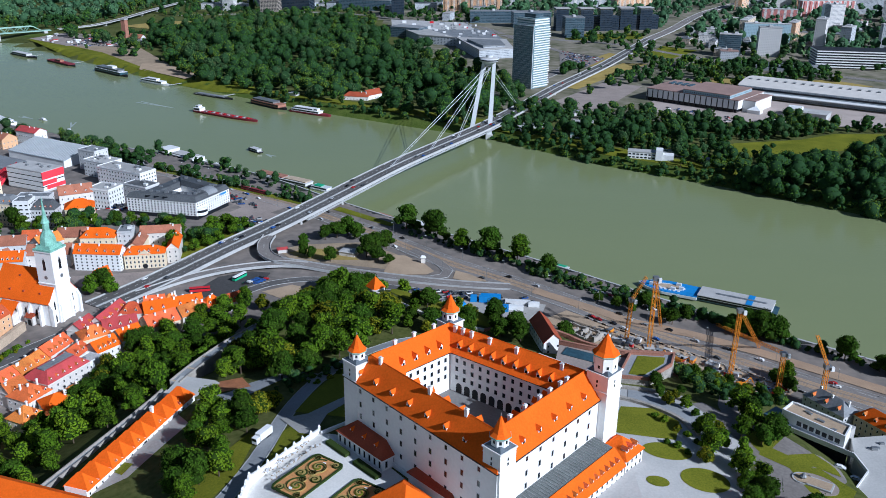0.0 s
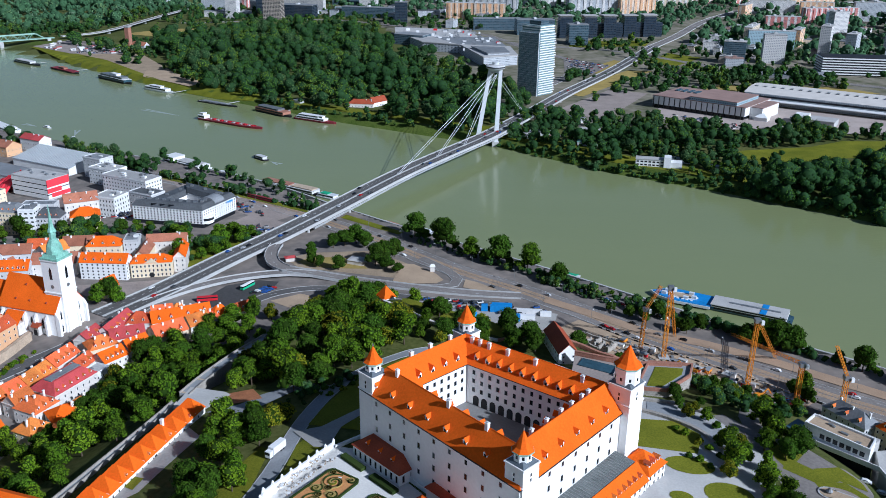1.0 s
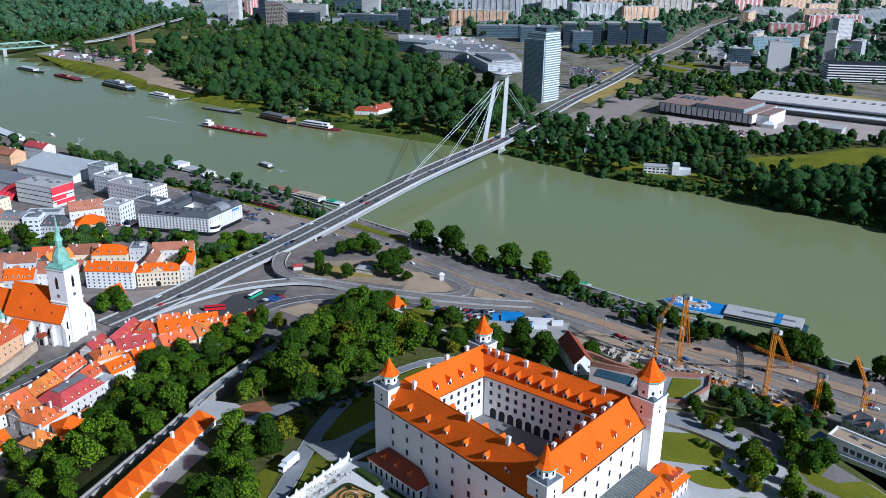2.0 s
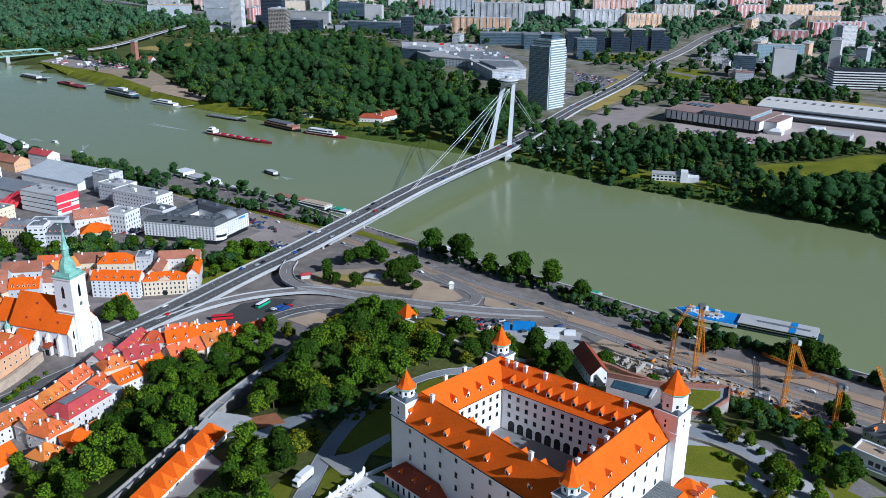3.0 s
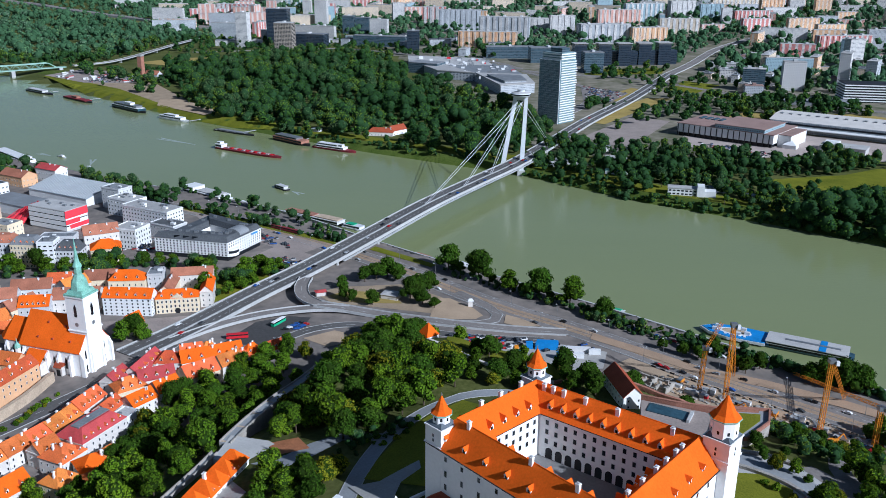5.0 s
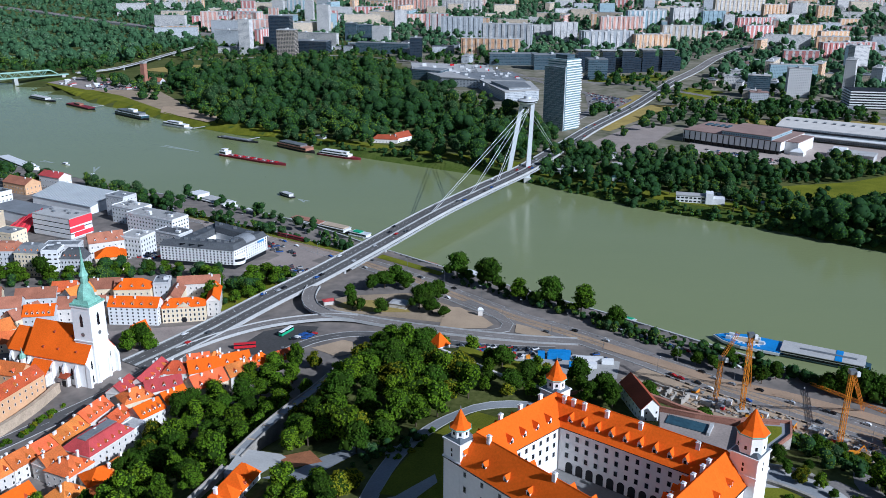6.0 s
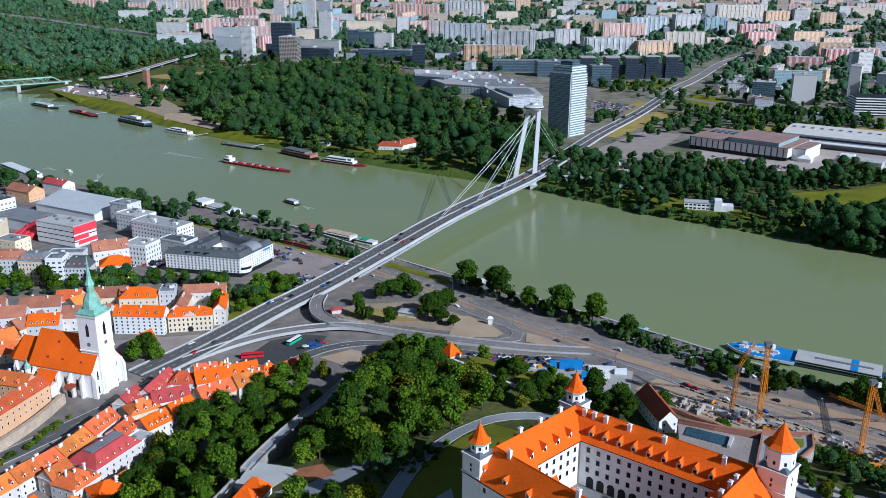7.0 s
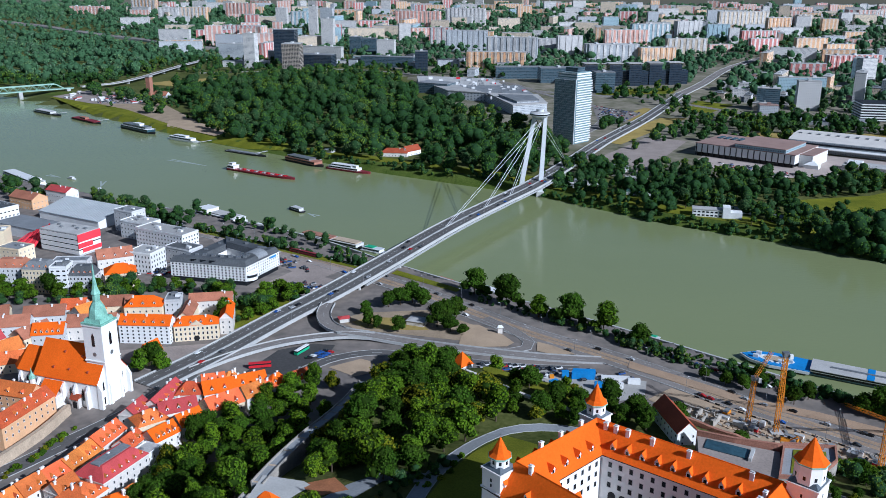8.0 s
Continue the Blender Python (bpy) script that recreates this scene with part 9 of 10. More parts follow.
boat(-203, 900, 136, 24, 7, 1.4, BLACK, "small dark excursion boat with a pale roof", ((-0.35, 0.2, 0.8, 1.4, 3.8, PLASTER_GREY, 1),), group="river traffic")
boat(-488, 1034, -33, 15, 4, 1.0, WHITE, "small white motor boat under way", ((-0.2, 0.15, 0.7, 1.0, 2.4, WHITE, 1),), group="river traffic")
boat(-434, 979, -60, 16, 4, 1.0, WHITE, "small white motor boat under way", ((-0.2, 0.15, 0.7, 1.0, 2.4, WHITE, 1),), group="river traffic")
boat(-267, 853, -36, 62, 17, 2.4, WHITE, "large white floating hotel with glass decks", ((-0.48, 0.45, 0.95, 2.4, 5.6, WHITE, 1), (-0.46, 0.42, 0.9, 5.8, 9.0, WHITE, 1), (-0.44, -0.2, 0.86, 9.2, 12.2, WHITE, 1), (-0.14, 0.36, 0.7, 9.2, 10.0, ROOF_LIGHT, 0)))
boat(-216, 822, -39, 48, 11, 1.8, WHITE, "white restaurant boat with awnings", ((-0.4, 0.1, 0.8, 1.8, 4.4, WHITE, 1), (0.14, 0.34, 0.8, 1.8, 3.6, SAND, 0)))
boat(-151, 790, -33, 72, 12, 1.6, BLACK, "brown-roofed restaurant pontoon at the quay", ((-0.47, 0.42, 0.9, 1.6, 4.2, PLASTER_GREY, 1), (-0.46, 0.0, 0.7, 4.4, 5.2, BRICK, 0), (0.05, 0.4, 0.7, 4.4, 5.2, STONE_TAN, 0)))
boat(-112, 764, -33, 26, 9, 1.4, WHITE, "small white landing stage with green awning", ((-0.4, 0.3, 0.8, 1.4, 3.6, STEEL_WHITE, 1), (-0.3, 0.0, 0.6, 3.8, 4.4, GREEN_AWNING, 0)))
boat(-530, 1010, -43, 112, 14, 2.2, WHITE, "long white river cruise ship", ((-0.46, 0.36, 0.9, 2.2, 5.2, WHITE, 1), (-0.44, 0.34, 0.86, 5.4, 8.2, WHITE, 1), (0.2, 0.3, 0.6, 8.4, 10.4, WHITE, 1)))
boat(-49, 690, -41, 24, 6, 1.2, DARK_RED, "rusty old lighter by the quay", ((-0.3, 0.2, 0.6, 1.2, 1.7, BRICK, 0),))
boat(-18, 664, -39, 34, 8, 1.4, BLACK, "floating jetty with a white roof", ((-0.3, 0.44, 0.8, 1.4, 4.2, WHITE, 0),))
boat(82, 574, -30, 22, 9, 1.4, WHITE, "landing stage with a green awning", ((-0.42, 0.36, 0.9, 1.4, 4.0, PLASTER_GREY, 1),), GREEN_AWNING)
solo("awning", Mesh().gable(15, 9, 4.4, 1.2, 0.3), GREEN_AWNING, "green awning over a landing stage", "awning", 81, 574.5, 0, -30)
bs = boat(178, 531, 152, 92, 16, 1.4, GLASS_BLUE, "blue and silver botel moored at the quay", ((-0.46, 0.03, 0.94, 1.4, 3.0, GLASS, 1), (-0.46, 0.05, 1.0, 3.0, 4.6, ROOF_LIGHT, 1)), BLUE)
part("rim", Mesh().prism([(5, -9.6), (28, -10.4), (40, -6.6), (47, 0), (40, 6.6), (28, 10.4), (5, 9.6)], 1.2, 2.9, 0), STEEL_WHITE, bs, "pale bow rim")
part("foredeck", Mesh().prism([(5, -9.0), (28, -9.8), (39, -6.1), (45.6, 0), (39, 6.1), (28, 9.8), (5, 9.0)], 2.9, 3.3, 0), BLUE, bs, "bright blue sun deck")
part("pool", Mesh().lathe([(5.0, 3.3), (5.0, 3.5)], 18, 0, (25, 0, 0), 0, 1.6, 0.75), STONE_TAN, bs, "tan deck lounge")
part("deck_line", Mesh().lathe([(6.4, 3.3), (6.4, 3.38)], 18, 0, (25, 0, 0), 0, 1.65, 0.8), WHITE, bs, "pale ring on the blue deck")
for sx, sy in ((20, -4), (22, 4.5), (36, -2.8), (37, 2.6), (17, 1.5)):
    part("canopy", Mesh().box(sx - 1.6, sy - 1.1, 3.3, sx + 1.6, sy + 1.1, 5.2), STEEL_WHITE, bs)
part("stripe", Mesh().box(-30, -8.5, 4.86, -26, 8.5, 5.02), BLUE, bs, "blue roof stripe")
part("roof_light", Mesh().box(-38, -1.0, 4.85, -6, 1.0, 5.2), STEEL, bs)
for i in range(5):
    part("sunbed_row", Mesh().box(17 + 3 * i, 5.4, 3.3, 18.6 + 3 * i, 6.6, 3.7), WHITE, bs)
# gangways from the far bank
for x, y, t_ in ((-712, 1520, 40), (-612, 1448, 48), (-395, 1268, 50), (-300, 1190, 50), (-215, 1140, 60)):
    solo("gangway", Mesh().box(-11, -1.2, 2.4, 11, 1.2, 2.8), CONCRETE, "pale gangway from boat to bank", "gangway", x, y, 0, t_, "gangways")
# wakes
for x, y, t_, L, w in ((-352, 1113, 148, 70, 5), (-505, 1042, 150, 24, 4), (-440, 996, 105, 30, 4), (-190, 890, -44, 16, 4)):
    solo("wake", Mesh().prism([(0, -0.4), (L, -w), (L * 0.97, -w * 0.4), (L * 0.5, 0), (L * 0.97, w * 0.4), (L, w), (0, 0.4)], 0.005, 0.02, 0), mat("foam", (0.32, 0.36, 0.32), 0.3, 0.3, 1.5, rough=0.6), "pale wake on the water", "wake", x, y, 0, t_, "wakes", "stuff")


def lattice(k, p, q, w, n, r=0.14):
    """A square lattice boom from p to q."""
    p, q = Vector(p), Vector(q)
    t = (q - p).normalized()
    a = (t.cross(Vector((0, 0, 1))) if abs(t.z) < 0.9 else Vector((1, 0, 0))).normalized() * w / 2
    b = t.cross(a).normalized() * w / 2
    cs = [a + b, a - b, -a - b, -a + b]
    for c in cs:
        k.tube(p + c, q + c, r, 4)
    for i in range(n):
        u, v = p.lerp(q, i / n), p.lerp(q, (i + 1) / n)
        for j in range(4):
            k.tube(u + cs[j], v + cs[(j + 1) % 4], r * 0.6, 3)


def crane(x, y, top, jib, label, block_at=True):
    ob = thing("tower_crane", 0, 0, 0, 0, label, "crane", "cranes")
    z = ground_z(x, y)
    k = Mesh()
    lattice(k, (x, y, z), (x + top[0], y + top[1], top[2]), 1.9, int((top[2] - z) / 2.2), 0.2)
    part("mast", k, ORANGE_STEEL, ob, "orange lattice mast")
    part("base", Mesh().box(x - 3, y - 3, z - 1, x + 3, y + 3, z + 1), CONCRETE, ob, "concrete ballast base")
    hx, hy, hz = x + top[0], y + top[1], top[2]
    part("slewing_head", Mesh().box(hx - 1.6, hy - 1.6, hz - 0.4, hx + 1.6, hy + 1.6, hz + 1.6), STEEL, ob)
    part("cab", Mesh().box(hx + 1.2, hy - 2.4, hz - 1.0, hx + 2.8, hy - 0.8, hz + 1.2), WHITE, ob, "white driver's cab")
    if jib:
        k = Mesh()
        lattice(k, (hx, hy, hz + 1), jib, 1.3, 12, 0.15)
        part("jib", k, ORANGE_STEEL, ob, "orange lattice jib")
    return ob


crane(108, 453, (1.0, 0, 33), (117, 456, 47), "orange lattice crane with a raised jib on the building site")
crane(119, 443, (0, 0, 51), (132, 470, 9), "tall orange lattice crane with its jib folded down")
crane(154, 406, (0.5, 0, 49), (183, 444, 9), "tall orange lattice crane with its jib folded down")
crane(176, 395, (0, 0, 30), (166, 470, 10.5), "orange lattice crane with its jib laid over the road")
crane(193, 382, (0, 0, 30), (187, 386, 46), "orange lattice crane above the riverside houses")
# building site
patch("building_site", [(62, 478), (78, 492), (108, 466), (140, 440), (172, 412), (186, 396), (172, 384), (140, 402), (112, 420), (92, 440)], SAND, "sandy building site with rubble", 0.3, step=4)
rs = random.Random(9)
k = Mesh()
for i in range(420):
    f = rs.random()
    x, y = 88 + 92 * f + rs.uniform(-8, 8), 462 - 66 * f + rs.uniform(-8, 8)
    a = rs.uniform(0.3, 1.5)
    k.box(-a, -a * 0.6, 0, a, a * 0.6, a * 0.8, rs.randrange(4), Matrix.Translation((x, y, ground_z(x, y))) @ Matrix.Rotation(rs.random() * 6, 4, "Z"))
solo("rubble", k, [STONE_WALL, STONE_TAN, CONCRETE_DARK, SAND], "heaps of rubble and timber on the site", "rubble", kind="stuff")
for x, y, t_, c in ((132, 425, -35, ORANGE_STEEL), (120, 432, -20, ORANGE_STEEL), (150, 414, -40, PLASTER_GREY), (166, 402, -40, WHITE), (158, 398, 20, ORANGE_STEEL)):
    ex_ = thing("excavator", x, y, ground_z(x, y), t_, "tracked excavator parked on the building site", "excavator", "site machines")
    part("body", Mesh().box(-2.6, -1.4, 1.0, 1.6, 1.4, 2.6), c, ex_)
    part("cab", Mesh().box(0.4, 0.2, 2.6, 1.8, 1.4, 3.6), GLASS, ex_)
    for s in (-1.5, 1.5):
        part("track", Mesh().box(-2.4, s - 0.35, 0, 2.4, s + 0.35, 1.0), BLACK, ex_)
    k = Mesh()
    k.tube((1.6, 0, 2.0), (5.0, 0, 4.6), 0.35, 5)
    k.tube((5.0, 0, 4.6), (7.4, 0, 1.2), 0.3, 5)
    part("arm", k, c, ex_)
for i in range(26):
    f = i / 25
    x, y = 96 + 84 * f + rs.uniform(-5, 5), 458 - 62 * f + rs.uniform(-7, 7)
    c_ = thing("site_cabin", x, y, ground_z(x, y) + 0.2, -38 + rs.choice((0, 90)) + rs.uniform(-8, 8), "small painted cabin on the building site", "cabin", "site cabins")
    L_ = rs.uniform(2.4, 6.0)
    h_ = rs.uniform(1.6, 2.7)
    part("box", Mesh().box(-L_ / 2, -1.2, 0, L_ / 2, 1.2, h_), (WHITE, ORANGE_STEEL, PLASTER_GREY, STEEL, WHITE, RED)[i % 6], c_)
    part("roof", Mesh().box(-L_ / 2 - 0.1, -1.3, h_, L_ / 2 + 0.1, 1.3, h_ + 0.15), (ROOF_LIGHT, ROOF_GREY)[i % 2], c_)
ru = thing("ruin", 84, 458, 9, -38, "roofless pale stone ruin on the site", "ruin")
for a, b, c, e, h in ((-13, -7, 4, -6, 2.6), (-13, 6, 6, 7, 1.6), (-13, -6, -12, 6, 2.2), (9, -7, 10.4, 5, 4.4), (-6, -6, -5.2, 3, 2.4), (-1, -3, -0.2, 6, 3.0), (3.4, -6, 4.2, 2, 3.4)):
    k = Mesh()
    k.box(a, b, -2, c, e, h * 0.6)
    n_ = int(max(c - a, e - b) / 1.6)
    for i_ in range(n_):
        u0, u1 = i_ / n_, (i_ + 1) / n_
        hh_ = h * (0.7 + 0.4 * math.sin(i_ * 2.3 + a) * math.cos(i_ * 0.9))
        if c - a > e - b:
            k.box(a + (c - a) * u0, b + 0.03, h * 0.5, a + (c - a) * u1, e - 0.03, hh_)
        else:
            k.box(a + 0.03, b + (e - b) * u0, h * 0.5, c - 0.03, b + (e - b) * u1, hh_)
    part("wall", k, STONE_WALL, ru, "broken grey rubble wall")
fence = thing("site_fence", 0, 0, 0, 0, "black and white board fence along the building site", "fence")
fl = [p for p in EMB if 395 < p.y < 490]
fs_ = sides(fl)
for i in range(len(fl) - 1):
    a, b = fl[i] + fs_[i] * 11.4, fl[i + 1] + fs_[i + 1] * 11.4
    for h_ in (0, 1):
        part("board", ribbon(Mesh(), [a.lerp(b, 0.5 * h_), a.lerp(b, 0.5 * h_ + 0.46)], -0.1, 0.1, 1.2, 1.3), WHITE if h_ else BLACK, fence)
# containers and lorries on the yard
patch("yard", [(-30, 500), (-5, 512), (35, 512), (66, 500), (60, 478), (30, 474), (0, 478), (-20, 486)], PAVING, "pale paved works yard", 0.2, step=5)
for x, y, t_, L, m_ in ((30, 503, -4, 13, BLUE), (31, 506, -4, 13, BLUE), (48, 500, -5, 16, WHITE), (58, 497, -5, 7, WHITE), (20, 504, -4, 4, BLUE), (38, 490, -6, 7, BLUE), (12, 492, 30, 5, BLUE), (46, 492, -5, 10, WHITE)):
    c = thing("container", x, y, ground_z(x, y) + 0.2, t_, "painted steel site container", "container", "containers")
    part("box", Mesh().box(-L / 2, -1.4, 0.1, L / 2, 1.4, 3.0 if m_ is not BLUE else 4.2), m_, c)
    part("door", Mesh().box(L / 2, -1.1, 0.3, L / 2 + 0.06, 1.1, 2.6), STEEL, c)
for i in range(12):
    c = thing("skip", -22 + 3.2 * i + rs.uniform(-1, 1), 506 + rs.uniform(-3, 2), 8.2, rs.uniform(0, 90), "small painted site box", "site box", "site boxes")
    part("box", Mesh().box(-1.2, -0.8, 0, 1.2, 0.8, rs.uniform(1, 2.4)), (WHITE, ORANGE_STEEL, STEEL, RED, BLACK)[i % 5], c)


def car_mesh(paint):
    k = Mesh()
    prof = [(-2.15, 0.35), (-2.2, 0.75), (-1.95, 0.95), (-1.35, 1.45), (0.45, 1.47), (1.2, 0.98), (2.1, 0.82), (2.2, 0.4)]
    n = len(prof)
    v = [(x, -0.88 + (0.12 if z > 1 else 0), z) for x, z in prof] + [(x, 0.88 - (0.12 if z > 1 else 0), z) for x, z in prof]
    k.add(v, [tuple(range(n)), tuple(range(2 * n - 1, n - 1, -1))] + [(i, i + n, (i + 1) % n + n, (i + 1) % n) for i in range(n)])
    return k.data("car_body", paint)


CAR_BODY = [car_mesh(p) for p in CAR_PAINTS]
k = Mesh()
k.add([(-1.75, -0.83, 1.0), (-1.3, -0.78, 1.4), (0.42, -0.78, 1.42), (1.05, -0.83, 1.0), (-1.75, 0.83, 1.0), (-1.3, 0.78, 1.4), (0.42, 0.78, 1.42), (1.05, 0.83, 1.0)],
      [(0, 3, 2, 1), (4, 5, 6, 7), (0, 1, 5, 4), (3, 7, 6, 2)])
CAR_GLASS = k.data("car_glass", GLASS)
k = Mesh()
k.tube((0, -0.12, 0), (0, 0.12, 0), 0.33, 10)
WHEEL = k.data("wheel", BLACK)
CAR_WORDS = ("white", "black", "silver", "red", "blue", "dark grey")


def car(x, y, z, turn, i, group="cars on the road"):
    ob = thing("car", x, y, z, turn, "%s car on grey asphalt" % CAR_WORDS[i], "car", group)
    part("body", CAR_BODY[i], None, ob)
    part("window", CAR_GLASS, None, ob, m=Matrix.Diagonal((1.01, 1.03, 1.0, 1)))
    for sx in (-1.35, 1.35) if y < 760 else ():
        for sy in (-0.8, 0.8):
            part("wheel", WHEEL, None, ob, m=pose(sx, sy, 0.33))


rc = random.Random(14)


def cars_along(line, offs, n, lo=0.03, hi=0.97, lift=0.05, group="cars on the road"):
    for i in range(n):
        f = rc.uniform(lo, hi) * (len(line) - 1)
        j = min(int(f), len(line) - 2)
        p = line[j].lerp(line[j + 1], f - j)
        s = sides([line[j], line[j + 1]])[0]
        o = rc.choice(offs)
        c = p + s * o
        car(c.x, c.y, p.z + lift, math.degrees(math.atan2(s.x, -s.y)) + (0 if o > 0 else 180), rc.choice((0, 0, 1, 1, 2, 2, 5, 5, 3, 4)), group)


cars_along([p for p in DECK if p.y < 1300], (-8, -3.6, 3.4, 7.6), 46)
far_cars([(-30, 522), (40, 514), (66, 506), (60, 500), (0, 508), (-30, 514)], 34, 9, "vehicles parked beside the works yard")
far_cars([(96, 996), (176, 1012), (190, 1000), (150, 985), (110, 978)], 26, 10, "cars parked under the far bridgehead")
cars_along([p for p in DECK if p.y >= 1300], (-8, -3.6, 3.4, 7.6), 18)
cars_along([p for p in EMB if p.y > 380], (-8.2, -5.4, 6.0, 7.6), 48, lift=0.15)
for x, y, t_ in [(-131 + 2.0 * i, 527 + 2.6 * i, 10) for i in range(5)] + [(-124 + 1.6 * i, 528 + 2.4 * i, 10) for i in range(4)]:
    car(x, y, 8.15, t_, rc.randrange(6), "parked cars")
for i in range(20):
    p = hl[int(i * 0.9)]
    car(p.x - 7.2 + rc.uniform(-0.3, 0.3), p.y - 8.6, 8.15, -41, rc.randrange(6), "parked cars")
for x, y in ((134, 276), (139, 272)):
    car(x + 22, y + 8, ground_z(x + 22, y + 8) + 0.3, -30, 0, "parked cars")
for i in range(14):
    car(174 + rc.uniform(-9, 9), 398 + rc.uniform(-6, 6), 8.4, rc.uniform(0, 180), rc.randrange(6), "parked cars")
for i in range(16):
    car(-272 + 1.2 * i + rc.uniform(-1, 1), 672 + 2.0 * i * 0.6, 8.1, rc.choice((70, 160)), rc.randrange(6), "parked cars")
# cars parked round the hotel and on the quay
far_cars([(-228, 752), (-150, 694), (-158, 684), (-236, 740)], 46, 5, "rows of cars parked by the quay road")
far_cars([(-196, 648), (-150, 664), (-128, 650), (-160, 640)], 34, 6, "cars parked beside the bridge ramp")
far_cars([(-330, 700), (-300, 720), (-262, 700), (-266, 676), (-290, 672)], 30, 7, "cars parked between the town blocks")
far_cars([(-20, 512), (62, 506), (58, 496), (10, 486), (-18, 498)], 30, 8, "vehicles parked in the works yard")
patch("quay_strip", [(-284, 800), (-112, 690), (-106, 697), (-278, 809)], GRASS, "green planted strip along the quay road", 0.2)
patch("tram_plaza", [(-262, 786), (-128, 694), (-146, 670), (-182, 697), (-240, 744)], STONE_PINK, "brownish paved road and tram way on the quay", 0.17)
patch("hotel_square", [(-190, 650), (-168, 690), (-120, 660), (-150, 630)], STONE_PINK, "pinkish paved square by the hotel", 0.18)
patch("bridge_lawn", [(-215, 606), (-178, 640), (-146, 626), (-186, 572), (-198, 566)], GRASS, "shady lawn between bridge and square", 0.18)
patch("palace_square", [(-252, 536), (-196, 548), (-190, 538), (-222, 508), (-240, 520)], STONE_PINK, "pale stone paving of the small square", 0.16)
# bus, tram, lorry
for x, y, t_, L, m_, nm, lab in ((-137, 536, 62, 12, GREEN_AWNING, "bus", "green and white city bus under the slip road"), (-158, 514, 12, 13, RED, "bus", "red articulated bus by the bridge ramp"), (-168, 731, -34, 30, DARK_RED, "tram", "dark red tram on its track")):
    b = thing(nm, x, y, ground_z(x, y) + 0.2, t_, lab, nm)
    part("body", Mesh().box(-L / 2, -1.25, 0.4, L / 2, 1.25, 2.0), m_, b)
    part("window_band", Mesh().box(-L / 2 + 0.1, -1.2, 2.0, L / 2 - 0.1, 1.2, 2.8), GLASS, b)
    part("roof", Mesh().box(-L / 2, -1.2, 2.8, L / 2, 1.2, 3.2), WHITE if nm == "bus" and m_ is not RED else m_, b)
    for sx in (-L * 0.32, L * 0.32):
        for s in (-1.1, 1.1):
            part("wheel", WHEEL, None, b, m=pose(sx, s, 0.45) @ Matrix.Diagonal((1.4, 1, 1.4, 1)))
lo = thing("lorry", -69, 286, ground_z(-69, 286) + 0.15, 62, "white box lorry on the castle drive", "lorry")
part("box", Mesh().box(-4.4, -1.3, 1.0, 3.0, 1.3, 4.0), WHITE, lo)
cb_ = part("cab", Mesh().box(3.2, -1.2, 0.6, 5.2, 1.2, 3.2), WHITE, lo)
part("windscreen", Mesh().box(5.1, -1.1, 1.8, 5.25, 1.1, 2.9), GLASS, cb_)
for sx in (-3.0, -1.6, 4.0):
    for s in (-1.05, 1.05):
        part("wheel", WHEEL, None, lo, m=pose(sx, s, 0.5) @ Matrix.Diagonal((1.5, 1, 1.5, 1)))
lo.matrix_basis = lo.matrix_basis @ pose(0, 0, 0, 0, 0, 180)
# ground of the loop island and square
patch("loop_island", [(-122, 590), (-104, 602), (-62, 608), (-40, 590), (-20, 572), (-12, 560), (-40, 556), (-80, 566), (-108, 572)], EARTH, "worn earth and grass inside the road loop", 0.16, step=5)
patch("island_grass", [(-112, 585), (-100, 594), (-70, 592), (-60, 572), (-86, 572), (-104, 576)], GRASS_DRY, "dry grass inside the road loop", 0.26, step=5)
patch("sand_lot", [(-41, 549), (-36.5, 582), (-27.5, 582), (-12, 565), (-6, 553), (-11, 547), (-30, 546)], SAND, "bare sandy lot by the junction", 0.3, step=4)
patch("road_wedge", [(7, 541), (9, 555), (18, 549), (31, 536), (16, 536)], SAND, "sandy wedge between two roads", 0.3, step=4)
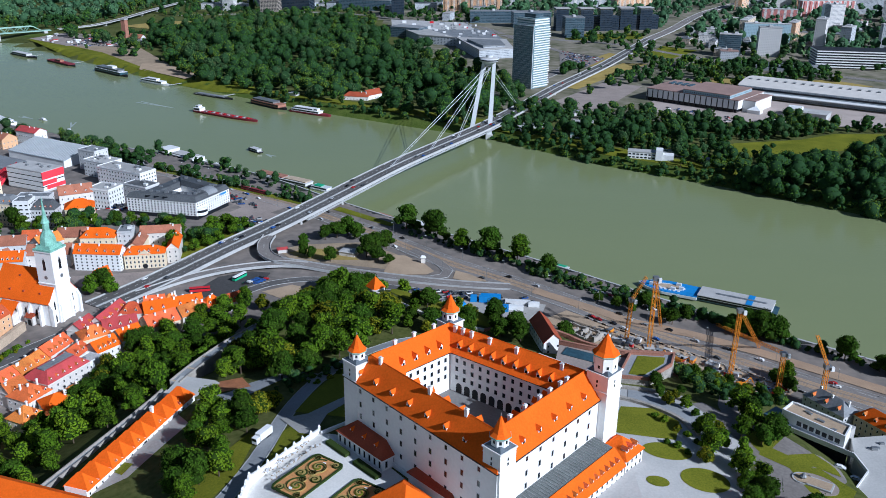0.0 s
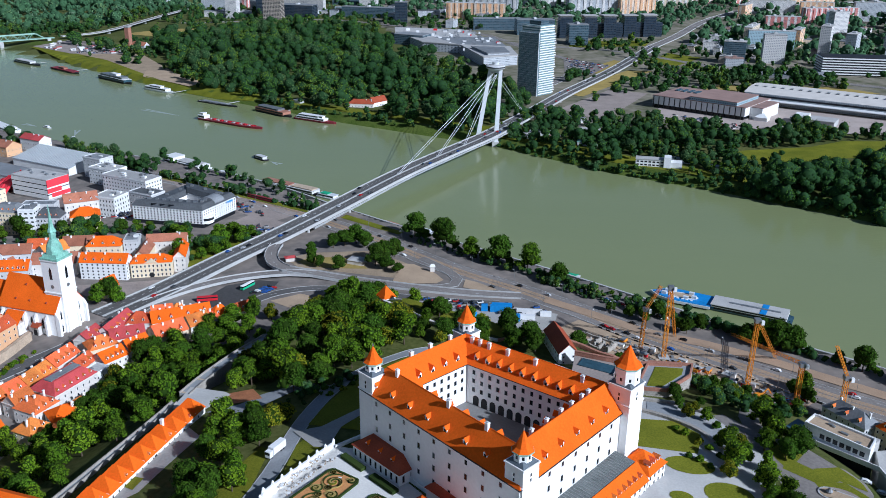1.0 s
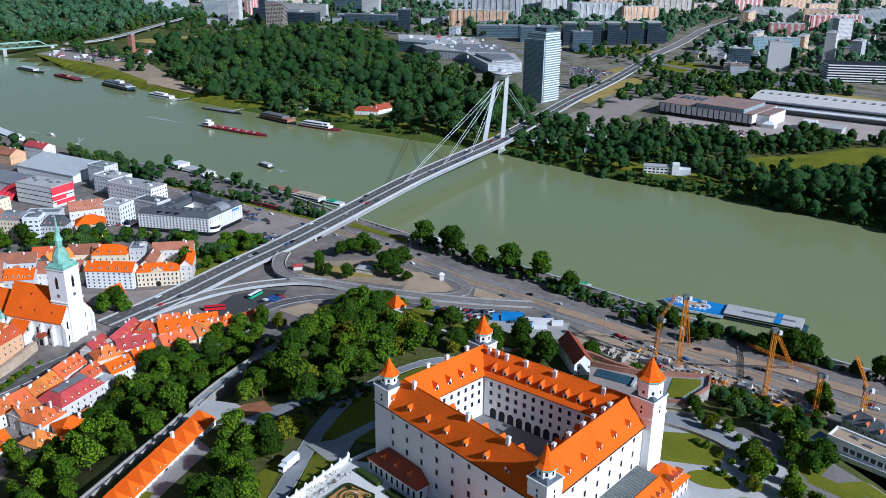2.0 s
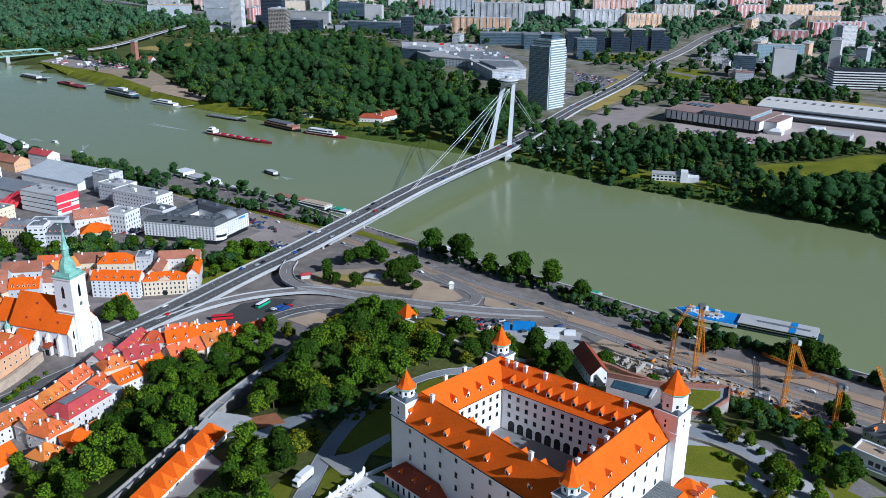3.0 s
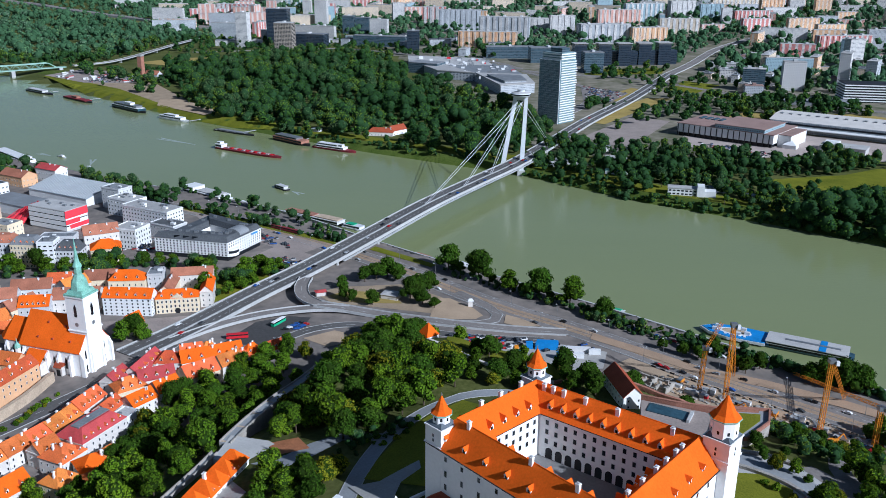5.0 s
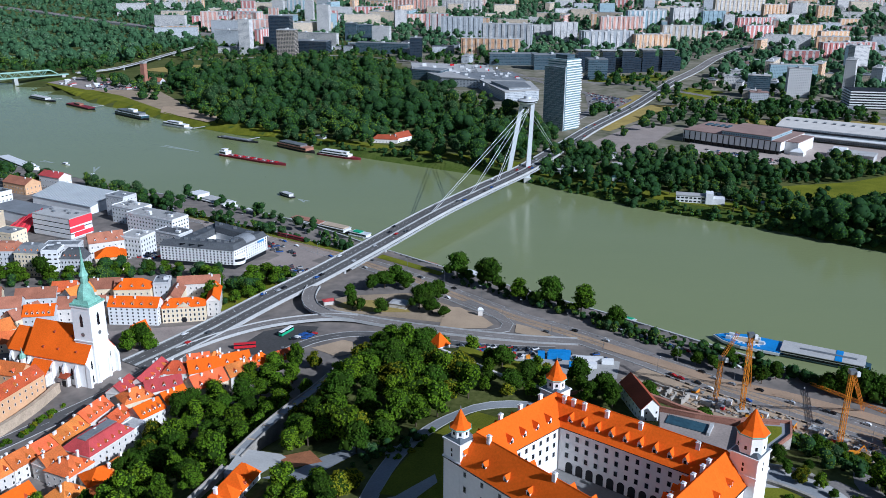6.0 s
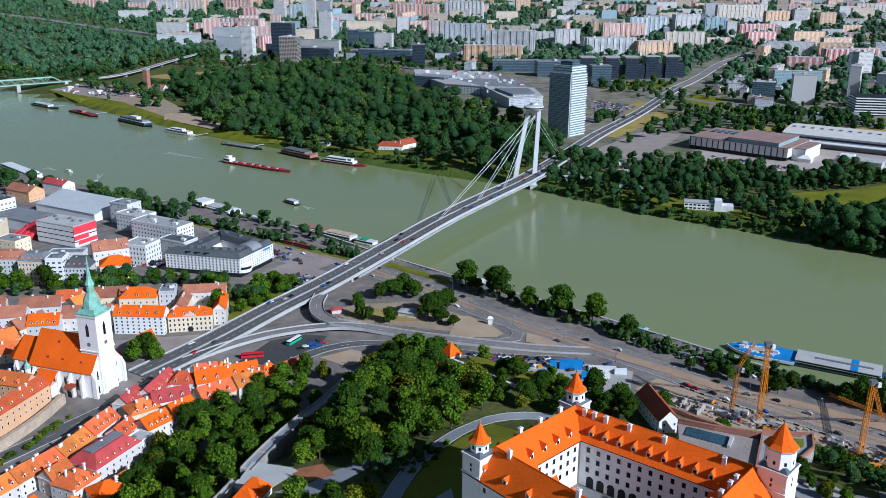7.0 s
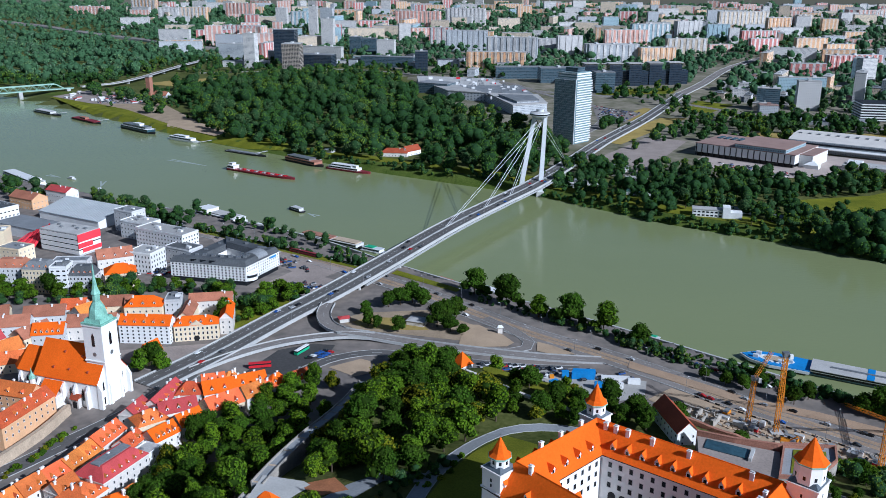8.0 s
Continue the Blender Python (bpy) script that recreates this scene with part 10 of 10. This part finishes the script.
patch("bus_yard", [(-166, 506), (-152, 539), (-132, 549), (-118, 547), (-120, 536), (-132, 518), (-142, 504)], mat("dark_yard_asphalt", (0.06, 0.058, 0.057), 0.25, 0.05, 0.8, rough=0.9), "dark asphalt yard under the viaduct", 0.14, step=4)
patch("tram_lane", [(61.7, 526.5), (91.6, 503.0), (117.2, 480.8), (150.0, 464.8), (183.3, 442.9), (240, 398), (235, 391), (178.4, 435.5), (145.6, 457.0), (113.2, 472.8), (88.0, 494.8), (58.5, 518.3)], mat("tan_tram_paving", (0.36, 0.25, 0.165), 0.2, 0.1, 1.2, rough=0.92), "tan paved tram lane beside the road", 0.34, step=3)
patch("quay_grass", [(-88, 692), (-38, 650), (-42, 644), (-92, 684)], GRASS, "grass strip on the quay", 0.25, step=5)
for x, y, w, d, h, t_, m_ in ((-117, 586, 7, 5, 3, 20, TILE_RED), (-68, 583, 12, 9, 3.2, -20, ROOF_LIGHT), (-14, 568, 3, 1, 5, 0, WHITE)):
    kx = thing("kiosk", x, y, ground_z(x, y) + 0.2, t_, "small flat kiosk on the road island", "kiosk", "kiosks")
    part("wall", Mesh().box(-w / 2, -d / 2, 0, w / 2, d / 2, h), PLASTER_OLD, kx)
    part("roof", Mesh().hip(w, d, h, 0.8, 0.6), m_, kx)
# street lamps
k = Mesh()
k.tube((0, 0, 0), (0, 0, 9.0), 0.11, 6, 0, 0.07)
k.tube((0, 0, 9.0), (1.6, 0, 9.5), 0.06, 5)
LAMP_POST = k.data("post", STEEL)
LAMP_HEAD = Mesh().box(1.4, -0.2, 9.35, 2.3, 0.2, 9.6).data("lamp_head", PLASTER_GREY)
for line, off_, step in ((EMB, 10.6, 6), (EMB, -10.6, 6), (DECK, 10.0, 3)):
    s_ = sides(line)
    for i in range(2, len(line) - 2, step):
        c = line[i] + s_[i] * off_
        if c.y > 1400 or c.y < 360:
            continue
        t_ = math.degrees(math.atan2(-s_[i].y * off_, -s_[i].x * off_))
        ob = thing("street_lamp", c.x, c.y, line[i].z, t_, "tall grey steel street lamp", "lamp", "street lamps")
        part("post", LAMP_POST, None, ob)
        part("lamp_head", LAMP_HEAD, None, ob)
